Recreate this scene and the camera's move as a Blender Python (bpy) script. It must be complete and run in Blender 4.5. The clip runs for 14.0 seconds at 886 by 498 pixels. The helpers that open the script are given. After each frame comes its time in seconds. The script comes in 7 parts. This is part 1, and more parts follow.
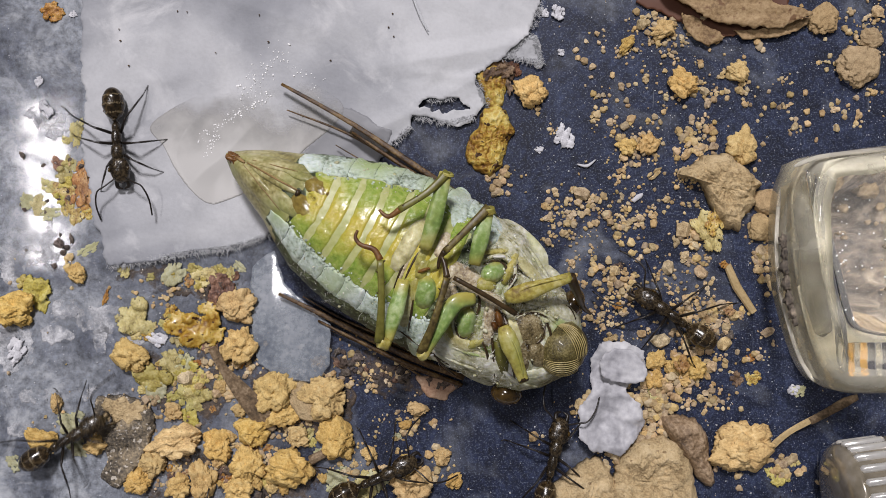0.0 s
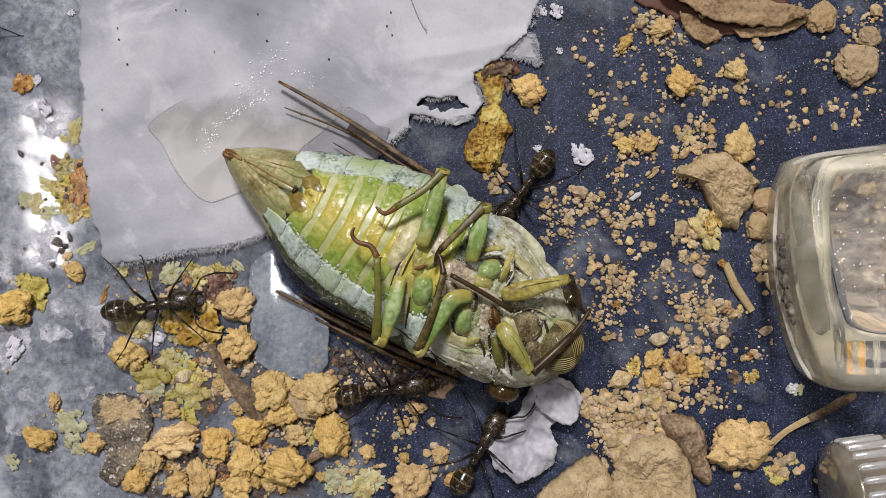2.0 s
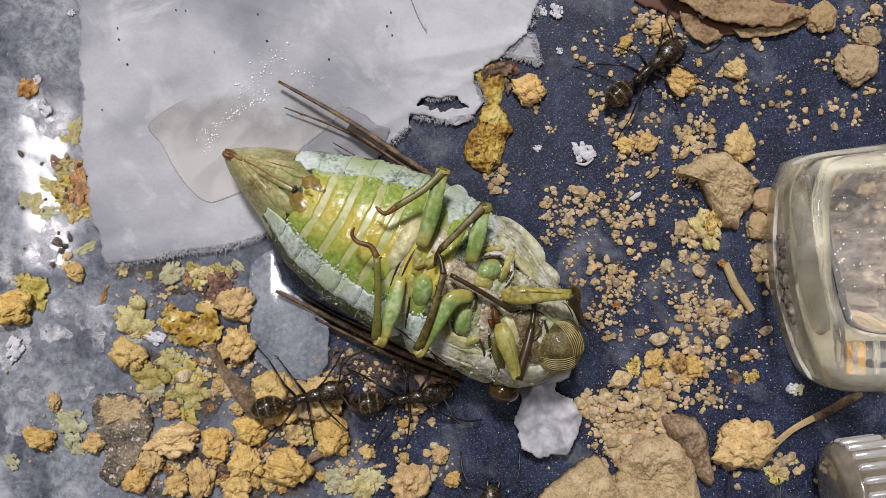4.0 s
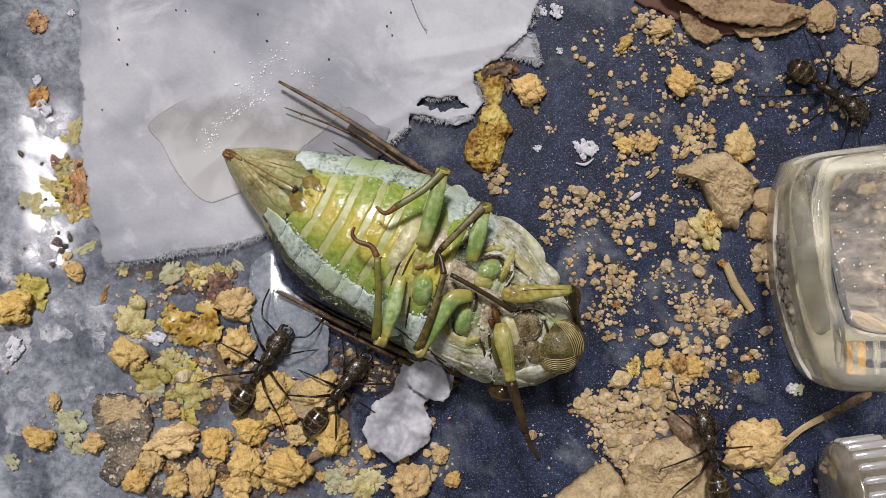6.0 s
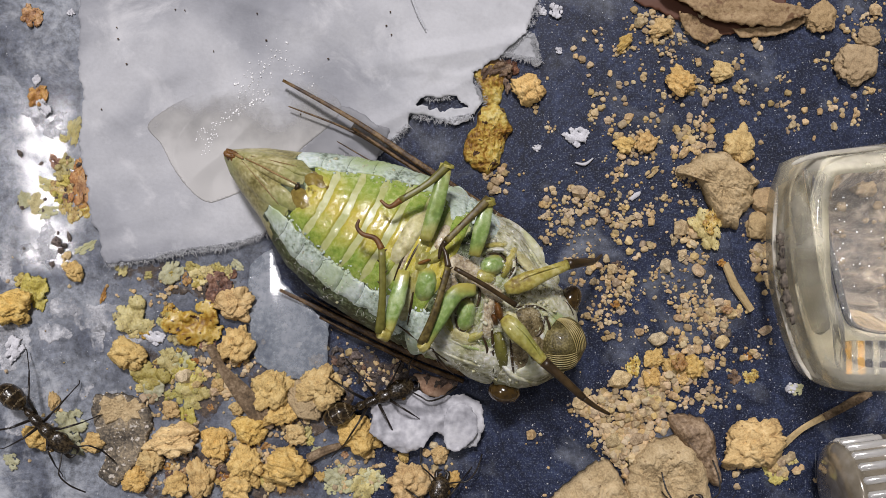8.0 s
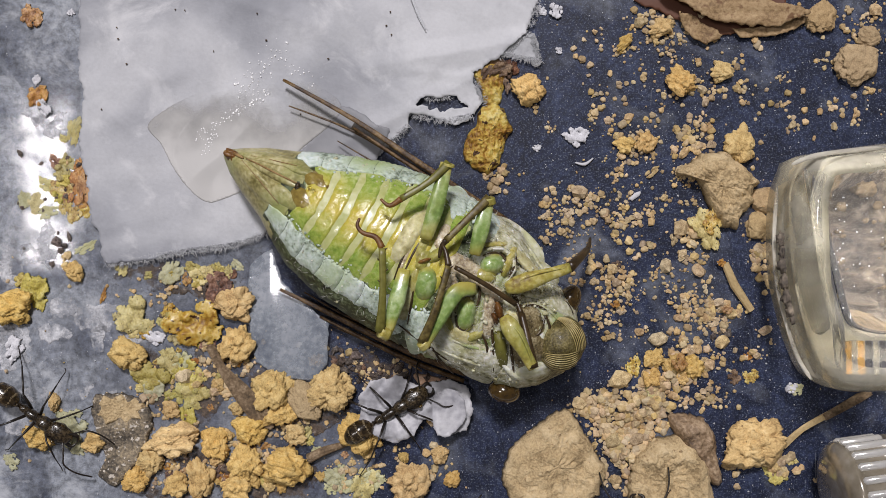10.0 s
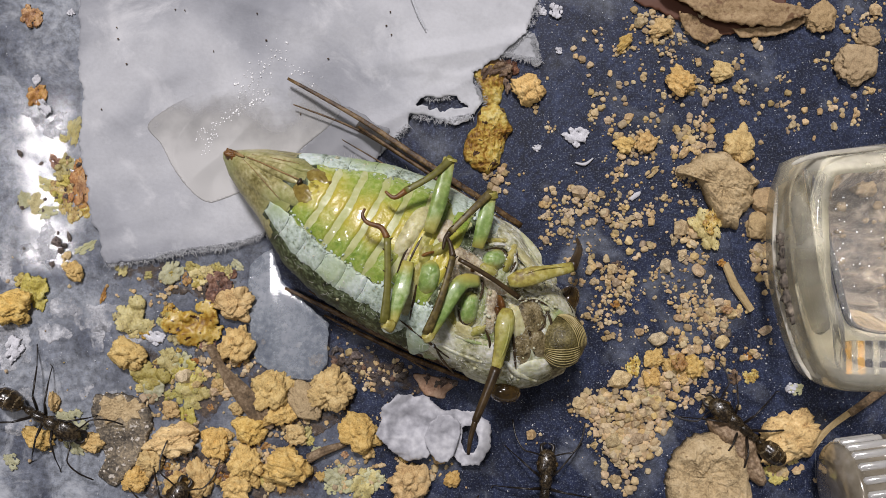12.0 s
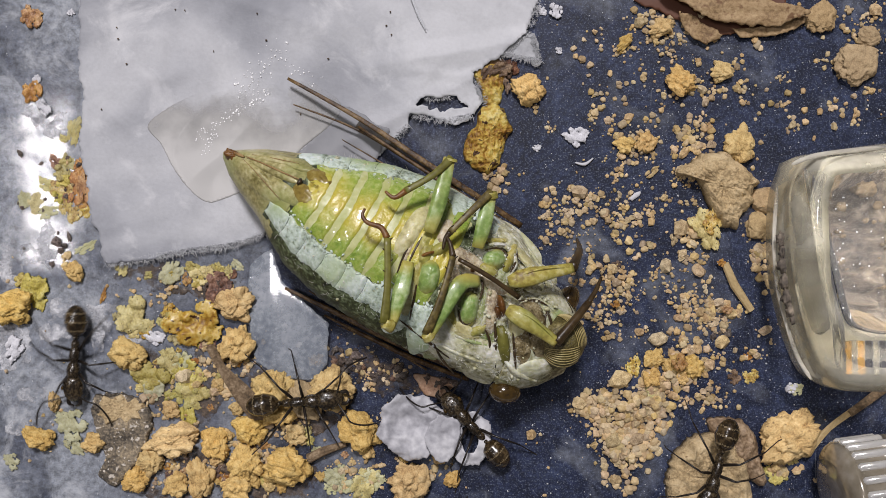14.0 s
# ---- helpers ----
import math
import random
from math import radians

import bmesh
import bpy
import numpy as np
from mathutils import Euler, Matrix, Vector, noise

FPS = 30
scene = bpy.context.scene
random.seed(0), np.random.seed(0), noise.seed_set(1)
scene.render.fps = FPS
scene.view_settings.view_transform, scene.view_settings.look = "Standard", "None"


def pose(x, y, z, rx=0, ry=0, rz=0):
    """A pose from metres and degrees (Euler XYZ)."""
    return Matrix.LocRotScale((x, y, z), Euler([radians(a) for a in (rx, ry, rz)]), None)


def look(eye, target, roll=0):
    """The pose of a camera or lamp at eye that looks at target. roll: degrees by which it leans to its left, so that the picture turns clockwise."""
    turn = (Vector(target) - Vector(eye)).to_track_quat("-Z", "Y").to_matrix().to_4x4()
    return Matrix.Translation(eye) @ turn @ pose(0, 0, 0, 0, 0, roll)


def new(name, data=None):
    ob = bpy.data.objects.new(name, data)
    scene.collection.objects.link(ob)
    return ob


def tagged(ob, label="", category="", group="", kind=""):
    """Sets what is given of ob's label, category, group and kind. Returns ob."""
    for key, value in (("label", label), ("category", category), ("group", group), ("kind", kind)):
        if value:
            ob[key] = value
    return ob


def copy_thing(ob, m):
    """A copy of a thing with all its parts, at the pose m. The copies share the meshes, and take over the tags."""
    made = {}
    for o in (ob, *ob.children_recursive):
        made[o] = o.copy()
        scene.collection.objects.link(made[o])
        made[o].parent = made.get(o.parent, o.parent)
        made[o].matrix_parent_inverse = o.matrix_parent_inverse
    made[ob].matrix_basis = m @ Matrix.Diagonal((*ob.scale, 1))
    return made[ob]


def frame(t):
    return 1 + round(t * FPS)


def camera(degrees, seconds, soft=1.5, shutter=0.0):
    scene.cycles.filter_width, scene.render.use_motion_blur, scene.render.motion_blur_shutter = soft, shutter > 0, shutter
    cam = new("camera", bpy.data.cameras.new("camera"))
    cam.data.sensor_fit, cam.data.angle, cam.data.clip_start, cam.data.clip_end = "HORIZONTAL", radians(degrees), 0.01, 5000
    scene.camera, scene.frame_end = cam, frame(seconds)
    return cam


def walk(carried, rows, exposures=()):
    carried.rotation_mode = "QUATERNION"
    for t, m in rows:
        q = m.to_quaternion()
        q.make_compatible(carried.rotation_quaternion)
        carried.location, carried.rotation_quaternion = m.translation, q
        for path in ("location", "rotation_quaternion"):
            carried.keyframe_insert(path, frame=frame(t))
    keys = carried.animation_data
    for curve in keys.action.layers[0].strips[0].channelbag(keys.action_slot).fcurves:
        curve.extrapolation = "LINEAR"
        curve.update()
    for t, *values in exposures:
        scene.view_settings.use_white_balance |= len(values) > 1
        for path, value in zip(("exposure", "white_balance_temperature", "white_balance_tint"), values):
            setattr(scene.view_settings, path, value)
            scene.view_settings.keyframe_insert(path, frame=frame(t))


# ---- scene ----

# One picture-plan unit is 1/16 mm on the tray floor; the plan is laid out in those units.
U = 6.25e-5
EYE = 0.1051
MM = 0.001


def spot(x, y, z=0.0):
    """World place, z millimetres above the tray floor, on the line of sight of the plan point (x, y)."""
    f = U * (1 - z * MM / EYE)
    return Vector(((x - 784) * f, (441 - y) * f, z * MM))


# ---- camera ----
cam = camera(50.0, 14.0, 0.6, 0.15)


def eye_at(dx, dy):
    return look((dx * U, dy * U, EYE), (dx * U, dy * U, 0.0))


walk(cam, [(0.0, eye_at(-4, 3)), (1.7, eye_at(-4, 3)), (1.9, eye_at(-1, 0.5)), (6.7, eye_at(-1, 0.5)),
           (7.0, eye_at(0, 0)), (14.0, eye_at(0, 0))], exposures=[(0.0, 0.0, 6380, 17), (14.0, 0.0, 6380, 17)])

# ---- light ----
world = bpy.data.worlds.new("room_light")
world.use_nodes = True
world.node_tree.nodes["Background"].inputs[0].default_value = (1.0, 0.99, 0.97, 1)
world.node_tree.nodes["Background"].inputs[1].default_value = 0.10
scene.world = world


def area_lamp(name, eye, target, sx, sy, watts, colour):
    data = bpy.data.lights.new(name, "AREA")
    data.shape, data.size, data.size_y = "RECTANGLE", sx, sy
    data.energy, data.color = watts, colour
    ob = new(name, data)
    ob.matrix_world = look(eye, target)
    return ob


area_lamp("tube_lamp", (-0.672, 0.11, 1.5), (-0.672, 0.11, 0), 0.07, 0.27, 5.4, (1.0, 0.97, 0.93))
area_lamp("ceiling_panel_lamp", (-0.12, 1.0, 1.6), (0, 0, 0), 0.26, 0.26, 32.5, (1.0, 0.985, 0.96))

# ---- materials ----


def material(name, colours, scale=1500.0, rough=0.6, bump=0.3, fine=4.0, metal=0.0, coat=0.0, vary=0.0, sss=0.0,
             coords="Object", transmission=0.0, alpha=1.0, ior=1.45, spots=None, spec=0.5, bump_mm=0.15, island=False):
    """Mottled surface: a ramp of colours over noise at two scales, fine bump, optional specks, random value per object."""
    m = bpy.data.materials.new(name)
    m.use_nodes = True
    nt = m.node_tree
    n, l = nt.nodes, nt.links
    b = n["Principled BSDF"]
    tc = n.new("ShaderNodeTexCoord")
    a = n.new("ShaderNodeTexNoise")
    a.inputs["Scale"].default_value, a.inputs["Detail"].default_value = scale, 6
    l.new(tc.outputs[coords], a.inputs["Vector"])
    c = n.new("ShaderNodeTexNoise")
    c.inputs["Scale"].default_value, c.inputs["Detail"].default_value = scale * fine, 8
    l.new(tc.outputs[coords], c.inputs["Vector"])
    mixf = n.new("ShaderNodeMath")
    mixf.operation = "MULTIPLY_ADD"
    mixf.inputs[1].default_value = 0.45
    l.new(c.outputs["Fac"], mixf.inputs[0])
    half = n.new("ShaderNodeMath")
    half.operation = "MULTIPLY"
    half.inputs[1].default_value = 0.55
    l.new(a.outputs["Fac"], half.inputs[0])
    l.new(half.outputs[0], mixf.inputs[2])
    ramp = n.new("ShaderNodeValToRGB")
    k = len(colours)
    lo, hi = 0.36, 0.64
    while len(ramp.color_ramp.elements) < k:
        ramp.color_ramp.elements.new(0.5)
    for i, col in enumerate(colours):
        e = ramp.color_ramp.elements[i]
        e.position = lo + (hi - lo) * i / max(1, k - 1)
        e.color = (*col, 1)
    l.new(mixf.outputs[0], ramp.inputs[0])
    out = ramp.outputs[0]
    if spots:
        col, sscale, size = spots[:3]
        soft_edge = spots[3] if len(spots) > 3 else 0.05
        v = n.new("ShaderNodeTexNoise")
        v.inputs["Scale"].default_value, v.inputs["Detail"].default_value = sscale, 3
        l.new(tc.outputs[coords], v.inputs["Vector"])
        r = n.new("ShaderNodeValToRGB")
        r.color_ramp.elements[0].position, r.color_ramp.elements[1].position = size, size + soft_edge
        l.new(v.outputs["Fac"], r.inputs[0])
        mx = n.new("ShaderNodeMix")
        mx.data_type = "RGBA"
        mx.inputs[7].default_value = (*col, 1)
        l.new(r.outputs[0], mx.inputs[0])
        l.new(out, mx.inputs[6])
        out = mx.outputs[2]
    if vary:
        info = n.new("ShaderNodeNewGeometry" if island else "ShaderNodeObjectInfo")
        chance = info.outputs["Random Per Island" if island else "Random"]
        hsv = n.new("ShaderNodeHueSaturation")
        for socket, lo_, hi_ in (("Value", 1 - vary, 1 + vary), ("Saturation", 1 - vary * 0.9, 1 + vary * 0.4), ("Hue", 0.5 - vary * 0.05, 0.5 + vary * 0.03)):
            mr = n.new("ShaderNodeMapRange")
            mr.inputs[3].default_value, mr.inputs[4].default_value = lo_, hi_
            if socket == "Value":
                l.new(chance, mr.inputs[0])
            else:
                w = n.new("ShaderNodeMath")
                w.operation = "MULTIPLY"
                w.inputs[1].default_value = 7.31 if socket == "Hue" else 13.7
                f = n.new("ShaderNodeMath")
                f.operation = "FRACT"
                l.new(chance, w.inputs[0])
                l.new(w.outputs[0], f.inputs[0])
                l.new(f.outputs[0], mr.inputs[0])
            l.new(mr.outputs[0], hsv.inputs[socket])
        l.new(out, hsv.inputs["Color"])
        out = hsv.outputs[0]
    l.new(out, b.inputs["Base Color"])
    rr = n.new("ShaderNodeMapRange")
    rr.inputs[3].default_value, rr.inputs[4].default_value = max(0.03, rough - 0.12), min(1, rough + 0.12)
    l.new(c.outputs["Fac"], rr.inputs[0])
    l.new(rr.outputs[0], b.inputs["Roughness"])
    b.inputs["Metallic"].default_value = metal
    b.inputs["Coat Weight"].default_value = coat
    b.inputs["Coat Roughness"].default_value = 0.08
    b.inputs["Transmission Weight"].default_value = transmission
    b.inputs["Alpha"].default_value = alpha
    b.inputs["IOR"].default_value = ior
    b.inputs["Specular IOR Level"].default_value = spec
    if sss:
        b.inputs["Subsurface Weight"].default_value = sss
        b.inputs["Subsurface Radius"].default_value = (1.0, 0.8, 0.4)
        b.inputs["Subsurface Scale"].default_value = 0.0008
    if bump:
        bp = n.new("ShaderNodeBump")
        bp.inputs["Strength"].default_value = bump
        bp.inputs["Distance"].default_value = bump_mm * MM
        l.new(mixf.outputs[0], bp.inputs["Height"])
        l.new(bp.outputs[0], b.inputs["Normal"])
    return m


def rgb(r, g, b):
    return tuple(((v / 255 + 0.055) / 1.055) ** 2.4 if v > 10 else v / 255 / 12.92 for v in (r, g, b))


M_CLAY = material("ochre_clay", [(0.36, 0.22, 0.07), (0.62, 0.42, 0.145), (0.75, 0.56, 0.245)], 2.6, 0.9, 1.0, 6, vary=0.15, bump_mm=0.25, spots=((0.26, 0.165, 0.06), 8.0, 0.66, 0.08))
M_TAN = material("tan_clay", [(0.30, 0.21, 0.105), (0.46, 0.335, 0.175), (0.56, 0.42, 0.235)], 3.0, 0.92, 0.9, 6, vary=0.12, bump_mm=0.35)
M_CRUMB = material("soil_crumb", [(0.25, 0.175, 0.085), (0.50, 0.375, 0.20), (0.64, 0.51, 0.30)], 1.8, 0.92, 0.9, 5, vary=0.24, bump_mm=0.15, sss=0.05)
M_FINE = material("fine_soil_crumb", [(0.29, 0.20, 0.092), (0.47, 0.345, 0.17), (0.60, 0.47, 0.265)], 420.0, 0.92, 0.8, 9, vary=0.26, bump_mm=0.1, island=True)
M_LICHEN = material("lichen_yellow_green", [(0.24, 0.19, 0.05), (0.44, 0.37, 0.10), (0.56, 0.50, 0.20)], 1.7, 0.6, 0.7, 5, vary=0.25, sss=0.1,
                    spots=((0.05, 0.035, 0.01), 6.5, 0.66, 0.03))
M_PALE = material("lichen_pale_green", [(0.34, 0.32, 0.15), (0.44, 0.43, 0.24), (0.52, 0.52, 0.33)], 1.7, 0.7, 0.5, 5, vary=0.15, sss=0.1,
                  spots=((0.12, 0.08, 0.03), 7.0, 0.68, 0.03))
M_AMBER = material("amber_flake", [(0.17, 0.075, 0.012), (0.40, 0.25, 0.04), (0.56, 0.41, 0.10), (0.66, 0.54, 0.22)], 1.1, 0.38, 0.8, 6, vary=0.12, sss=0.25, coat=0.1, spots=((0.06, 0.025, 0.008), 4.0, 0.62, 0.04))
M_RESIDUE = material("amber_residue", [(0.12, 0.045, 0.008), (0.34, 0.19, 0.03), (0.52, 0.38, 0.08), (0.66, 0.56, 0.22)], 330.0, 0.5, 1.0, 6, sss=0.25, bump_mm=0.7, spots=((0.06, 0.025, 0.008), 1000.0, 0.62, 0.04))
M_DARKBIT = material("dark_debris", [(0.025, 0.018, 0.014), (0.085, 0.062, 0.048), (0.21, 0.16, 0.125)], 1.6, 0.6, 0.9, 5, vary=0.35)
M_RUST = material("rust_bark", [(0.03, 0.014, 0.007), (0.11, 0.05, 0.02), (0.26, 0.145, 0.065)], 1.6, 0.6, 0.9, 5, vary=0.35)
M_ORANGE = material("orange_rust_flake", [(0.16, 0.06, 0.015), (0.36, 0.17, 0.04), (0.52, 0.30, 0.09)], 1.4, 0.45, 0.8, 6, vary=0.2, sss=0.15, spots=((0.06, 0.025, 0.01), 5.0, 0.64, 0.04))
M_STONE = material("grey_bark_chip", [(0.045, 0.039, 0.031), (0.11, 0.092, 0.07), (0.22, 0.18, 0.125), (0.36, 0.29, 0.19)], 420.0, 0.85, 1.0, 8, bump_mm=0.45, spots=((0.55, 0.50, 0.43), 2200.0, 0.60, 0.04))
M_SLAB = material("tan_rock", [(0.30, 0.215, 0.11), (0.50, 0.375, 0.205), (0.62, 0.49, 0.295)], 480.0, 0.95, 1.0, 9, bump_mm=0.5, spots=((0.24, 0.16, 0.08), 1300.0, 0.65, 0.08))
M_HUSK = material("pinkish_husk", [(0.24, 0.13, 0.075), (0.40, 0.25, 0.16), (0.50, 0.35, 0.24)], 500.0, 0.7, 0.8, 6, bump_mm=0.2)
M_CHIP = material("brown_husk", [(0.08, 0.05, 0.028), (0.23, 0.155, 0.09), (0.42, 0.31, 0.20)], 520.0, 0.6, 1.0, 6, bump_mm=0.3)
M_SOIL = material("bottle_soil", [(0.04, 0.034, 0.03), (0.13, 0.108, 0.085), (0.30, 0.25, 0.19)], 420.0, 0.9, 0.8, 5, bump_mm=0.2)
M_BARK = material("brown_leaf_litter", [(0.15, 0.088, 0.04), (0.33, 0.222, 0.112), (0.44, 0.315, 0.175)], 420.0, 0.7, 0.9, 7, bump_mm=0.25, spots=((0.16, 0.085, 0.04), 900.0, 0.60, 0.08))
M_STRAW = material("straw", [(0.36, 0.26, 0.12), (0.50, 0.38, 0.20)], 900.0, 0.7, 0.5, 4)
M_TWIG = material("brown_twig", [(0.06, 0.04, 0.022), (0.16, 0.108, 0.06), (0.31, 0.23, 0.145)], 700.0, 0.8, 1.0, 5, bump_mm=0.25)
M_WHITE = material("white_powder_lump", [(0.46, 0.46, 0.49), (0.70, 0.70, 0.73)], 2.5, 0.9, 0.6, 4)


def broken_up(m, scale, lo, hi):
    """Lets the surface under a thin layer show through in ragged gaps."""
    n, l = m.node_tree.nodes, m.node_tree.links
    tc = n.new("ShaderNodeTexCoord")
    gap = n.new("ShaderNodeTexNoise")
    gap.inputs["Scale"].default_value, gap.inputs["Detail"].default_value, gap.inputs["Roughness"].default_value = scale, 9, 0.68
    l.new(tc.outputs["Object"], gap.inputs["Vector"])
    mr = n.new("ShaderNodeMapRange")
    for i, v in enumerate((lo, hi, 0.0, 0.9)):
        mr.inputs[i + 1].default_value = v
    l.new(gap.outputs["Fac"], mr.inputs[0])
    l.new(mr.outputs[0], n["Principled BSDF"].inputs["Alpha"])
    return m


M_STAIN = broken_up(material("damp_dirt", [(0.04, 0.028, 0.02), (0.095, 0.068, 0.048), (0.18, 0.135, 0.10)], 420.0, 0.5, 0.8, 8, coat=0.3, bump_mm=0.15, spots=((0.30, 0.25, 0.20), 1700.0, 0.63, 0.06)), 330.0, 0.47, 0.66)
M_POWDER = broken_up(material("thin_white_powder", [(0.44, 0.45, 0.48), (0.60, 0.61, 0.64), (0.76, 0.77, 0.80)], 500.0, 0.85, 0.5, 8, bump_mm=0.1), 460.0, 0.44, 0.64)



def paper_material():
    """Tissue that is damp and greyer in soft patches, and whiter towards its torn side."""
    m = material("tissue_paper", [(0.93, 0.93, 0.93), (1.0, 1.0, 1.0), (1.06, 1.06, 1.06)], 420.0, 0.6, 0.55, 6, spec=0.3, bump_mm=0.12)
    n, l = m.node_tree.nodes, m.node_tree.links
    b = n["Principled BSDF"]
    grain = b.inputs["Base Color"].links[0].from_socket
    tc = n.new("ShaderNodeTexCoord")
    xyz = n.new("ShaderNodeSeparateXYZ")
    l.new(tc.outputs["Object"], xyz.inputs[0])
    # Shifts the tone along X: greyer to the left, whiter to the right.
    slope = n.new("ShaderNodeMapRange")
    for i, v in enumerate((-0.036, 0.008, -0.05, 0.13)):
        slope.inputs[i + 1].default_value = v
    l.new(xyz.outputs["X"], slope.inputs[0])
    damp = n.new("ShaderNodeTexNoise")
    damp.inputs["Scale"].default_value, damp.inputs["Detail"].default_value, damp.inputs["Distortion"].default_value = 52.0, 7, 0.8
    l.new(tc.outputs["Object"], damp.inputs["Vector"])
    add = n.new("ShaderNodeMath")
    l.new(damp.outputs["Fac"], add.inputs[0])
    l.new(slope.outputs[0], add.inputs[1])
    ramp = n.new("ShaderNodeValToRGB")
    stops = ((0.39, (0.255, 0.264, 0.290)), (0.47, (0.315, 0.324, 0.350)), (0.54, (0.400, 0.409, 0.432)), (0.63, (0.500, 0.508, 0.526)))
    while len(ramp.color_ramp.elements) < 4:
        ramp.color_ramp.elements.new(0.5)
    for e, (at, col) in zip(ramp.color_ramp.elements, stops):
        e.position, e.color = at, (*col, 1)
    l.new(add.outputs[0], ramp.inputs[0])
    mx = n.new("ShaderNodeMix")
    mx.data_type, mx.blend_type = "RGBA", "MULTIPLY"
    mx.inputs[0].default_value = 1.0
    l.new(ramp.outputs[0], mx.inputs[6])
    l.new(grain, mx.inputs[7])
    dab = n.new("ShaderNodeTexNoise")
    dab.inputs["Scale"].default_value, dab.inputs["Detail"].default_value, dab.inputs["Roughness"].default_value, dab.inputs["Distortion"].default_value = 130.0, 9, 0.66, 0.5
    l.new(tc.outputs["Object"], dab.inputs["Vector"])
    dry = n.new("ShaderNodeMapRange")
    for i, v in enumerate((0.55, 0.68, 0.0, 0.75)):
        dry.inputs[i + 1].default_value = v
    l.new(dab.outputs["Fac"], dry.inputs[0])
    white = n.new("ShaderNodeMix")
    white.data_type = "RGBA"
    white.inputs[7].default_value = (0.58, 0.585, 0.60, 1)
    l.new(dry.outputs[0], white.inputs[0])
    l.new(mx.outputs[2], white.inputs[6])
    l.new(white.outputs[2], b.inputs["Base Color"])
    return m


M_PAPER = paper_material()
M_FIBRE = material("paper_fibre", [(0.50, 0.51, 0.53), (0.64, 0.65, 0.67)], 300.0, 0.8, 0.0, 4, alpha=0.8)
M_GREYPATCH = material("grey_paper_patch", [(0.27, 0.276, 0.296), (0.33, 0.335, 0.352)], 90.0, 0.5, 0.4, 8, spec=0.3, bump_mm=0.1, alpha=0.8)
M_WISP = material("thin_torn_paper", [(0.44, 0.45, 0.47), (0.60, 0.61, 0.63)], 700.0, 0.8, 0.5, 6, alpha=0.62, bump_mm=0.1)
M_SCRAP = material("wet_tissue_scrap", [(0.30, 0.30, 0.325), (0.46, 0.46, 0.49), (0.62, 0.62, 0.64)], 210.0, 0.5, 0.9, 7, bump_mm=0.2, alpha=0.86)
def thinning(m, y0, y1):
    """A film that thins away across the tray, unevenly."""
    n, l = m.node_tree.nodes, m.node_tree.links
    tc = n.new("ShaderNodeTexCoord")
    xyz = n.new("ShaderNodeSeparateXYZ")
    l.new(tc.outputs["Object"], xyz.inputs[0])
    wob = n.new("ShaderNodeTexNoise")
    wob.inputs["Scale"].default_value, wob.inputs["Detail"].default_value = 240.0, 6
    l.new(tc.outputs["Object"], wob.inputs["Vector"])
    add = n.new("ShaderNodeMath")
    add.operation = "MULTIPLY_ADD"
    add.inputs[1].default_value = 0.012
    l.new(wob.outputs["Fac"], add.inputs[0])
    l.new(xyz.outputs["Y"], add.inputs[2])
    mr = n.new("ShaderNodeMapRange")
    mr.interpolation_type = "SMOOTHSTEP"
    for i, v in enumerate((y0 + 0.006, y1 + 0.006, 1.0, 0.0)):
        mr.inputs[i + 1].default_value = v
    l.new(add.outputs[0], mr.inputs[0])
    l.new(mr.outputs[0], n["Principled BSDF"].inputs["Alpha"])
    return m


M_WETFILM = thinning(material("wet_film", [(0.42, 0.416, 0.405), (0.465, 0.458, 0.445)], 45.0, 0.35, 0.3, 6, spec=0.5, bump_mm=0.08), 0.0095, 0.0185)
M_FOIL = material("clear_film", [(0.20, 0.23, 0.28), (0.36, 0.40, 0.45), (0.52, 0.55, 0.60)], 240.0, 0.3, 0.5, 9, coat=1.0, bump_mm=0.06, alpha=0.45, spots=((0.55, 0.58, 0.62), 1100.0, 0.62, 0.1))
M_WALL = material("pale_tray_wall", [(0.50, 0.52, 0.55), (0.60, 0.62, 0.64)], 60.0, 0.5, 0.1, 6)



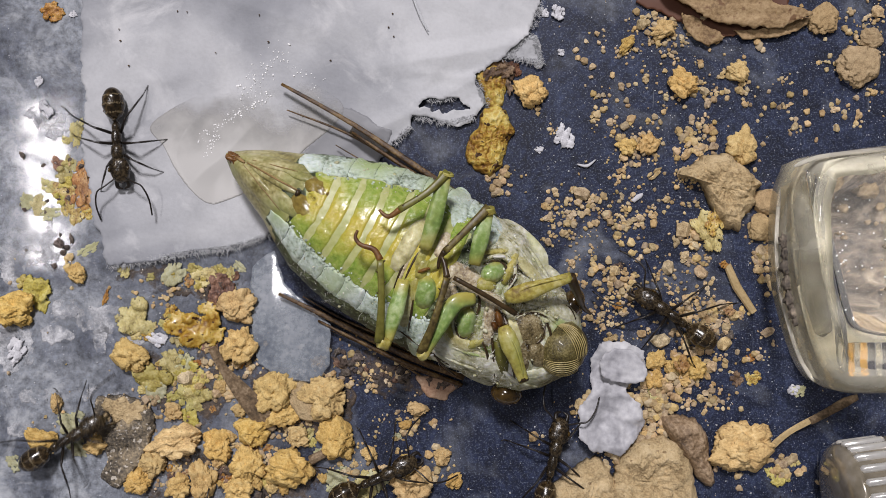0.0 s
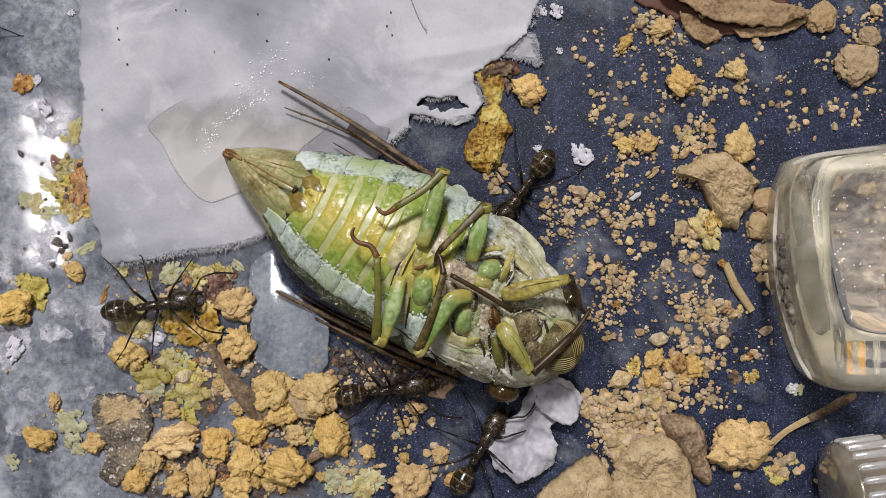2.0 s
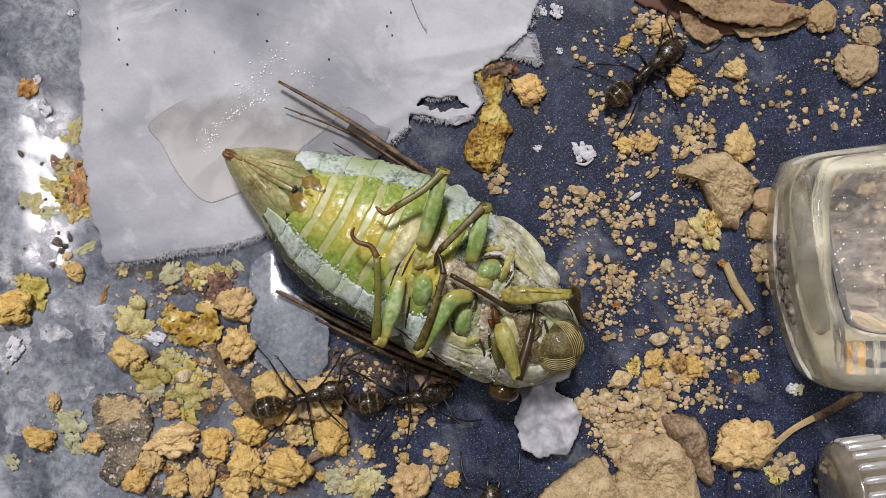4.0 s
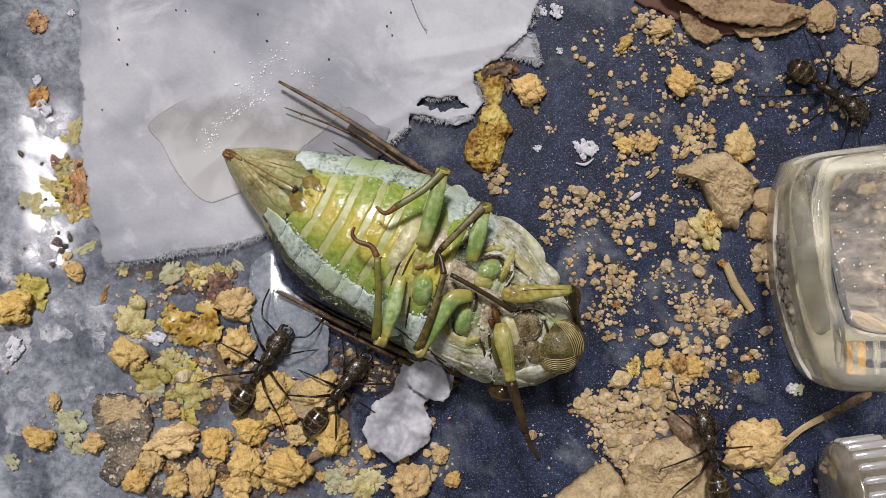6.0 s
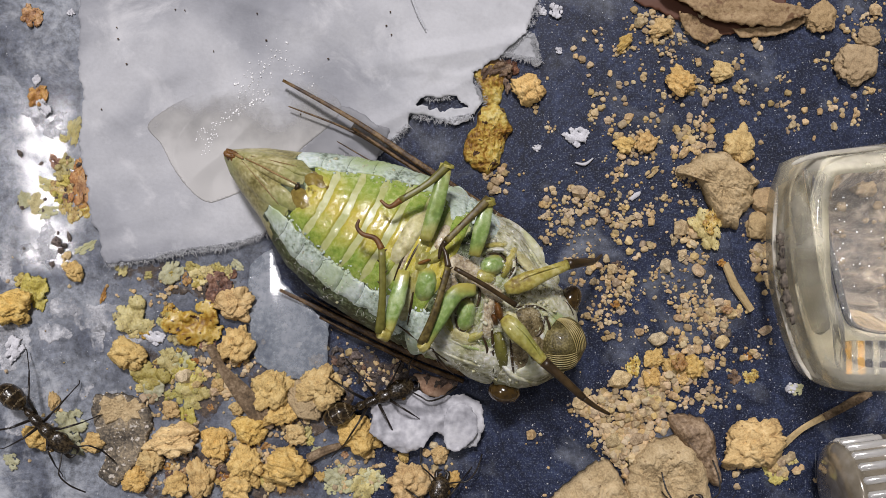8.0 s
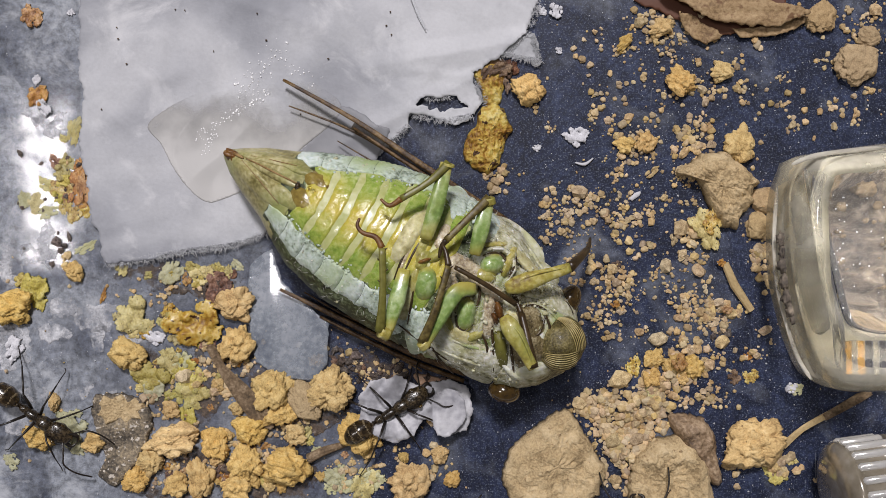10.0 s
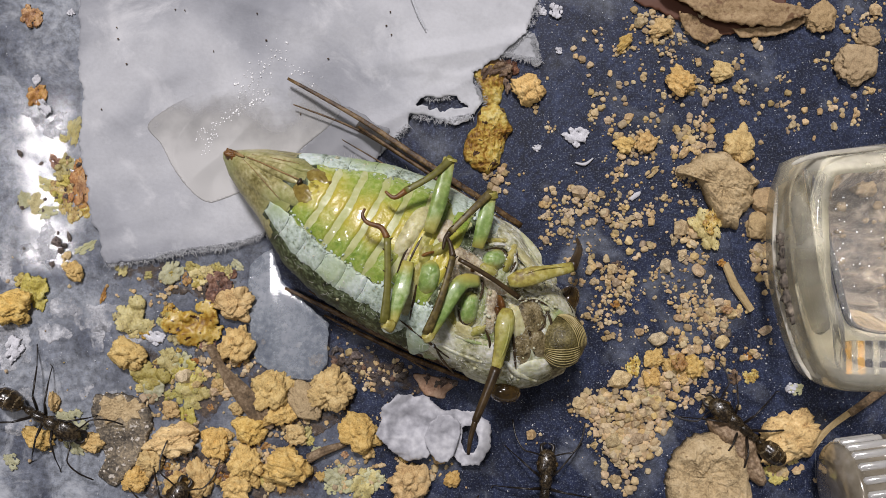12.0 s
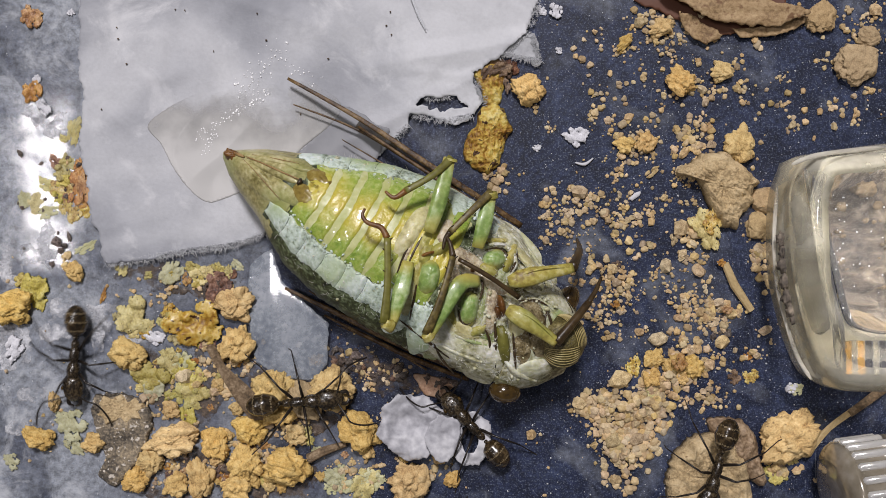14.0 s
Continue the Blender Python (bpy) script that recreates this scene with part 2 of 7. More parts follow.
def tinted_middle(m, mid, wide, colour, amount):
    """Mixes a colour in along the cicada's middle line: mid and wide in plan units across the body."""
    n, l = m.node_tree.nodes, m.node_tree.links
    b = n["Principled BSDF"]
    old = b.inputs["Base Color"].links[0].from_socket
    tc = n.new("ShaderNodeTexCoord")
    dot = n.new("ShaderNodeVectorMath")
    dot.operation = "DOT_PRODUCT"
    dot.inputs[1].default_value = (-0.476 / U, -0.880 / U, 0)
    l.new(tc.outputs["Object"], dot.inputs[0])
    wav = n.new("ShaderNodeTexNoise")
    wav.inputs["Scale"].default_value, wav.inputs["Detail"].default_value = 330.0, 4
    l.new(tc.outputs["Object"], wav.inputs["Vector"])
    off = n.new("ShaderNodeMath")
    off.operation = "MULTIPLY_ADD"
    off.inputs[1].default_value, off.inputs[2].default_value = 70.0, -35.0 - mid
    l.new(wav.outputs["Fac"], off.inputs[0])
    add = n.new("ShaderNodeMath")
    l.new(dot.outputs["Value"], add.inputs[0])
    l.new(off.outputs[0], add.inputs[1])
    ab = n.new("ShaderNodeMath")
    ab.operation = "ABSOLUTE"
    l.new(add.outputs[0], ab.inputs[0])
    mr = n.new("ShaderNodeMapRange")
    mr.interpolation_type = "SMOOTHSTEP"
    for i, v in enumerate((wide * 0.15, wide, amount, 0.0)):
        mr.inputs[i + 1].default_value = v
    l.new(ab.outputs[0], mr.inputs[0])
    mx = n.new("ShaderNodeMix")
    mx.data_type = "RGBA"
    mx.inputs[7].default_value = (*colour, 1)
    l.new(mr.outputs[0], mx.inputs[0])
    l.new(old, mx.inputs[6])
    l.new(mx.outputs[2], b.inputs["Base Color"])
    return m


M_STERNITE = tinted_middle(material("green_sternite", [rgb(112, 138, 54), rgb(136, 158, 68), rgb(150, 166, 80), rgb(184, 194, 132)], 260.0, 0.28, 0.8, 8, coat=0.35, sss=0.3, bump_mm=0.22),
                           -34, 62, rgb(200, 176, 70), 0.72)
M_FUZZ = material("white_fuzz", [(0.55, 0.55, 0.50), (0.75, 0.75, 0.70)], 300.0, 0.8, 0.0, 4)
M_BELLY = material("pale_belly_skin", [rgb(160, 166, 96), rgb(180, 182, 124), rgb(200, 200, 156)], 240.0, 0.35, 0.5, 6, coat=0.2, sss=0.2, bump_mm=0.14)
M_RIM = material("dark_mottled_rim", [rgb(26, 30, 18), rgb(62, 70, 40), rgb(120, 132, 100)], 700.0, 0.5, 0.6, 4, bump_mm=0.12)
M_MAUVE = material("pinkish_membrane", [rgb(122, 104, 80), rgb(182, 168, 138), rgb(212, 204, 182)], 500.0, 0.45, 1.0, 6, coat=0.15, sss=0.15, bump_mm=0.3)
M_BASE = material("seamed_waxy_skin", [rgb(78, 70, 38), rgb(154, 150, 112), rgb(198, 197, 172), rgb(228, 228, 216)], 250.0, 0.5, 1.0, 8, coat=0.1, sss=0.2, bump_mm=0.3, spots=(rgb(142, 158, 96), 200.0, 0.47, 0.2))
M_FLANK = material("powdery_flank", [rgb(112, 124, 104), rgb(176, 190, 174), rgb(200, 212, 202), rgb(216, 225, 221)], 300.0, 0.55, 0.6, 8, sss=0.15, bump_mm=0.18, spots=(rgb(158, 176, 122), 150.0, 0.52, 0.2))
M_TAIL = material("tan_tail", [rgb(106, 98, 54), rgb(156, 148, 98), rgb(190, 182, 140)], 420.0, 0.4, 0.6, 6, coat=0.15, sss=0.15, bump_mm=0.12, spots=(rgb(138, 144, 84), 150.0, 0.46, 0.2))
M_STREAK = material("brown_streak", [rgb(110, 80, 44), rgb(158, 130, 86)], 900.0, 0.45, 0.4, 5, bump_mm=0.08)
M_THORAX = material("waxy_thorax", [rgb(96, 92, 54), rgb(170, 168, 132), rgb(206, 205, 184), rgb(230, 230, 220)], 260.0, 0.5, 0.9, 7, coat=0.1, sss=0.2, bump_mm=0.28, spots=(rgb(196, 198, 150), 240.0, 0.55, 0.2))
M_HEADC = material("brown_speckled_head", [rgb(60, 50, 26), rgb(122, 108, 74), rgb(168, 156, 122)], 900.0, 0.4, 1.0, 5, coat=0.15, bump_mm=0.35)
def tinted_ends(m, colour, start, amount):
    """Turns a limb another colour towards both of its ends."""
    n, l = m.node_tree.nodes, m.node_tree.links
    b = n["Principled BSDF"]
    old = b.inputs["Base Color"].links[0].from_socket
    tc = n.new("ShaderNodeTexCoord")
    xyz = n.new("ShaderNodeSeparateXYZ")
    l.new(tc.outputs["Generated"], xyz.inputs[0])
    wob = n.new("ShaderNodeTexNoise")
    wob.inputs["Scale"].default_value = 420.0
    l.new(tc.outputs["Object"], wob.inputs["Vector"])
    add = n.new("ShaderNodeMath")
    add.operation = "MULTIPLY_ADD"
    add.inputs[1].default_value = 0.3
    l.new(wob.outputs["Fac"], add.inputs[0])
    l.new(xyz.outputs["Y"], add.inputs[2])
    away = n.new("ShaderNodeMath")
    away.operation = "SUBTRACT"
    away.inputs[1].default_value = 0.65
    l.new(add.outputs[0], away.inputs[0])
    ab = n.new("ShaderNodeMath")
    ab.operation = "ABSOLUTE"
    l.new(away.outputs[0], ab.inputs[0])
    mr = n.new("ShaderNodeMapRange")
    mr.interpolation_type = "SMOOTHSTEP"
    for i, v in enumerate((start, 0.5, 0.0, amount)):
        mr.inputs[i + 1].default_value = v
    l.new(ab.outputs[0], mr.inputs[0])
    mx = n.new("ShaderNodeMix")
    mx.data_type = "RGBA"
    mx.inputs[7].default_value = (*colour, 1)
    l.new(mr.outputs[0], mx.inputs[0])
    l.new(old, mx.inputs[6])
    l.new(mx.outputs[2], b.inputs["Base Color"])
    return m


M_GREENLEG = tinted_ends(material("green_leg", [rgb(92, 116, 58), rgb(126, 152, 80), rgb(174, 190, 138)], 260.0, 0.36, 0.6, 7, coat=0.35, sss=0.25, bump_mm=0.12, spots=(rgb(166, 166, 92), 150.0, 0.50, 0.25)), rgb(178, 164, 82), 0.2, 0.85)
M_CREAM = material("cream_skin", [rgb(150, 142, 92), rgb(196, 190, 142), rgb(222, 218, 180)], 260.0, 0.45, 0.8, 7, sss=0.25, coat=0.1, bump_mm=0.2, spots=(rgb(178, 184, 104), 180.0, 0.55, 0.2))
M_YELLOWLEG = material("yellow_leg", [rgb(116, 96, 44), rgb(168, 156, 76), rgb(198, 190, 132)], 300.0, 0.45, 0.9, 7, coat=0.15, sss=0.2, bump_mm=0.16, spots=(rgb(134, 138, 66), 200.0, 0.44, 0.3))
M_OLIVE = material("olive_tibia", [rgb(82, 78, 30), rgb(118, 116, 52)], 400.0, 0.4, 0.3, 5, bump_mm=0.06)
M_DARKLEG = material("dark_tibia", [rgb(38, 28, 16), rgb(72, 56, 32)], 500.0, 0.35, 0.3, 5, bump_mm=0.05)
M_SHIN = material("olive_brown_shin", [rgb(44, 34, 16), rgb(86, 74, 36), rgb(122, 110, 60)], 420.0, 0.45, 0.6, 6, bump_mm=0.1)
M_TARSUS = material("brown_tarsus", [rgb(78, 46, 16), rgb(138, 96, 44)], 500.0, 0.45, 0.3, 5, bump_mm=0.05)
M_CLYPEUS = material("ridged_face", [rgb(40, 33, 13), rgb(88, 79, 41), rgb(136, 125, 82)], 700.0, 0.45, 1.0, 7, coat=0.08, bump_mm=0.25)
M_RIDGE = material("pale_ridge", [rgb(128, 114, 66), rgb(184, 168, 116)], 500.0, 0.35, 0.3, 5, bump_mm=0.05)
M_AMBERSKIN = material("shiny_amber_skin", [rgb(96, 78, 36), rgb(132, 114, 54), rgb(156, 142, 80)], 300.0, 0.25, 0.3, 5, coat=0.4, sss=0.2, bump_mm=0.1)
M_EYE = material("brown_eye", [rgb(40, 28, 10), rgb(84, 64, 26)], 300.0, 0.16, 0.05, 5, coat=0.6)
M_VEIN = material("wing_vein", [rgb(34, 22, 10), rgb(78, 56, 30), rgb(124, 100, 62)], 600.0, 0.5, 0.9, 6, bump_mm=0.2)
M_MEMBRANE = material("wing_membrane", [rgb(60, 48, 30), rgb(110, 98, 75)], 300.0, 0.2, 0.2, 5, alpha=0.6)
M_ANT = material("ant_brown_black", [(0.005, 0.0035, 0.002), (0.020, 0.0135, 0.007), (0.075, 0.054, 0.028)], 1100.0, 0.27, 0.9, 4, coat=0.25, bump_mm=0.10)
M_GASTER = material("ant_gaster", [(0.006, 0.004, 0.002), (0.030, 0.019, 0.008), (0.10, 0.068, 0.032)], 650.0, 0.22, 0.6, 4, coat=0.35, bump_mm=0.08)
M_BAND = material("ant_gaster_band", [(0.10, 0.075, 0.04), (0.20, 0.155, 0.09)], 700.0, 0.3, 0.4, 4, bump_mm=0.05)
M_ANTLEG = material("ant_leg", [(0.008, 0.006, 0.005), (0.02, 0.015, 0.011)], 500.0, 0.35, 0.1, 5)
M_SPECK = material("white_specks", [(0.30, 0.32, 0.35), (0.60, 0.61, 0.64)], 300.0, 0.9, 0.0, 5)
# Ribs coloured pale to paint in the lamp's white bars of reflection.
M_RIBS = material("ribbed_plastic", [(0.62, 0.61, 0.58), (0.74, 0.73, 0.71)], 300.0, 0.16, 0.05, 5, coat=1.0, metal=0.45)
M_CAP = material("clear_ribbed_plastic", [(0.16, 0.135, 0.095), (0.24, 0.21, 0.16), (0.34, 0.31, 0.26)], 120.0, 0.2, 0.1, 6, coat=1.0, metal=0.15)


def floor_material():
    """Dark blue lacquered tray, scuffed and speckled; dried pale film and lamp haze are painted together on its left.
    """
    m = material("blue_tray", [(0.0055, 0.0075, 0.019), (0.0115, 0.0165, 0.041), (0.028, 0.039, 0.081)], 260.0, 0.5, 0.5, 9, coat=0.45, bump_mm=0.05, spec=0.3)
    nt = m.node_tree
    n, l = nt.nodes, nt.links
    b = n["Principled BSDF"]
    tc = n.new("ShaderNodeTexCoord")
    old = b.inputs["Base Color"].links[0].from_socket
    big = n.new("ShaderNodeTexNoise")
    big.inputs["Scale"].default_value, big.inputs["Detail"].default_value, big.inputs["Distortion"].default_value = 105.0, 11, 0.9
    l.new(tc.outputs["Object"], big.inputs["Vector"])
    xyz = n.new("ShaderNodeSeparateXYZ")
    l.new(tc.outputs["Object"], xyz.inputs[0])
    # Paler to the left: dried film plus the lamp's haze, both in the colour.
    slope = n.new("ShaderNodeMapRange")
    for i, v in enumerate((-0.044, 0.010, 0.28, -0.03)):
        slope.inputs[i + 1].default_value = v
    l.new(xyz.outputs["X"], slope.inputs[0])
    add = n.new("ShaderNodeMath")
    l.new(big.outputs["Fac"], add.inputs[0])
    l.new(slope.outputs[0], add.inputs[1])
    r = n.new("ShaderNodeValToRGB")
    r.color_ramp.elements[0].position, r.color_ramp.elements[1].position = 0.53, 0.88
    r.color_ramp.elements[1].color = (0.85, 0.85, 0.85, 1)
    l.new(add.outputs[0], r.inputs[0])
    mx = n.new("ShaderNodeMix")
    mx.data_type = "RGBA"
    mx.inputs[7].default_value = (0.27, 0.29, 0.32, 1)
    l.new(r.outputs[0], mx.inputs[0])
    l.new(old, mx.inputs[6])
    sp = n.new("ShaderNodeTexNoise")
    sp.inputs["Scale"].default_value, sp.inputs["Detail"].default_value = 5200.0, 8
    l.new(tc.outputs["Object"], sp.inputs["Vector"])
    r2 = n.new("ShaderNodeValToRGB")
    r2.color_ramp.elements[0].position, r2.color_ramp.elements[1].position = 0.53, 0.76
    l.new(sp.outputs["Fac"], r2.inputs[0])
    mx2 = n.new("ShaderNodeMix")
    mx2.data_type = "RGBA"
    mx2.inputs[7].default_value = (0.13, 0.155, 0.205, 1)
    l.new(r2.outputs[0], mx2.inputs[0])
    l.new(mx.outputs[2], mx2.inputs[6])
    mot = n.new("ShaderNodeTexNoise")
    mot.inputs["Scale"].default_value, mot.inputs["Detail"].default_value, mot.inputs["Roughness"].default_value = 1150.0, 10, 0.75
    l.new(tc.outputs["Object"], mot.inputs["Vector"])
    mr = n.new("ShaderNodeMapRange")
    for i, v in enumerate((0.34, 0.68, 0.42, 1.62)):
        mr.inputs[i + 1].default_value = v
    l.new(mot.outputs["Fac"], mr.inputs[0])
    hs = n.new("ShaderNodeHueSaturation")
    l.new(mr.outputs[0], hs.inputs["Value"])
    l.new(mx2.outputs[2], hs.inputs["Color"])
    mp = n.new("ShaderNodeMapping")
    mp.inputs["Rotation"].default_value, mp.inputs["Scale"].default_value = (0, 0, 0.35), (2600, 110, 100)
    l.new(tc.outputs["Object"], mp.inputs["Vector"])
    scr = n.new("ShaderNodeTexNoise")
    scr.inputs["Scale"].default_value, scr.inputs["Detail"].default_value = 1.0, 2
    l.new(mp.outputs[0], scr.inputs["Vector"])
    r3 = n.new("ShaderNodeValToRGB")
    r3.color_ramp.elements[0].position, r3.color_ramp.elements[1].position = 0.73, 0.84
    l.new(scr.outputs["Fac"], r3.inputs[0])
    mx3 = n.new("ShaderNodeMix")
    mx3.data_type = "RGBA"
    mx3.inputs[7].default_value = (0.24, 0.26, 0.29, 1)
    l.new(r3.outputs[0], mx3.inputs[0])
    l.new(hs.outputs[0], mx3.inputs[6])
    smear = n.new("ShaderNodeTexNoise")
    smear.inputs["Scale"].default_value, smear.inputs["Detail"].default_value, smear.inputs["Roughness"].default_value, smear.inputs["Distortion"].default_value = 150.0, 12, 0.7, 0.6
    l.new(tc.outputs["Object"], smear.inputs["Vector"])
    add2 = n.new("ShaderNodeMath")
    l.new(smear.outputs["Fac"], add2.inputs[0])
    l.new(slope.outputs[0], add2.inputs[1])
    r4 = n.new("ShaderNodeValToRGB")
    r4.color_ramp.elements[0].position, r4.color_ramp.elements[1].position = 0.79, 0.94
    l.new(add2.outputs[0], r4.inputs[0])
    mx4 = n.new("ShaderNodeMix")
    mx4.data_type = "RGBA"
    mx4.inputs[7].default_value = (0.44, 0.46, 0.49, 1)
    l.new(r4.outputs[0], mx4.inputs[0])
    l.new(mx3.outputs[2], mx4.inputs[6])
    l.new(mx4.outputs[2], b.inputs["Base Color"])
    b.inputs["Coat Roughness"].default_value = 0.07
    cr = n.new("ShaderNodeMapRange")
    for i, v in enumerate((0.40, 0.62, 0.10, 0.50)):
        cr.inputs[i + 1].default_value = v
    grime = n.new("ShaderNodeTexNoise")
    grime.inputs["Scale"].default_value, grime.inputs["Detail"].default_value = 420.0, 9
    l.new(tc.outputs["Object"], grime.inputs["Vector"])
    l.new(grime.outputs["Fac"], cr.inputs[0])
    l.new(cr.outputs[0], b.inputs["Coat Weight"])
    return m


M_FLOOR = floor_material()


def glass_material(name, tint, rough=0.02, clear=1.0):
    """Glass, scuffed and dusty in patches where it is less than wholly clear."""
    m = bpy.data.materials.new(name)
    m.use_nodes = True
    b = m.node_tree.nodes["Principled BSDF"]
    b.inputs["Base Color"].default_value = (*tint, 1)
    b.inputs["Roughness"].default_value = rough
    b.inputs["IOR"].default_value = 1.5
    n, l = m.node_tree.nodes, m.node_tree.links
    tc = n.new("ShaderNodeTexCoord")
    dust = n.new("ShaderNodeTexNoise")
    dust.inputs["Scale"].default_value, dust.inputs["Detail"].default_value = 170.0, 9
    l.new(tc.outputs["Object"], dust.inputs["Vector"])
    mr = n.new("ShaderNodeMapRange")
    for i, v in enumerate((0.35, 0.65, clear - (1 - clear) * 0.7, min(1.0, clear + (1 - clear) * 0.7))):
        mr.inputs[i + 1].default_value = v
    l.new(dust.outputs["Fac"], mr.inputs[0])
    l.new(mr.outputs[0], b.inputs["Transmission Weight"])
    return m


# Colour of the surroundings refracted in the glass, painted on an added core.
M_REFRACTED = material("olive_refraction_colour", [(0.23, 0.21, 0.145), (0.32, 0.295, 0.215), (0.40, 0.37, 0.28)], 90.0, 0.4, 0.3, 6, bump_mm=0.1)
M_GLASS = glass_material("bottle_glass", (0.97, 0.97, 0.95), 0.02, 0.97)
M_THICK = glass_material("thick_bottle_glass", (0.86, 0.83, 0.70), 0.03, 0.72)
M_EDGE = glass_material("painted_glass_highlight", (0.72, 0.69, 0.60), 0.08, 0.6)
# Amber tint paints an orange reflection; the glass itself is clear.
M_AMBERREFLEX = glass_material("amber_reflection_tint", (0.90, 0.58, 0.22), 0.05, 0.45)
M_DARKGLASS = glass_material("dark_tinted_glass", (0.26, 0.26, 0.27), 0.04, 0.6)
M_CLAYBIT = material("bottle_crumb", [(0.10, 0.075, 0.045), (0.22, 0.165, 0.10), (0.34, 0.26, 0.16)], 600.0, 0.85, 0.6, 5)
M_DROP = glass_material("clear_drop", (1.0, 0.98, 0.94), 0.0, 1.0)
# White base colour paints the glints; the drops themselves would be clear.
M_GLINTDROP = material("white_glint_drop", [(0.92, 0.92, 0.92), (0.97, 0.97, 0.97)], 300.0, 0.12, 0.0, 4, coat=1.0)

# ---- mesh helpers ----


def mesh_of(bm, name, mat, smooth=True):
    me = bpy.data.meshes.new(name)
    bm.normal_update()
    bm.to_mesh(me)
    bm.free()
    if smooth:
        me.polygons.foreach_set("use_smooth", [True] * len(me.polygons))
    me.materials.append(mat)
    return me


def part(name, bm, mat, parent, label="", smooth=True):
    ob = new(name, mesh_of(bm, name, mat, smooth))
    ob.parent = parent
    if label:
        tagged(ob, label)
    return ob


def thing(name, bm, mat, label, category, group="", kind="", smooth=True):
    return tagged(new(name, mesh_of(bm, name, mat, smooth)), label, category, group, kind)


def base(name, label, category, at, group=""):
    e = new(name)
    e.location = at
    return tagged(e, label, category, group)


def tube(bm, pts, radii, seg=8, flat=1.0, ridge=0.0):
    """A rounded rod along pts, with a radius at each; flat squeezes it upright, ridge gives it three keels."""
    pts = [Vector(p) for p in pts]
    rings = []
    up = Vector((0, 0, 1))
    for i, p in enumerate(pts):
        d = (pts[min(i + 1, len(pts) - 1)] - pts[max(i - 1, 0)]).normalized()
        side = d.cross(up)
        if side.length < 1e-3:
            side = Vector((1, 0, 0))
        side.normalize()
        top = side.cross(d)
        r = radii[i] if hasattr(radii, "__len__") else radii
        ring = []
        for k in range(seg):
            a = 2 * math.pi * k / seg
            q = r * (1 + ridge * math.cos(3 * a - 1.2))
            ring.append(bm.verts.new(p + side * (q * math.cos(a)) + top * (q * flat * math.sin(a))))
        rings.append(ring)
    for a, b in zip(rings, rings[1:]):
        for k in range(seg):
            bm.faces.new((a[k], a[(k + 1) % seg], b[(k + 1) % seg], b[k]))
    bm.faces.new(rings[0][::-1])
    bm.faces.new(rings[-1])


def smooth_path(pts, steps=4):
    """Catmull-Rom through pts."""
    pts = [Vector(p) for p in pts]
    out = []
    for i in range(len(pts) - 1):
        p0, p1, p2, p3 = pts[max(i - 1, 0)], pts[i], pts[i + 1], pts[min(i + 2, len(pts) - 1)]
        for s in range(steps):
            t = s / steps
            out.append(0.5 * (2 * p1 + (p2 - p0) * t + (2 * p0 - 5 * p1 + 4 * p2 - p3) * t * t + (3 * p1 - p0 - 3 * p2 + p3) * t ** 3))
    out.append(pts[-1])
    return out


def lerp_list(values, n):
    xs = np.linspace(0, len(values) - 1, n)
    return list(np.interp(xs, range(len(values)), values))


def ball(bm, at, radii, rot=None, sub=3, wobble=0.0, seed=0.0):
    geo = bmesh.ops.create_icosphere(bm, subdivisions=sub, radius=1.0)
    m = rot.to_3x3() if rot else Matrix.Identity(3)
    for v in geo["verts"]:
        p = v.co.copy()
        if wobble:
            p *= 1 + wobble * noise.noise(p * 2.3 + Vector((seed, seed, seed)))
        v.co = Vector(at) + m @ Vector((p.x * radii[0], p.y * radii[1], p.z * radii[2]))


def lump_mesh(name, seed, sub, mat, flat=0.62, rough=0.32, smooth=False, pieces=0, plateau=1.0, facets=0):
    """A crumbly clod of about unit radius that sits on z = 0, with lesser lumps stuck to it."""
    rnd = random.Random(seed)
    bm = bmesh.new()
    cores = []
    for i in range(pieces):
        a = 2 * math.pi * (i + rnd.uniform(-0.3, 0.3)) / pieces
        cores.append((Vector((math.cos(a), math.sin(a), rnd.uniform(-0.1, 0.75))) * rnd.uniform(0.42, 0.66), rnd.uniform(0.30, 0.48)))
    cuts = []
    for i in range(facets):
        a = 2 * math.pi * (i + rnd.uniform(-0.35, 0.35)) / facets
        cuts.append((Vector((math.cos(a), math.sin(a), rnd.uniform(-0.1, 0.7))).normalized(), rnd.uniform(0.62, 1.05)))
    o = Vector((seed * 3.7, seed * 1.9, seed * 5.3))
    bmesh.ops.create_icosphere(bm, subdivisions=sub, radius=1.0)
    for v in bm.verts:
        p = v.co.copy()
        reach = 0.74 if pieces else 1.0
        for c, r in cores:
            k = p.dot(c)
            disc = k * k - c.length_squared + r * r
            if disc > 0:
                reach = max(reach, k + disc ** 0.5)
        d = 1 + rough * 0.8 * noise.noise(p * 1.25 + o) + rough * 0.5 * noise.noise(p * 2.9 + o)
        d += rough * 0.7 * (0.35 - noise.voronoi(p * 2.2 + o)[0][0])
        if sub > 2:
            d += rough * 0.40 * noise.noise(p * 7.0 + o) + rough * 0.24 * noise.noise(p * 15.0 + o) - rough * 0.5 * max(0.0, 0.16 - abs(noise.noise(p * 4.2 + o)))
        q = p * (d * reach)
        for nrm, lim in cuts:
            k = q.dot(nrm) - lim
            if k > 0:
                q -= nrm * (k * 0.85)
        if plateau < 1.0 and q.z > 0:
            q.z = q.z ** plateau * (0.85 + 0.14 * noise.noise(q * 1.6 + o) + 0.06 * noise.noise(q * 11 + o) + 0.04 * noise.noise(q * 24 + o))
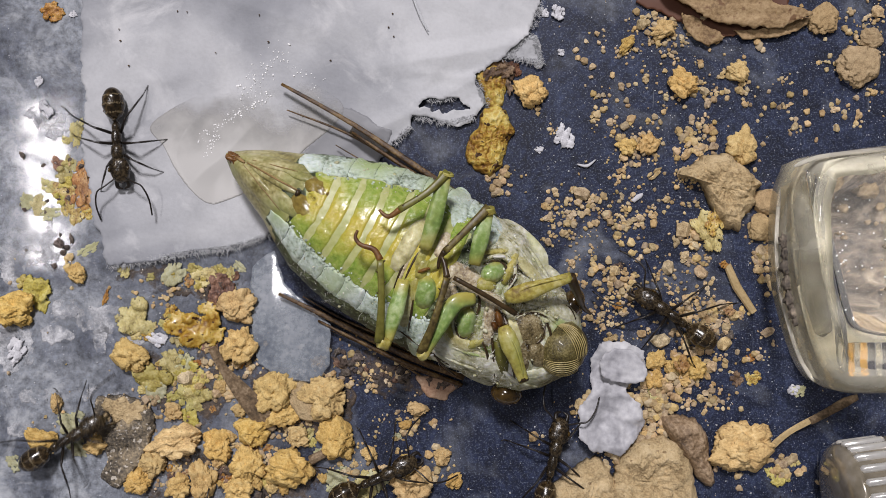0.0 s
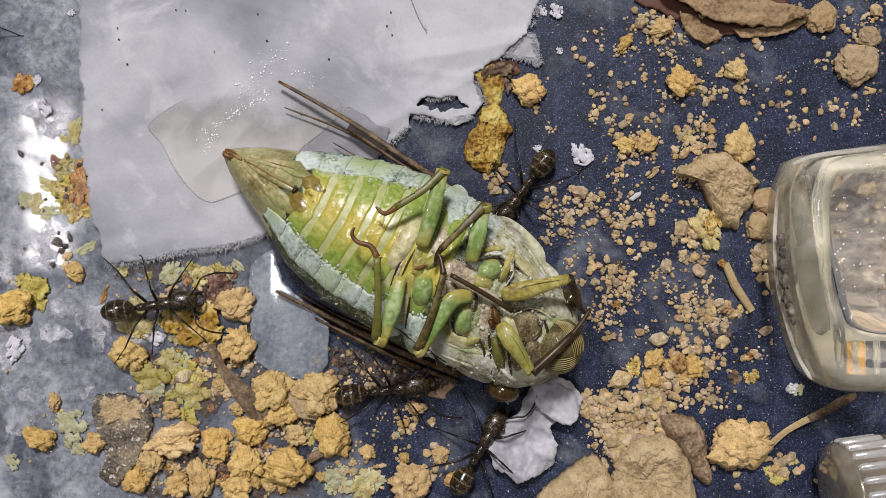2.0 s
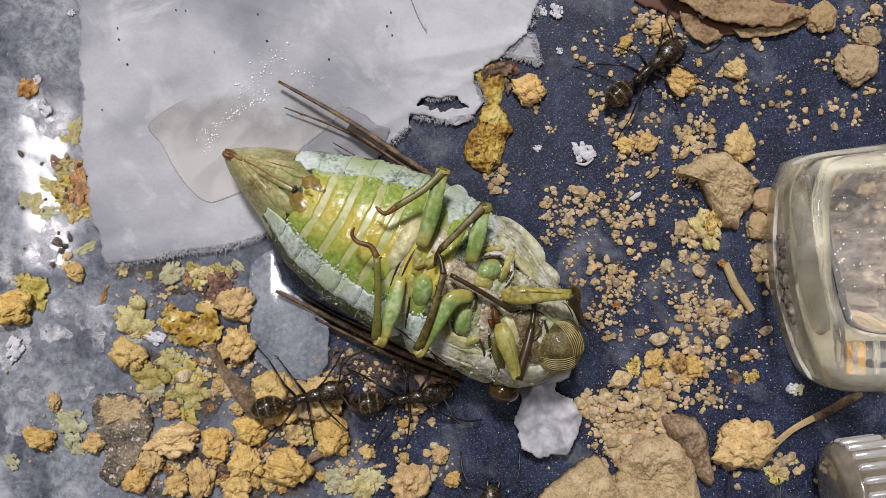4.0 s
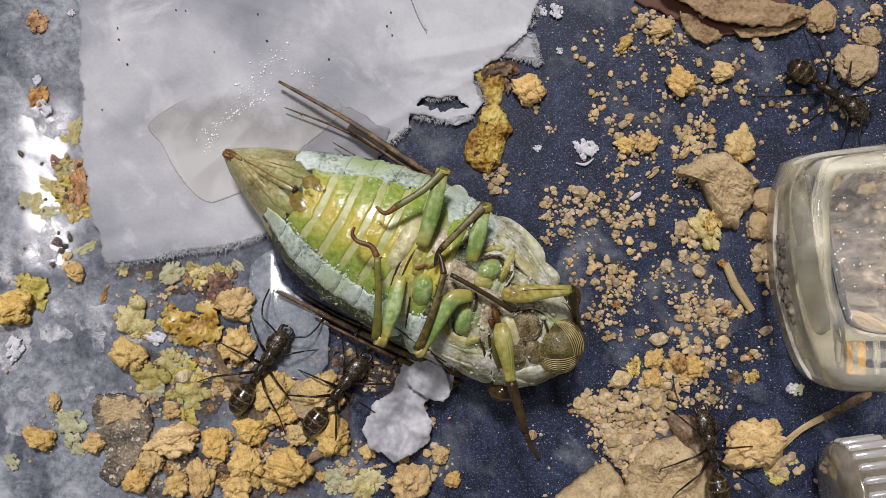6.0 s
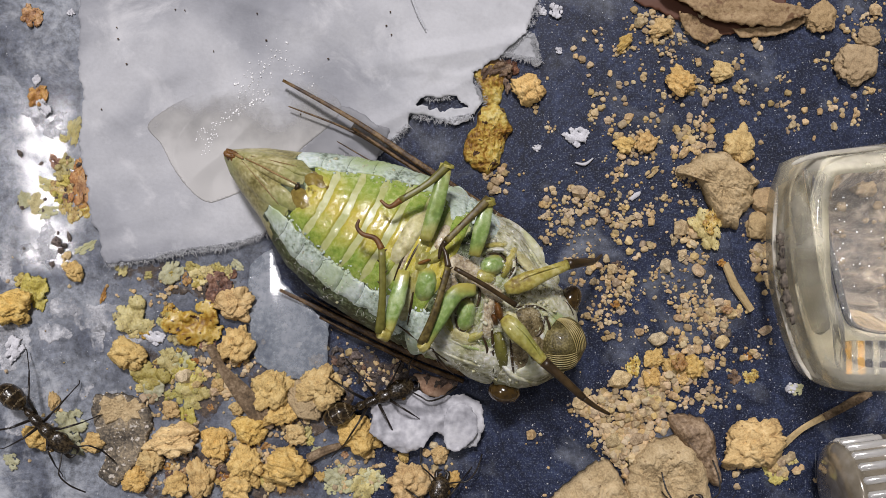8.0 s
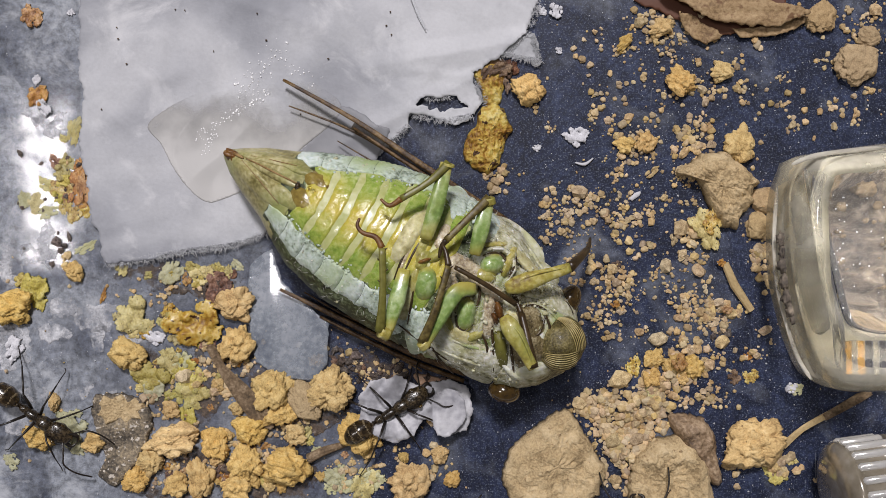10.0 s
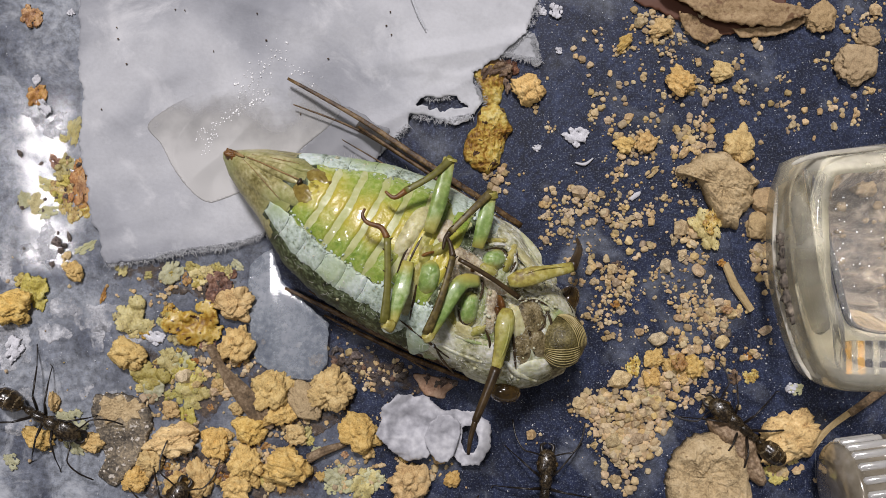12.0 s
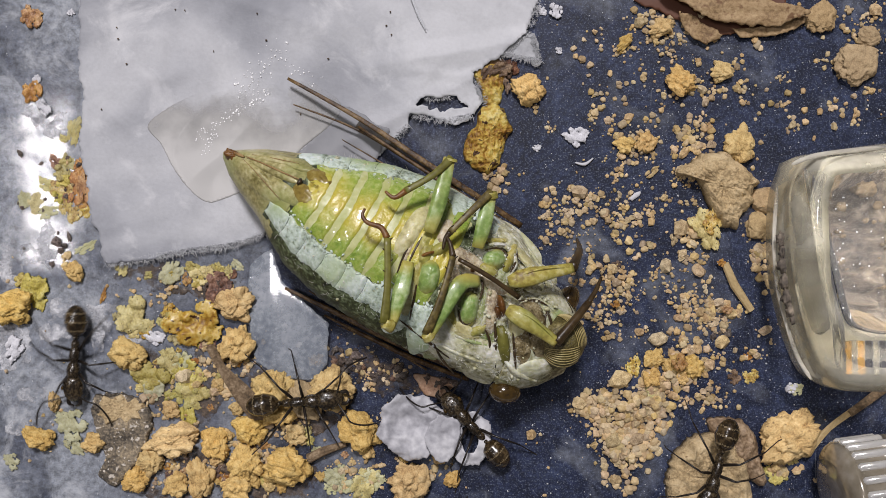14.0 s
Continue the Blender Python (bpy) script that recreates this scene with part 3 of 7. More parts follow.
        v.co = Vector((q.x, q.y, max(q.z, -0.42) * flat))
    lo = min(v.co.z for v in bm.verts)
    for v in bm.verts:
        v.co.z -= lo
    return mesh_of(bm, name, mat, smooth)


def chip_mesh(name, seed, mat, pieces=1, flat=0.6):
    """A broken angular crumb of about unit radius on z = 0: one or more hulls of random corners, grown together."""
    rnd = random.Random(seed)
    bm = bmesh.new()
    for k in range(pieces):
        a, d, r = rnd.uniform(0, 6.3), (rnd.uniform(0.35, 0.6) if pieces > 1 else 0.0), (rnd.uniform(0.42, 0.68) if pieces > 1 else 1.0)
        verts = []
        for _ in range(24 if pieces == 1 else 18):
            p = Vector((rnd.gauss(0, 1), rnd.gauss(0, 1), rnd.gauss(0, 0.8))).normalized() * rnd.uniform(0.84, 1.06)
            verts.append(bm.verts.new((math.cos(a) * d + p.x * r, math.sin(a) * d + p.y * r * 0.9, max(-0.3, min(p.z, 0.75)) * r * flat * 1.25)))
        got = bmesh.ops.convex_hull(bm, input=verts)
        bmesh.ops.delete(bm, geom=list({g for g in got["geom_interior"] + got["geom_unused"] if isinstance(g, bmesh.types.BMVert)}), context="VERTS")
    lo = min(v.co.z for v in bm.verts)
    for v in bm.verts:
        v.co.z -= lo
    return mesh_of(bm, name, mat, False)


def flake_mesh(name, seed, mat, lobes=9, thick=0.08, relief=1.0):
    """A crust of overlapping ragged scales, about unit radius, lying on z = 0."""
    rnd = random.Random(seed)
    scales = [(0.0, 0.0, 0.55, 0.12, 0.0, 0.0)]
    for i in range(lobes):
        a = 2 * math.pi * (i + rnd.uniform(-0.35, 0.35)) / lobes
        d = rnd.uniform(0.40, 0.80)
        scales.append((math.cos(a) * d, math.sin(a) * d, rnd.uniform(0.20, 0.42), rnd.uniform(0.05, 0.30), rnd.uniform(-0.3, 0.3), rnd.uniform(-0.3, 0.3)))
    step, half = 0.055, 24
    o = Vector((seed * 2.1, seed * 4.3, seed * 1.7))

    def crown(x, y):
        p = Vector((x, y, 0))
        best = None
        for cx, cy, r, z0, tx, ty in scales:
            d = math.hypot(x - cx, y - cy)
            if d < r * 1.7 and d < r * (1 + 0.5 * noise.noise(p * 3.2 + o) + 0.32 * noise.noise(p * 7 + o) + 0.12 * noise.noise(p * 15 + o)):
                z = z0 * relief + (x - cx) * tx + (y - cy) * ty - 0.10 * (d / r) ** 3
                best = z if best is None else max(best, z)
        return best

    cells = {}
    for i in range(-half, half):
        for j in range(-half, half):
            z = crown((i + 0.5) * step, (j + 0.5) * step)
            if z is not None:
                cells[(i, j)] = z
    bm = bmesh.new()
    verts = {}

    def vert(i, j, top):
        if (i, j, top) not in verts:
            near = [cells[q] for q in ((i, j), (i - 1, j), (i, j - 1), (i - 1, j - 1)) if q in cells]
            x = (i + 0.45 * noise.noise(Vector((i * 0.9, j * 0.9, seed)))) * step
            y = (j + 0.45 * noise.noise(Vector((i * 0.9, j * 0.9, seed + 9)))) * step
            z = max(0.0, sum(near) / len(near) + relief * (0.12 * noise.noise(Vector((x, y, 0)) * 2.5 + o) + 0.04 * noise.noise(Vector((x, y, 0)) * 8 + o)))
            verts[(i, j, top)] = bm.verts.new((x, y, z + thick if top else z * 0.6))
        return verts[(i, j, top)]

    for i, j in sorted(cells):
        c = ((i, j), (i + 1, j), (i + 1, j + 1), (i, j + 1))
        bm.faces.new([vert(*q, True) for q in c])
        bm.faces.new([vert(*q, False) for q in c[::-1]])
        for (di, dj), (a, b) in (((0, -1), (0, 1)), ((1, 0), (1, 2)), ((0, 1), (2, 3)), ((-1, 0), (3, 0))):
            if (i + di, j + dj) not in cells:
                bm.faces.new((vert(*c[b], True), vert(*c[a], True), vert(*c[a], False), vert(*c[b], False)))
    # keep the largest connected crust
    left, groups = set(bm.faces), []
    while left:
        stack, seen = [left.pop()], []
        while stack:
            f = stack.pop()
            seen.append(f)
            for e in f.edges:
                for g in e.link_faces:
                    if g in left:
                        left.discard(g)
                        stack.append(g)
        groups.append(seen)
    groups.sort(key=len)
    for g in groups[:-1]:
        bmesh.ops.delete(bm, geom=g, context="FACES")
    lo = min(v.co.z for v in bm.verts)
    for v in bm.verts:
        v.co.z -= lo
    return mesh_of(bm, name, mat, True)


def inside(poly, x, y):
    hit, j = False, len(poly) - 1
    for i in range(len(poly)):
        (xi, yi), (xj, yj) = poly[i], poly[j]
        if (yi > y) != (yj > y) and x < (xj - xi) * (y - yi) / (yj - yi) + xi:
            hit = not hit
        j = i
    return hit


def closed_path(pts, steps=6):
    out, n = [], len(pts)
    for i in range(n):
        p0, p1, p2, p3 = [Vector(pts[(i + k) % n]) for k in (-1, 0, 1, 2)]
        for s in range(steps):
            t = s / steps
            out.append(0.5 * (2 * p1 + (p2 - p0) * t + (2 * p0 - 5 * p1 + 4 * p2 - p3) * t * t + (3 * p1 - p0 - 3 * p2 + p3) * t ** 3))
    return out


def ragged(poly, jag, seed, gap=3.0):
    """The outline cut into short stretches and shaken by noise."""
    out = []
    for a, b in zip(poly, poly[1:] + poly[:1]):
        a, b = Vector(a), Vector(b)
        n = max(1, int((b - a).length / gap))
        for i in range(n):
            p = a.lerp(b, i / n)
            q = Vector((p.x, p.y, seed * 31.0))
            out.append(p + jag * Vector((noise.noise(q * 0.03) + 0.7 * noise.noise(q * 0.11) + 0.5 * noise.noise(q * 0.31), noise.noise(q * 0.03 + Vector((9, 9, 9))) + 0.7 * noise.noise(q * 0.11 + Vector((5, 5, 5))) + 0.5 * noise.noise(q * 0.31 + Vector((3, 3, 3))))))
    return out


def sheet(poly, step, height, thick, jag, seed, hole=(), hole_jag=0.5):
    """A limp sheet in plan units: a grid inside the outline, drawn out to a ragged edge; height(x, y) in mm."""
    bm = bmesh.new()
    lines = [ragged(poly, jag, seed)] + ([ragged(hole, jag * hole_jag, seed + 2)] if hole else [])
    xs, ys = [p[0] for p in lines[0]], [p[1] for p in lines[0]]
    i0, j0 = int(min(xs) / step) - 2, int(min(ys) / step) - 2
    ni, nj = int(max(xs) / step) + 2 - i0, int(max(ys) / step) + 2 - j0
    gx, gy = np.meshgrid((np.arange(ni) + i0 + 0.5) * step, (np.arange(nj) + j0 + 0.5) * step, indexing="ij")
    mask = np.zeros(gx.shape, bool)
    for line in lines:
        for (xa, ya), (xb, yb) in zip(line, line[1:] + line[:1]):
            if ya != yb:
                mask ^= ((ya > gy) != (yb > gy)) & (gx < (xb - xa) * (gy - ya) / (yb - ya) + xa)
    cells = {(int(i) + i0, int(j) + j0) for i, j in np.argwhere(mask)}
    rim = np.array([tuple(p) for line in lines for p in line])
    verts = {}

    def vert(i, j, top):
        if (i, j, top) not in verts:
            x, y = i * step, j * step
            if not all((i - a, j - b) in cells for a in (0, 1) for b in (0, 1)):
                d = (rim[:, 0] - x) ** 2 + (rim[:, 1] - y) ** 2
                k = int(np.argmin(d))
                if d[k] < (2 * step) ** 2:
                    x, y = rim[k]
            p = spot(x, y, 0)
            verts[(i, j, top)] = bm.verts.new((p.x, p.y, (height(x, y) + (thick if top else 0)) * MM))
        return verts[(i, j, top)]

    for i, j in sorted(cells):
        c = ((i, j), (i, j + 1), (i + 1, j + 1), (i + 1, j))
        bm.faces.new([vert(*q, True) for q in c])
        bm.faces.new([vert(*q, False) for q in c[::-1]])
        for (di, dj), (a, b) in (((-1, 0), (0, 1)), ((0, 1), (1, 2)), ((1, 0), (2, 3)), ((0, -1), (3, 0))):
            if (i + di, j + dj) not in cells:
                bm.faces.new((vert(*c[b], True), vert(*c[a], True), vert(*c[a], False), vert(*c[b], False)))
    bmesh.ops.dissolve_degenerate(bm, dist=1e-7, edges=bm.edges[:])
    return bm


# ---- the tray and the room ----


def box(bm, x0, x1, y0, y1, z0, z1):
    g = bmesh.ops.create_cube(bm, size=1.0)
    for v in g["verts"]:
        v.co = Vector(((x0 + x1) / 2 + v.co.x * (x1 - x0), (y0 + y1) / 2 + v.co.y * (y1 - y0), (z0 + z1) / 2 + v.co.z * (z1 - z0)))


def setting(name, dims, mat, label, category):
    bm = bmesh.new()
    box(bm, *dims)
    return thing(name, bm, mat, label, category, kind="structure", smooth=False)


def build_setting():
    bm = bmesh.new()
    box(bm, -0.13, 0.13, -0.10, 0.12, -0.004, 0.0)
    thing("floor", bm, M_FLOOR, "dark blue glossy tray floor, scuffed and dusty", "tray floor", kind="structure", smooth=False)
    for name, d in (("wall_west", (-0.134, -0.13, -0.104, 0.124, -0.004, 0.022)), ("wall_east", (0.13, 0.134, -0.104, 0.124, -0.004, 0.022)),
                    ("wall_south", (-0.13, 0.13, -0.104, -0.10, -0.004, 0.022)), ("wall_north", (-0.13, 0.13, 0.12, 0.124, -0.004, 0.022))):
        setting(name, d, M_WALL, "pale plastic side wall of the tray", "tray wall")


build_setting()


# ---- sheets ----


def paper_height(x, y):
    z = 0.40 + 0.45 * noise.noise(Vector((x * 0.006, y * 0.006, 3))) + 0.14 * noise.noise(Vector((x * 0.02, y * 0.02, 7)))
    z += 0.12 * (0.25 - min(0.25, abs(noise.noise(Vector((x * 0.009, y * 0.009, 11)))))) * 4
    z += 0.16 * max(0.0, 1 - abs((y - 130) - 0.10 * (x - 750)) / 14) * max(0.0, min(1.0, (x - 680) / 80))
    z += 0.5 * max(0.0, 1 - abs((y - 96) + 0.16 * (x - 800)) / 30) * max(0.0, min(1.0, (x - 620) / 120))
    z += 0.3 * max(0.0, 1 - abs((y - 210) + 0.5 * (x - 700)) / 26) * max(0.0, min(1.0, (x - 560) / 80))
    z += 0.35 * max(0.0, 1 - abs((y - 30) - 0.3 * (x - 500)) / 40) * max(0.0, min(1.0, (620 - x) / 100)) * max(0.0, min(1.0, (x - 330) / 80))
    return max(0.05, 0.8 * z)


def build_paper():
    outline = [(142, -160), (144, 100), (148, 280), (166, 390), (192, 468), (250, 462), (330, 445), (420, 432), (480, 405), (560, 420), (620, 360),
               (676, 268), (700, 244), (722, 226), (728, 205), (760, 208), (788, 216), (817, 223), (838, 203), (858, 187), (853, 160), (833, 146), (838, 128), (862, 114), (886, 102),
               (905, 80), (930, 62), (936, 36), (952, 14), (955, -20), (960, -160)]
    tear = [(733, 193), (746, 178), (756, 172), (772, 176), (790, 171), (806, 180), (828, 190), (806, 194), (784, 199), (758, 196)]
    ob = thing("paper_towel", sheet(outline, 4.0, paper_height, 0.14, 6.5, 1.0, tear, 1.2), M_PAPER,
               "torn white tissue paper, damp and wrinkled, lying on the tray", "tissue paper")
    fan = [(886, 104), (900, 80), (928, 60), (944, 62), (952, 84), (957, 114), (944, 122), (936, 108), (910, 106)]
    part("paper_wisp", sheet(fan, 3.0, lambda x, y: 0.35 + 0.12 * noise.noise(Vector((x * 0.05, y * 0.05, 3))), 0.06, 5.0, 3.0), M_WISP, ob, "thin torn see-through edge of the paper")
    bm = bmesh.new()
    rnd = random.Random(5)
    edges = [((195, 468), (250, 460), 1.4), ((250, 460), (330, 446), 1.4), ((330, 446), (420, 434), 1.4), ((420, 434), (478, 408), 1.4), ((690, 254), (724, 224), 1.0), ((728, 206), (790, 217), 1.0),
             ((790, 217), (836, 206), 1.0), ((858, 188), (840, 146), 0.7), ((752, 176), (800, 174), 0.8), ((886, 106), (930, 60), 0.8), ((900, 100), (954, 112), 1.0), ((940, 62), (956, 114), 0.5), ((936, 50), (952, 10), 0.7)]
    for (x0, y0), (x1, y1), size in edges:
        n = int(math.hypot(x1 - x0, y1 - y0) / 0.3)
        for i in range(n):
            t = rnd.random()
            x, y = x0 + (x1 - x0) * t + rnd.uniform(-5, 5), y0 + (y1 - y0) * t + rnd.uniform(-7, 4)
            a = math.atan2(x1 - x0, -(y1 - y0)) + rnd.gauss(0, 0.75)
            ln = rnd.uniform(2, 8) * size * rnd.choice((0.4, 0.6, 1, 1.4))
            p = [spot(x + math.cos(a) * ln * q, y + abs(math.sin(a)) * ln * q if y0 > 300 else y + math.sin(a) * ln * q, 0) + Vector((0, 0, (0.60 - 0.12 * q + rnd.uniform(-0.08, 0.14)) * MM)) for q in (0, 0.5, 1)]
            tube(bm, p, [0.034 * MM, 0.03 * MM, 0.012 * MM], 3)
    part("paper_fringe", bm, M_FIBRE, ob, "frayed white paper fibres")["kind"] = "stuff"
    film = [(268, 215), (288, 258), (318, 312), (362, 356), (400, 352), (470, 320), (540, 260), (605, 196), (560, 150), (470, 110), (380, 150)]
    thing("wet_film", sheet([tuple(p) for p in closed_path(film, 8)], 2.5, lambda x, y: paper_height(x, y) + 0.145, 0.025, 0.8, 4.0), M_WETFILM,
          "greyish wet translucent film lying on the tissue paper", "film")
    # Thin greyer patch laid on the paper, right of the film.
    damp = [(470, 318), (520, 280), (575, 226), (604, 190), (640, 200), (668, 222), (690, 236), (664, 286), (620, 346), (560, 380)]
    thing("damp_patch", sheet([tuple(p) for p in closed_path(damp, 5)], 4.0, lambda x, y: paper_height(x, y) + 0.142, 0.015, 3.0, 6.0), M_GREYPATCH, "grey patch on the tissue paper", "damp patch", "damp patches")
    foil = [(440, 470), (480, 440), (500, 500), (585, 570), (580, 640), (560, 672), (500, 668), (455, 640), (440, 560)]
    def foil_height(x, y):
        lifted = min(90.0, max(0.0, x - 476 - 0.25 * max(0.0, y - 520))) * min(1.0, max(0.0, (660 - y - 0.7 * (560 - x)) / 100))
        waves = 0.008 * noise.noise(Vector((x * 0.03, y * 0.018, 2))) + 0.003 * noise.noise(Vector((x * 0.09, y * 0.09, 2))) + 0.0006 * noise.noise(Vector((x * 0.2, y * 0.2, 2)))
        return 0.05 + 0.0625 * (0.1175 * lifted + 0.00015 * lifted ** 2 + 0.056 * min(150.0, max(0.0, y - 440))) + waves

    thing("clear_film", sheet(foil, 4.0, foil_height, 0.06, 3.0, 8.0), M_FOIL,
          "clear glossy plastic film scrap lying flat on the tray", "film")


build_paper()


def build_droplets():
    bm = bmesh.new()
    rnd = random.Random(31)
    for (x0, y0), (x1, y1), n, w in (((345, 245), (475, 165), 130, 9), ((362, 272), (385, 232), 40, 7), ((420, 165), (500, 90), 90, 22), ((500, 110), (570, 150), 24, 16)):
        for _ in range(n):
            t = rnd.random()
            x, y = x0 + (x1 - x0) * t + rnd.gauss(0, w * 0.5), y0 + (y1 - y0) * t + rnd.gauss(0, w * 0.5)
            r = rnd.uniform(0.03, 0.10) * rnd.choice((0.5, 0.8, 1, 1.4)) * MM
            p = spot(x, y, 0)
            ball(bm, (p.x, p.y, (paper_height(x, y) + 0.165) * MM), (r * rnd.uniform(0.8, 2.0), r, r * 0.3), pose(0, 0, 0, 0, 0, rnd.uniform(0, 180)), 1)
    thing("droplets", bm, M_GLINTDROP, "tiny water droplets coloured white for glints on the wet paper", "droplets", kind="stuff")
    bm = bmesh.new()
    for _ in range(14):
        x, y = rnd.uniform(180, 700), rnd.uniform(10, 230)
        p = spot(x, y, 0)
        ball(bm, (p.x, p.y, (paper_height(x, y) + 0.3) * MM), (0.10 * MM * rnd.uniform(0.6, 1.6), 0.10 * MM, 0.06 * MM), None, 1)
    thing("specks", bm, M_RUST, "tiny dark specks on the tissue paper", "specks", kind="stuff")


build_droplets()

# ---- soil, flakes and litter ----
def rock(name, mat, outline, high, label, category, group="", seed=1.0, flat=5.0, lumpy=1.0):
    """A stone or chip over an outline in plan units, high mm at the top, with a rough crown and broken edge."""
    c2 = [sum(p[k] for p in outline) / len(outline) for k in (0, 1)]
    at = spot(c2[0], c2[1], high * 0.5)
    at.z = 0.0
    rim = closed_path(outline, 8)
    n, rings = len(rim), 26
    o = Vector((seed * 3.1, seed * 1.7, seed))
    bm = bmesh.new()
    rows = []
    for i in range(1, rings + 1):
        s = (i / rings) ** 0.75
        row = []
        for k, e in enumerate(rim):
            w = 1 + 0.09 * noise.noise(Vector((e[0] * 0.08, e[1] * 0.08, seed))) + 0.05 * noise.noise(Vector((e[0] * 0.2, e[1] * 0.2, seed)))
            x, y = c2[0] + (e[0] - c2[0]) * s * w, c2[1] + (e[1] - c2[1]) * s * w
            q = Vector((x, y, 0)) * 0.02 + o
            k2 = 0.78 + 0.30 * noise.noise(q) + 0.16 * noise.noise(q * 3) + lumpy * (0.07 * noise.noise(q * 8) + 0.04 * noise.noise(q * 18)) - 0.8 * max(0.0, 0.05 - abs(noise.noise(q * 1.7)))
            row.append(bm.verts.new(spot(x, y, high * 0.5) - at))
            row[-1].co.z = high * MM * max(0.0, 1 - s ** flat) ** 0.5 * max(0.15, k2)
        rows.append(row)
    mid = bm.verts.new((0, 0, high * MM * 0.8))
    for k in range(n):
        j = (k + 1) % n
        bm.faces.new((mid, rows[0][j], rows[0][k]))
        for a, b in zip(rows, rows[1:]):
            bm.faces.new((a[k], a[j], b[j], b[k]))
    bm.faces.new(rows[-1])
    bmesh.ops.recalc_face_normals(bm, faces=bm.faces[:])
    ob = thing(name, bm, mat, label, category, group)
    ob.location = at
    return ob


CLODS = [lump_mesh("ochre_clod", s, 5, M_CLAY, 0.7, 0.42, smooth=True, pieces=6 + s % 4, facets=3) for s in range(1, 13)]
TANS = [lump_mesh("tan_clod", s, 5, M_TAN, 0.5, 0.34, smooth=True, plateau=0.6, facets=6) for s in range(11, 16)]
CRUMBS = [chip_mesh("soil_crumb", s, M_CRUMB, 1 + s % 4) for s in range(21, 37)]
CHIPS = [chip_mesh("fine_crumb", s, M_FINE) for s in range(81, 97)]
YELLOWS = [flake_mesh("yellow_flake", s, M_LICHEN) for s in range(1, 6)]
PALES = [flake_mesh("pale_flake", s, M_PALE) for s in range(6, 11)]
AMBERS = [flake_mesh("amber_flake", s, M_AMBER) for s in range(11, 15)]
ORANGES = [flake_mesh("orange_flake", s, M_ORANGE) for s in range(71, 74)]
RUSTS = [flake_mesh("rust_flake", s, M_RUST) for s in range(15, 19)]
LUMPS = [flake_mesh("amber_lump", s, M_AMBER, 10, 0.14, 0.6) for s in range(51, 55)]
DARKS = [lump_mesh("dark_debris", s, 2, M_DARKBIT, 0.6, 0.6, pieces=3) for s in range(61, 65)]
WHITES = [flake_mesh("white_lump", s, M_WHITE, 7, 0.2, 0.8) for s in range(41, 44)]

KINDS = {
    "c": ("clod", CLODS, "crumbly ochre clay clod on the tray", "clod", "ochre clods"),
    "t": ("clod", TANS, "large tan soil clod on the tray", "clod", "tan clods"),
    "s": ("soil_crumb", CRUMBS, "small tan soil crumb on the tray", "soil crumb", "soil crumbs"),
    "y": ("flake", YELLOWS, "yellow-green lichen flake on the tray", "lichen flake", "lichen flakes"),
    "p": ("flake", PALES, "pale green lichen flake on the tray", "lichen flake", "lichen flakes"),
    "a": ("flake", AMBERS, "amber yellow flake with dark specks on the tray", "flake", "amber flakes"),
    "m": ("amber_lump", LUMPS, "lumpy amber-yellow residue with dark specks on the tray", "residue lump", "amber lumps"),
    "r": ("flake", RUSTS, "rust-brown bark flake on the tray", "bark flake", "bark flakes"),
    "o": ("flake", ORANGES, "orange rust-coloured flake on the tray", "flake", "rust flakes"),
    "d": ("bark_crumb", DARKS, "dark brown bark crumb on the tray", "bark crumb", "bark crumbs"),
    "w": ("white_lump", WHITES, "white powdery lump on the tray", "lump", "white lumps"),
}
LITTER = random.Random(77)
HUMPS = []


def litter(kind, x, y, rx, ry=None, turn=None, z=0.0, flat=1.0):
    """A clod or flake of the kind, half-sizes rx, ry in plan units, turned by degrees; z mm above the floor."""
    name, meshes, label, category, group = KINDS[kind]
    ry = ry or rx * LITTER.uniform(0.82, 1.1)
    turn = LITTER.uniform(0, 360) if turn is None else turn
    ob = new(name, LITTER.choice(meshes))
    high = (rx * ry) ** 0.5 * U * (1.0 if kind in "ctswmd" else 0.8) * flat
    if rx >= 16 and kind in "ctm":
        HUMPS.append((x, y, max(rx, ry), high / MM * 0.75))
    wide = 1.10 if kind in "ct" else 0.95
    p = spot(x, y, z + high / MM * 0.4)
    ob.matrix_basis = Matrix.LocRotScale((p.x, p.y, z * MM), Euler((0, 0, radians(turn))), (rx * U * wide, ry * U * wide, high))
    return tagged(ob, label, category, group)


FINE = []
SPILL = random.Random(404)


def scatter(kind, *spots):
    """Things of one kind; crumbs and clods shed lesser crumbs round them."""
    for row in spots:
        litter(kind, *row)
        if kind in "sct":
            x, y, r = row[:3]
            for _ in range(7 if x > 950 else 3):
                a, d = SPILL.uniform(0, 6.3), r * SPILL.uniform(0.75, 1.5) + SPILL.uniform(0, 8)
                FINE.append((x + d * math.cos(a), y + d * math.sin(a), SPILL.uniform(1.8, 4.6) * SPILL.choice((0.7, 1, 1.25)), 0.0))


# west side, clods
scatter("c", (415, 540, 32), (422, 607, 34, 30), (440, 762, 32), (305, 778, 48, 28, 10), (265, 820, 26), (380, 785, 30), (436, 822, 34),
        (508, 828, 48, 38, -10), (480, 690, 40, 34), (500, 730, 28), (355, 850, 24, 36), (310, 858, 24), (225, 628, 28, 34), (520, 770, 20))
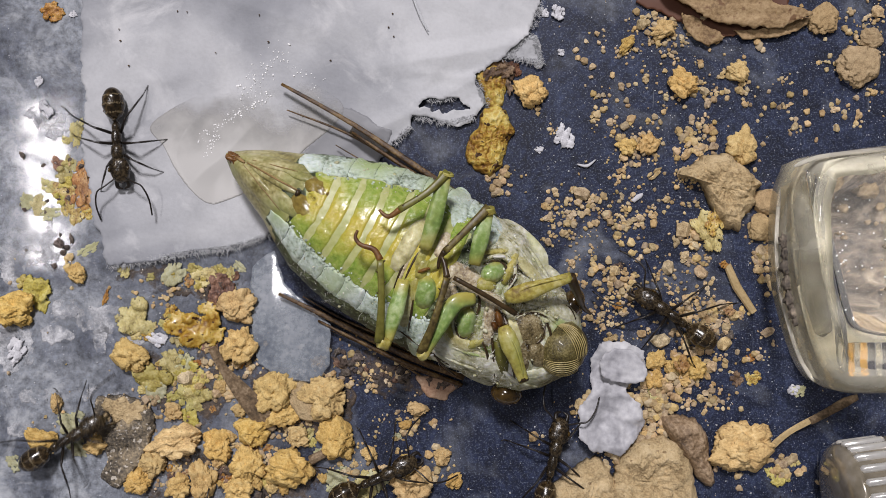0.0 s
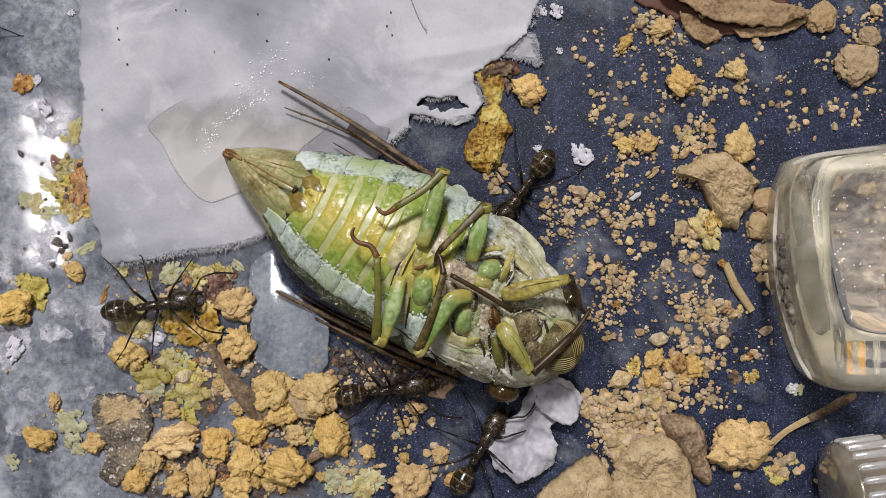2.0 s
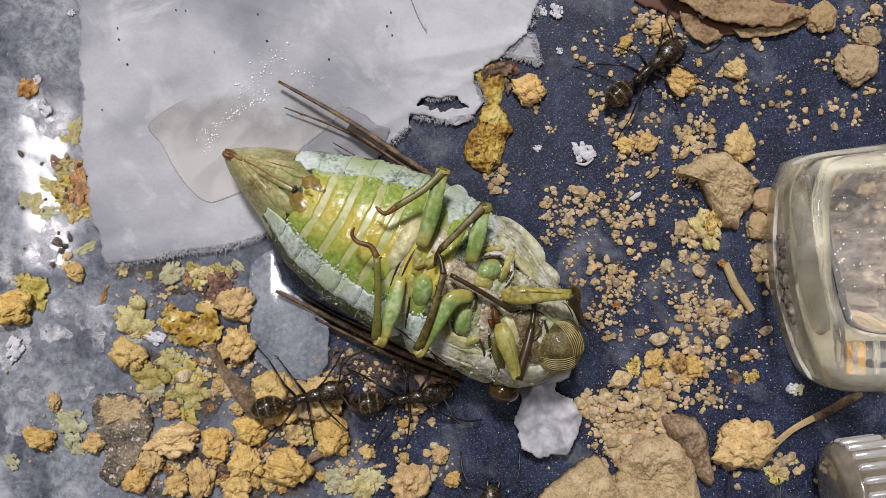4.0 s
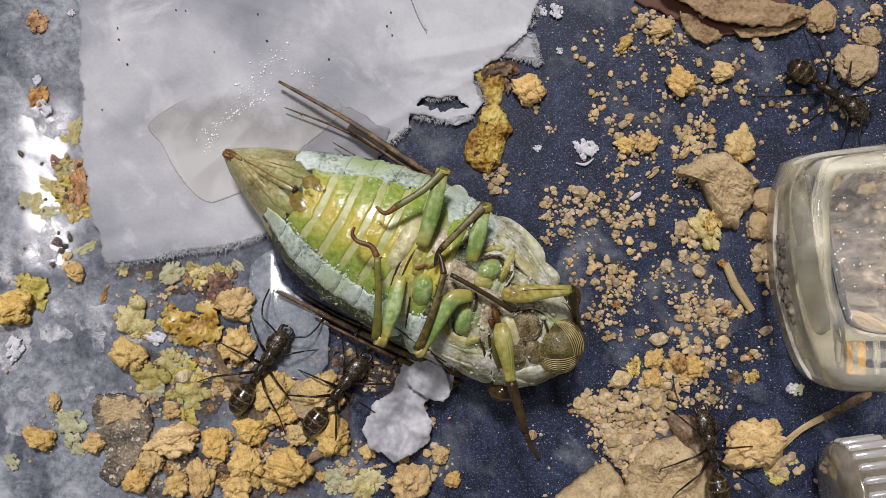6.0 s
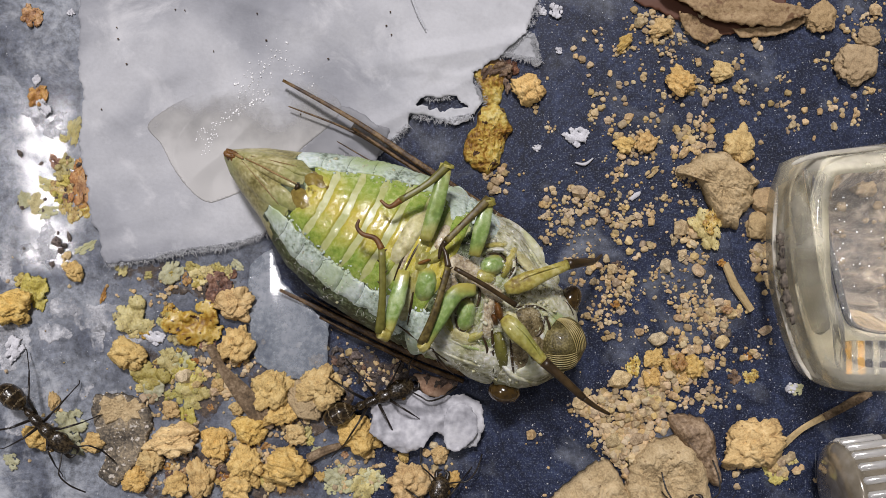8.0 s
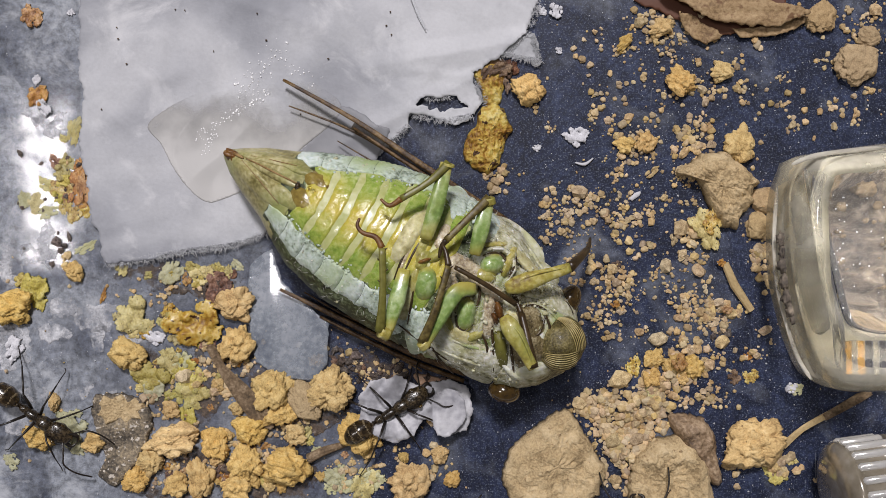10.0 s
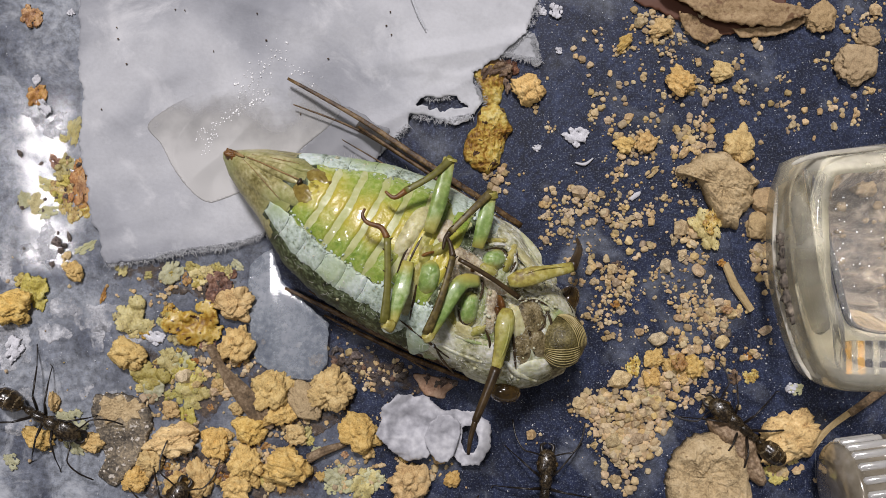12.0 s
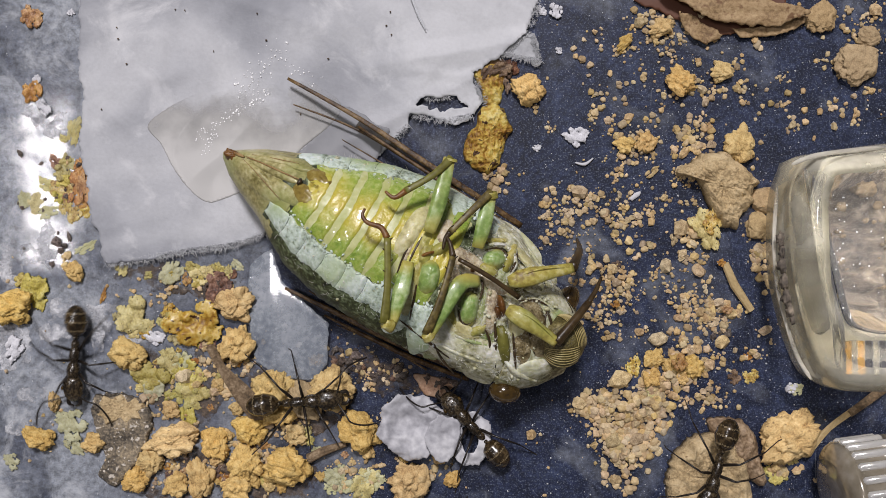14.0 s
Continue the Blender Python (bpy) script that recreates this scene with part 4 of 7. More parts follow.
scatter("c", (68, 778, 32, 22, -10), (14, 545, 34, 42), (725, 850, 36, 38), (415, 862, 28), (560, 640, 12), (165, 785, 18, 22), (300, 725, 16),
        (130, 480, 20, 16), (715, 810, 12), (780, 805, 16), (800, 850, 18), (735, 722, 14, 22), (715, 750, 11), (650, 800, 14), (95, 712, 20, 12), (240, 848, 26, 22))
scatter("t", (538, 712, 28, 38, 20), (1520, 110, 36, 34), (1455, 28, 26), (1540, 65, 20), (1345, 398, 22), (1352, 352, 22), (1305, 118, 6))
scatter("c", (1312, 255, 32, 28), (1207, 147, 28), (935, 158, 30, 26), (1170, 48, 22, 16), (1145, 250, 20), (1105, 75, 18, 10), (1105, 255, 18))
scatter("y", (60, 515, 36, 32), (235, 560, 34), (265, 670, 36, 30), (330, 650, 28), (345, 700, 26), (330, 740, 26, 18), (1252, 402, 26, 40, 20, 0.4), (360, 490, 28),
        (640, 860, 36), (85, 330, 22, 16, 145, 0, 0.42), (60, 360, 20, 17, 60, 0, 0.3), (130, 225, 10, 20, 145, 0, 0.42), (540, 770, 22, 14), (1160, 690, 24), (1374, 842, 24, 22), (1402, 815, 12))
scatter("p", (305, 483, 30, 24), (125, 755, 34, 30), (130, 790, 24, 14), (20, 818, 18, 14), (318, 640, 22), (590, 850, 26, 20), (270, 690, 24),
        (1410, 690, 14))
scatter("m", (345, 578, 54, 46, 10))
scatter("r", (1300, 668, 12, 14), (1090, 470, 9), (1262, 580, 9))
scatter("o", (152, 300, 13, 24, 164, 0, 0.42), (148, 332, 16, 30, 10, 0.3, 0.4), (134, 330, 20, 36, 0, 0, 0.42), (140, 298, 13, 22, 0, 0, 0.42), (118, 346, 17, 14, 64, 0, 0.42), (150, 356, 12, 18, 318, 0, 0.42), (1288, 547, 12, 10, 0, 0.8), (1205, 645, 15, 19, 0, 1.2), (1278, 465, 9, 8, 0, 0.6), (1090, 540, 10, 8, 0, 0.7), (1325, 632, 9), (420, 640, 10), (392, 690, 9))
scatter("a", (110, 330, 26, 22, 320, 0, 0.4), (300, 560, 26, 22), (1262, 388, 20, 24, 0, 1.0), (130, 380, 18, 14, 250, 0, 0.42), (1330, 668, 16), (1120, 648, 20))
scatter("r", (385, 512, 30, 34), (878, 125, 34, 26), (905, 120, 18), (365, 605, 16), (130, 320, 12, 22, 70, 0, 0.42),
        (100, 290, 22, 12, 130, 0, 0.42))
scatter("w", (985, 20, 16), (958, 18, 12), (990, 90, 8), (950, 262, 8), (65, 140, 12, 9), (75, 190, 22, 12), (272, 598, 16, 20), (22, 620, 20, 26), (125, 22, 8), (1400, 688, 12), (1497, 140, 6))

scatter("y", (130, 235, 13, 26, 175, 0, 0.42), (118, 292, 22, 15, 262, 0, 0.42), (40, 500, 18), (330, 700, 22, 30), (300, 665, 16))
scatter("a", (116, 362, 20, 16, 98, 0, 0.42), (150, 378, 14, 12.6, 24, 0, 0.42))
scatter("p", (85, 376, 13, 22, 283, 0, 0.42), (42, 354, 20, 15, 276, 0, 0.42), (150, 440, 24, 10, 210, 0, 0.42), (660, 850, 22))
scatter("d", (35, 272, 6, 10, 20), (42, 440, 4), (72, 290, 6, 4), (122, 420, 5, 16, 15), (100, 350, 5), (92, 468, 7), (120, 280, 6))

scatter("y", (215, 478, 12), (262, 488, 10), (338, 472, 16, 12), (352, 500, 14), (405, 480, 16, 10), (236, 590, 12), (310, 600, 14), (300, 700, 14), (352, 668, 14), (385, 668, 10), (545, 780, 16, 12), (470, 850, 14), (250, 745, 10), (205, 560, 9))
scatter("o", (328, 496, 14, 10), (392, 496, 12, 8), (182, 524, 14, 6), (345, 640, 9), (372, 722, 8), (332, 832, 14, 9), (296, 828, 10), (470, 790, 9), (395, 842, 12, 16), (540, 842, 9), (610, 806, 8))
scatter("p", (420, 470, 14, 9), (560, 800, 12), (700, 770, 9), (600, 838, 18, 14), (618, 862, 22, 16), (585, 866, 14))
scatter("r", (412, 486, 12, 7), (392, 838, 16, 20), (300, 842, 12), (446, 790, 10), (352, 690, 8, 12), (596, 640, 10, 14), (640, 655, 12, 9), (700, 668, 10))
rock("bark_chip", M_STONE, [(165, 705), (200, 696), (240, 704), (264, 724), (271, 745), (256, 790), (236, 830), (216, 852), (198, 862), (180, 852), (174, 838), (186, 815), (176, 780), (163, 745)], 0.9,
     "grey-brown gritty bark chip with a pale speckled face on the tray", "bark chip", seed=4.0, flat=16.0)
rock("soil_crust", M_SLAB, [(168, 710), (182, 700), (197, 705), (212, 698), (229, 709), (241, 705), (258, 720), (249, 729), (255, 743), (236, 742), (226, 751), (214, 741), (203, 747), (187, 752), (180, 741), (167, 735), (174, 722)], 1.15, "tan soil crust stuck on the bark chip", "soil crust", seed=6.0, flat=8.0)
rock("clod", M_SLAB, [(1200, 296), (1222, 290), (1246, 271), (1282, 268), (1313, 286), (1338, 313), (1347, 324), (1337, 336), (1336, 358), (1318, 380), (1308, 406), (1293, 405), (1272, 391), (1257, 358), (1243, 328), (1228, 310), (1206, 308)], 2.9,
     "large angular tan soil clod on the tray", "clod", "tan clods", 2.0, 5.0, 1.6)
rock("husk", M_HUSK, [(733, 662), (770, 668), (810, 680), (792, 694), (785, 708), (768, 704), (752, 700), (740, 682)], 0.5, "smooth pinkish-tan husk flake on the tray", "husk", seed=7.0, flat=10.0)

for outline, high, seed in (([(822, 262), (826, 240), (842, 222), (848, 194), (868, 182), (892, 190), (900, 212), (909, 226), (896, 246), (890, 270), (884, 292), (862, 308), (838, 300), (824, 284)], 1.5, 5.0),
                            ([(838, 130), (856, 116), (880, 112), (902, 120), (898, 140), (890, 164), (884, 186), (860, 188), (852, 160)], 0.9, 8.0)):
    rock("amber_lump", M_RESIDUE, outline, high, "lumpy amber-yellow residue with dark specks on the tray", "residue lump", "amber lumps", seed, 3.0, 3.5)

scatter("r", (888, 122, 18, 14, 20, 0.75), (862, 128, 14, 10, 60, 0.75), (896, 150, 8, 16, 10, 0.5))

# single crumbs
scatter("s", (976, 340, 12), (1026, 341, 19, 15), (1044, 355, 10), (1006, 374, 13), (968, 386, 14), (994, 410, 10), (966, 426, 9), (1072, 378, 12), (1096, 386, 11), (1114, 388, 12),
        (1130, 384, 10), (1152, 377, 9), (1100, 346, 10), (1176, 350, 8), (1154, 305, 17, 9), (1096, 302, 10), (1090, 318, 8), (1118, 286, 11), (1206, 304, 12), (1218, 358, 7))
scatter("s", (1180, 470, 16), (1162, 488, 8), (1238, 478, 14, 17), (1248, 512, 9), (1186, 514, 8), (1214, 536, 15), (1084, 476, 13), (1104, 478, 9), (1092, 500, 11), (1076, 500, 8),
        (1110, 508, 9), (1122, 512, 7), (1068, 520, 9), (1112, 534, 14), (1060, 552, 9), (1096, 556, 11), (1076, 568, 10), (1080, 592, 13), (1132, 588, 10), (1164, 600, 20, 16))
scatter("s", (1216, 616, 17), (1284, 556, 14), (1262, 556, 11), (1248, 588, 9), (1280, 606, 16), (1284, 640, 12), (1250, 690, 14), (1272, 707, 10), (1237, 696, 12), (1355, 585, 16, 10),
        (1340, 630, 8), (1071, 216, 10), (1099, 240, 17), (1145, 251, 18, 13), (1129, 232, 9), (1172, 170, 10), (1142, 136, 11), (1060, 165, 9), (1044, 200, 8), (973, 227, 6))
scatter("s", (1131, 40, 13), (1175, 42, 15, 9), (1205, 60, 9), (1103, 74, 14, 9), (1097, 88, 8), (1186, 91, 12, 7), (1243, 159, 12, 9), (1266, 163, 7), (1321, 159, 10), (1389, 138, 6),
        (1393, 182, 8), (1402, 216, 9, 14), (1476, 193, 10), (1516, 200, 14), (1544, 161, 8), (1461, 106, 7), (1485, 125, 7), (1550, 17, 14), (1243, 212, 9), (1224, 236, 10))
scatter("s", (1053, 62, 10), (1258, 246, 16), (1240, 262, 13), (1211, 270, 16, 9), (1345, 440, 14), (1362, 436, 10), (1358, 470, 14), (1340, 456, 9), (1365, 494, 12), (1040, 560, 9),
        (1020, 500, 8), (1008, 462, 8), (1100, 672, 24), (1050, 708, 14), (1025, 715, 14), (1060, 760, 12), (940, 770, 11), (948, 190, 7), (1095, 800, 18), (1090, 850, 14))

# tight drifts of lesser crumbs
def drift(x, y, rx, ry, n, lo, hi, kind="s"):
    for _ in range(n):
        a, d = LITTER.uniform(0, 2 * math.pi), LITTER.random() ** 0.6
        r = LITTER.uniform(lo, hi) * LITTER.choice((0.7, 0.8, 1.0, 1.3))
        at = (x + rx * d * math.cos(a), y + ry * d * math.sin(a), r)
        if kind == "s" and r < 9.5:
            FINE.append((*at, 0.0))
        else:
            litter(kind, *at)


for row in ((1120, 740, 70, 42, 60, 7, 14), (1170, 668, 50, 30, 20, 8, 14), (1080, 790, 40, 40, 16, 8, 14), (1050, 715, 36, 22, 14, 7, 13), (1215, 425, 24, 36, 14, 8, 14),
            (1280, 560, 30, 30, 12, 7, 13), (1225, 640, 40, 50, 12, 7, 12), (1355, 450, 18, 50, 10, 8, 12), (880, 315, 22, 30, 8, 7, 11), (395, 655, 30, 45, 12, 7, 13),
            (420, 800, 100, 60, 12, 7, 13), (250, 720, 60, 60, 6, 6, 10), (110, 470, 40, 30, 4, 6, 10), (620, 830, 60, 40, 8, 7, 12), (1380, 820, 36, 14, 5, 8, 12),
            (612, 640, 32, 30, 16, 4, 11, "d"), (680, 660, 56, 26, 18, 4, 11, "d"), (785, 675, 30, 18, 8, 6, 12, "d"), (125, 330, 26, 60, 7, 3, 6, "d"), (60, 340, 40, 40, 4, 3, 5, "d"),
            (885, 130, 24, 18, 8, 6, 11, "d"), (380, 510, 34, 24, 10, 6, 12, "d"), (300, 640, 70, 90, 10, 4, 8, "d"), (1270, 570, 30, 30, 5, 5, 9, "d"), (110, 420, 16, 30, 4, 5, 10, "d")):
    drift(*row)
for row in ((380, 815, 130, 60, 9, 8, 14, "c"), (330, 700, 90, 60, 14, 8, 15), (300, 640, 60, 90, 8, 11, 17, "y"), (420, 700, 40, 40, 3, 8, 13, "c"), (540, 850, 70, 30, 5, 8, 13, "c"),
            (1160, 190, 120, 60, 26, 5, 9), (1300, 140, 100, 80, 16, 5, 9), (1060, 120, 60, 60, 10, 5, 8), (1450, 190, 90, 50, 12, 5, 9), (1240, 250, 60, 40, 14, 6, 10), (1200, 30, 90, 40, 16, 6, 11), (1120, 780, 50, 70, 24, 7, 13),
            (650, 645, 80, 32, 16, 3, 8), (650, 640, 70, 30, 12, 3, 7, "d"), (868, 185, 22, 30, 10, 5, 10, "d"), (350, 580, 34, 30, 8, 3, 6, "d"), (1280, 840, 40, 36, 8, 8, 13), (1060, 480, 30, 60, 12, 6, 10), (1230, 560, 60, 50, 12, 6, 10), (1130, 420, 50, 50, 10, 6, 10), (1175, 655, 60, 20, 8, 12, 20, "c"), (640, 855, 50, 24, 6, 10, 16, "p"),
            (290, 600, 40, 60, 6, 8, 14, "a"), (330, 800, 130, 70, 16, 5, 10, "d"), (760, 820, 40, 40, 6, 6, 12), (110, 300, 26, 60, 6, 9, 15, "y"), (340, 480, 70, 14, 5, 9, 14, "y")):
    drift(*row)


def heap(x, y, rx, ry, n, lo, hi, high):
    """Crumbs heaped to so many mm in the middle, stuck together in clusters."""
    seeds = []
    for _ in range(n):
        if SPILL.random() < 0.35 or not seeds:
            seeds.append((SPILL.uniform(0, 2 * math.pi), SPILL.random() ** 0.6))
        a, d = SPILL.choice(seeds)
        a, d = a + SPILL.gauss(0, 0.12), d + SPILL.gauss(0, 0.08)
        w = 1 + 0.35 * noise.noise(Vector((math.cos(a) * 1.7, math.sin(a) * 1.7, x)))
        r = lo + (hi - lo) * SPILL.random() ** 1.7
        FINE.append((x + rx * d * w * math.cos(a), y + ry * d * w * math.sin(a), r, high * max(0.0, 1 - d) * SPILL.uniform(0.3, 1.0)))


for row in ((1112, 722, 92, 46, 300, 2.5, 10, 1.0), (1108, 806, 46, 70, 220, 2.5, 10, 0.8), (1186, 664, 46, 34, 110, 2.5, 9, 0.7), (1085, 480, 42, 60, 50, 2.5, 8, 0.3), (1075, 385, 62, 22, 40, 2.5, 8, 0.3),
            (1020, 345, 40, 18, 30, 2.5, 7, 0.2), (985, 395, 32, 44, 24, 2.5, 8, 0.2), (1232, 425, 34, 34, 55, 2.5, 9, 0.5), (1278, 555, 36, 34, 55, 2.5, 8, 0.3), (1215, 600, 44, 40, 50, 2.5, 8, 0.3), (1218, 540, 18, 26, 40, 2.5, 7, 0.4),
            (1355, 450, 22, 60, 60, 3, 9, 0.4), (1112, 280, 34, 40, 40, 2.5, 7, 0.2), (1236, 245, 52, 30, 50, 2.5, 7, 0.2), (1160, 45, 50, 30, 40, 2.5, 7, 0.2), (1320, 160, 40, 20, 24, 2.5, 6, 0.2), (880, 315, 24, 30, 30, 2.5, 7, 0.2),
            (1255, 690, 20, 40, 40, 2.5, 8, 0.3), (1510, 60, 50, 50, 30, 2.5, 7, 0.2), (730, 740, 34, 40, 30, 2.5, 7, 0.2), (390, 650, 40, 60, 90, 2, 8, 0.2), (330, 800, 130, 70, 160, 2, 6.5, 0.2), (480, 720, 90, 60, 110, 2, 6.5, 0.2), (300, 510, 110, 26, 70, 2, 6, 0.1), (640, 660, 90, 34, 80, 2, 6, 0.2), (650, 830, 80, 40, 60, 2, 6, 0.1), (1330, 625, 16, 14, 20, 2.5, 7, 0.3), (1385, 830, 30, 24, 40, 3, 9, 0.4)):
    heap(*row)


def build_fine_crumbs():
    """The lesser crumbs of the drifts, too many to pick apart."""
    vs, fs = [], []
    for x, y, r, z in FINE:
        me = SPILL.choice(CHIPS)
        p = spot(x, y, z + r * U / MM * 0.4)
        a, k, w = SPILL.uniform(0, 6.3), len(vs), r * U * 1.05
        for v in me.vertices:
            vs.append((p.x + w * (v.co.x * math.cos(a) - v.co.y * math.sin(a)), p.y + w * (v.co.x * math.sin(a) + v.co.y * math.cos(a)), z * MM + w * v.co.z))
        fs += [[k + q for q in f.vertices] for f in me.polygons]
    me = bpy.data.meshes.new("fine_crumbs")
    me.from_pydata(vs, [], fs)
    me.materials.append(M_FINE)
    tagged(new("fine_crumbs", me), "fine tan soil crumbs strewn in drifts over the tray", "soil crumbs", kind="stuff")


build_fine_crumbs()


def build_grit():
    """Fine tan grit in clumps and white dust, too fine to pick apart."""
    rnd = random.Random(9)
    t = (1 + 5 ** 0.5) / 2
    ico = [Vector(v).normalized() for v in ((-1, t, 0), (1, t, 0), (-1, -t, 0), (1, -t, 0), (0, -1, t), (0, 1, t), (0, -1, -t), (0, 1, -t), (t, 0, -1), (t, 0, 1), (-t, 0, -1), (-t, 0, 1))]
    tri = ((0, 11, 5), (0, 5, 1), (0, 1, 7), (0, 7, 10), (0, 10, 11), (1, 5, 9), (5, 11, 4), (11, 10, 2), (10, 7, 6), (7, 1, 8),
           (3, 9, 4), (3, 4, 2), (3, 2, 6), (3, 6, 8), (3, 8, 9), (4, 9, 5), (2, 4, 11), (6, 2, 10), (8, 6, 7), (9, 8, 1))
    clumps = [(1105, 250, 45), (1060, 355, 50), (1110, 385, 50), (985, 385, 30), (1035, 430, 40), (1095, 510, 50), (1060, 560, 30), (1185, 480, 35), (1275, 560, 45), (1215, 540, 25), (1225, 640, 60),
              (1215, 320, 25), (1225, 420, 40), (1350, 450, 40), (1120, 740, 90), (1070, 790, 50), (1160, 670, 60), (880, 310, 30), (400, 650, 50), (420, 800, 120), (250, 720, 70), (700, 750, 50), (620, 660, 60),
              (620, 830, 70), (1160, 60, 70), (1240, 90, 60), (1540, 30, 40)]
    for name, mat, n, lo, hi, label in (("grit", M_FINE, 1100, 1.6, 4.6, "fine tan soil grit strewn over the tray"),
                                        ("dust", M_SPECK, 3600, 0.35, 1.5, "fine white dust specks on the tray")):
        vs, fs = [], []
        while len(vs) < n * 12:
            if name == "grit" and rnd.random() < 0.75:
                cx, cy, cr = rnd.choice(clumps)
                x, y = rnd.gauss(cx, cr * 0.55), rnd.gauss(cy, cr * 0.5)
            else:
                x, y = rnd.uniform(-60, 1640), rnd.uniform(-60, 960)
                if rnd.random() > 0.5 + 0.9 * noise.noise(Vector((x * 0.006, y * 0.006, 8))) + (0.2 if x > 950 else -0.2):
                    continue
            if 150 < x < 900 and y < 430:
                continue
            p = spot(x, y, 0)
            r = rnd.uniform(lo, hi) * rnd.choice((0.5, 0.6, 0.8, 1, 1.3)) * U
            k = len(vs)
            sx, sy, a = rnd.uniform(0.8, 1.3), rnd.uniform(0.7, 1.0), rnd.uniform(0, 6.3)
            for q in ico:
                w = r * rnd.uniform(0.75, 1.15)
                qx, qy = q.x * sx, q.y * sy
                vs.append((p.x + w * (qx * math.cos(a) - qy * math.sin(a)), p.y + w * (qx * math.sin(a) + qy * math.cos(a)), max(0.0, r * 0.55 + w * q.z * 0.7)))
            fs += [(k + i, k + j, k + m) for i, j, m in tri]
        me = bpy.data.meshes.new(name)
        me.from_pydata(vs, [], fs)
        me.materials.append(mat)
        tagged(new(name, me), label, name, kind="stuff")


build_grit()


def build_sticks():
    bm = bmesh.new()
    tube(bm, [spot(1283, 466, 0.4), spot(1300, 505, 0.5), spot(1330, 550, 0.4)], [0.42 * MM, 0.5 * MM, 0.4 * MM], 8, 0.7)
    thing("straw", bm, M_STRAW, "short pale straw stalk lying on the tray", "straw", smooth=False)
    bm = bmesh.new()
    tube(bm, smooth_path([spot(372, 612, 1.4), spot(392, 650, 1.2), spot(425, 690, 1.0), spot(455, 725, 0.9), spot(482, 758, 0.5)]),
         lerp_list([0.45 * MM, 0.42 * MM, 0.85 * MM, 1.05 * MM, 0.25 * MM], 17), 14, 0.5, 0.3)
    thing("twig", bm, M_TWIG, "dark brown twig with bark lying among clods", "twig", smooth=False)
    e = base("bark_piece", "curled piece of dry brown bark on the tray", "bark", spot(1270, -10, 0))
    layers = (("bark_layer", M_BARK, [(1130, -90), (1165, -12), (1200, 10), (1236, 34), (1300, 52), (1370, 50), (1425, 30), (1395, 18), (1350, 10), (1352, -20), (1420, -90)],
               lambda x, y: 1.2 + 0.9 * max(0, 1 - abs(y + 5) / 70) + 0.25 * noise.noise(Vector((x * 0.01, y * 0.06, 2)))),
              ("bark_layer", M_BARK, [(1196, 22), (1225, 34), (1262, 52), (1275, 66), (1250, 82), (1222, 70), (1205, 48)], lambda x, y: 0.5 + 0.4 * noise.noise(Vector((x * 0.03, y * 0.03, 5))) + max(0, (60 - y) * 0.015)),
              ("bark_strip", M_BARK, [(1290, 54), (1340, 50), (1400, 34), (1428, 28), (1420, 46), (1370, 64), (1310, 70)], lambda x, y: 0.5 + 0.35 * noise.noise(Vector((x * 0.02, y * 0.05, 9)))),
              # Dark sheet added below the bark to paint the shaded gap.
              ("bark_underside", M_RUST, [(1110, -80), (1120, 4), (1165, 18), (1205, 40), (1270, 60), (1350, 60), (1390, 30), (1400, -80)], lambda x, y: 0.15 + 0.2 * noise.noise(Vector((x * 0.02, y * 0.02, 3)))))
    for name, m, outline, high in layers:
        bm = sheet(outline, 3.5, high, 0.22, 4.0, len(outline) * 1.7)
        for v in bm.verts:
            v.co -= spot(1270, -10, 0)
        part(name, bm, m, e)
    bm = bmesh.new()
    tube(bm, smooth_path([spot(546, 812, 0.5), spot(575, 798, 0.7), spot(612, 786, 0.5)]), lerp_list([0.55 * MM, 0.5 * MM, 0.3 * MM], 9), 8)
    thing("twig", bm, M_TWIG, "short rust-brown twig lying between clods", "twig", smooth=False)
    bm = sheet([(1112, 352), (1122, 342), (1136, 338), (1132, 346), (1118, 356)], 3.0, lambda x, y: 0.1, 0.12, 1.0, 3.0)
    thing("white_sliver", bm, M_WHITE, "thin white paper sliver on the tray", "sliver")
    bm = bmesh.new()
    tube(bm, smooth_path([spot(1018, 288, 0.2), spot(1035, 291, 0.25), spot(1050, 280, 0.2)]), lerp_list([0.08 * MM, 0.2 * MM, 0.06 * MM], 9), 6, 0.6)
    thing("white_thread", bm, M_WHITE, "curved pale paper shred on the tray", "paper shred")
    # Added grey rod that draws a faint crease line of the paper.
    for rows, name, label in (([spot(722, -20, 0.9), spot(737, 20, 1.0), spot(754, 54, 0.8)], "fibre", "thin grey rod added to draw a faint crease of the tissue paper"),):
        bm = bmesh.new()
        tube(bm, smooth_path(rows), 0.05 * MM, 6)
        thing(name, bm, M_WALL, label, "fibre")


build_sticks()


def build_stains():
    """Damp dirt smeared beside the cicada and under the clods."""
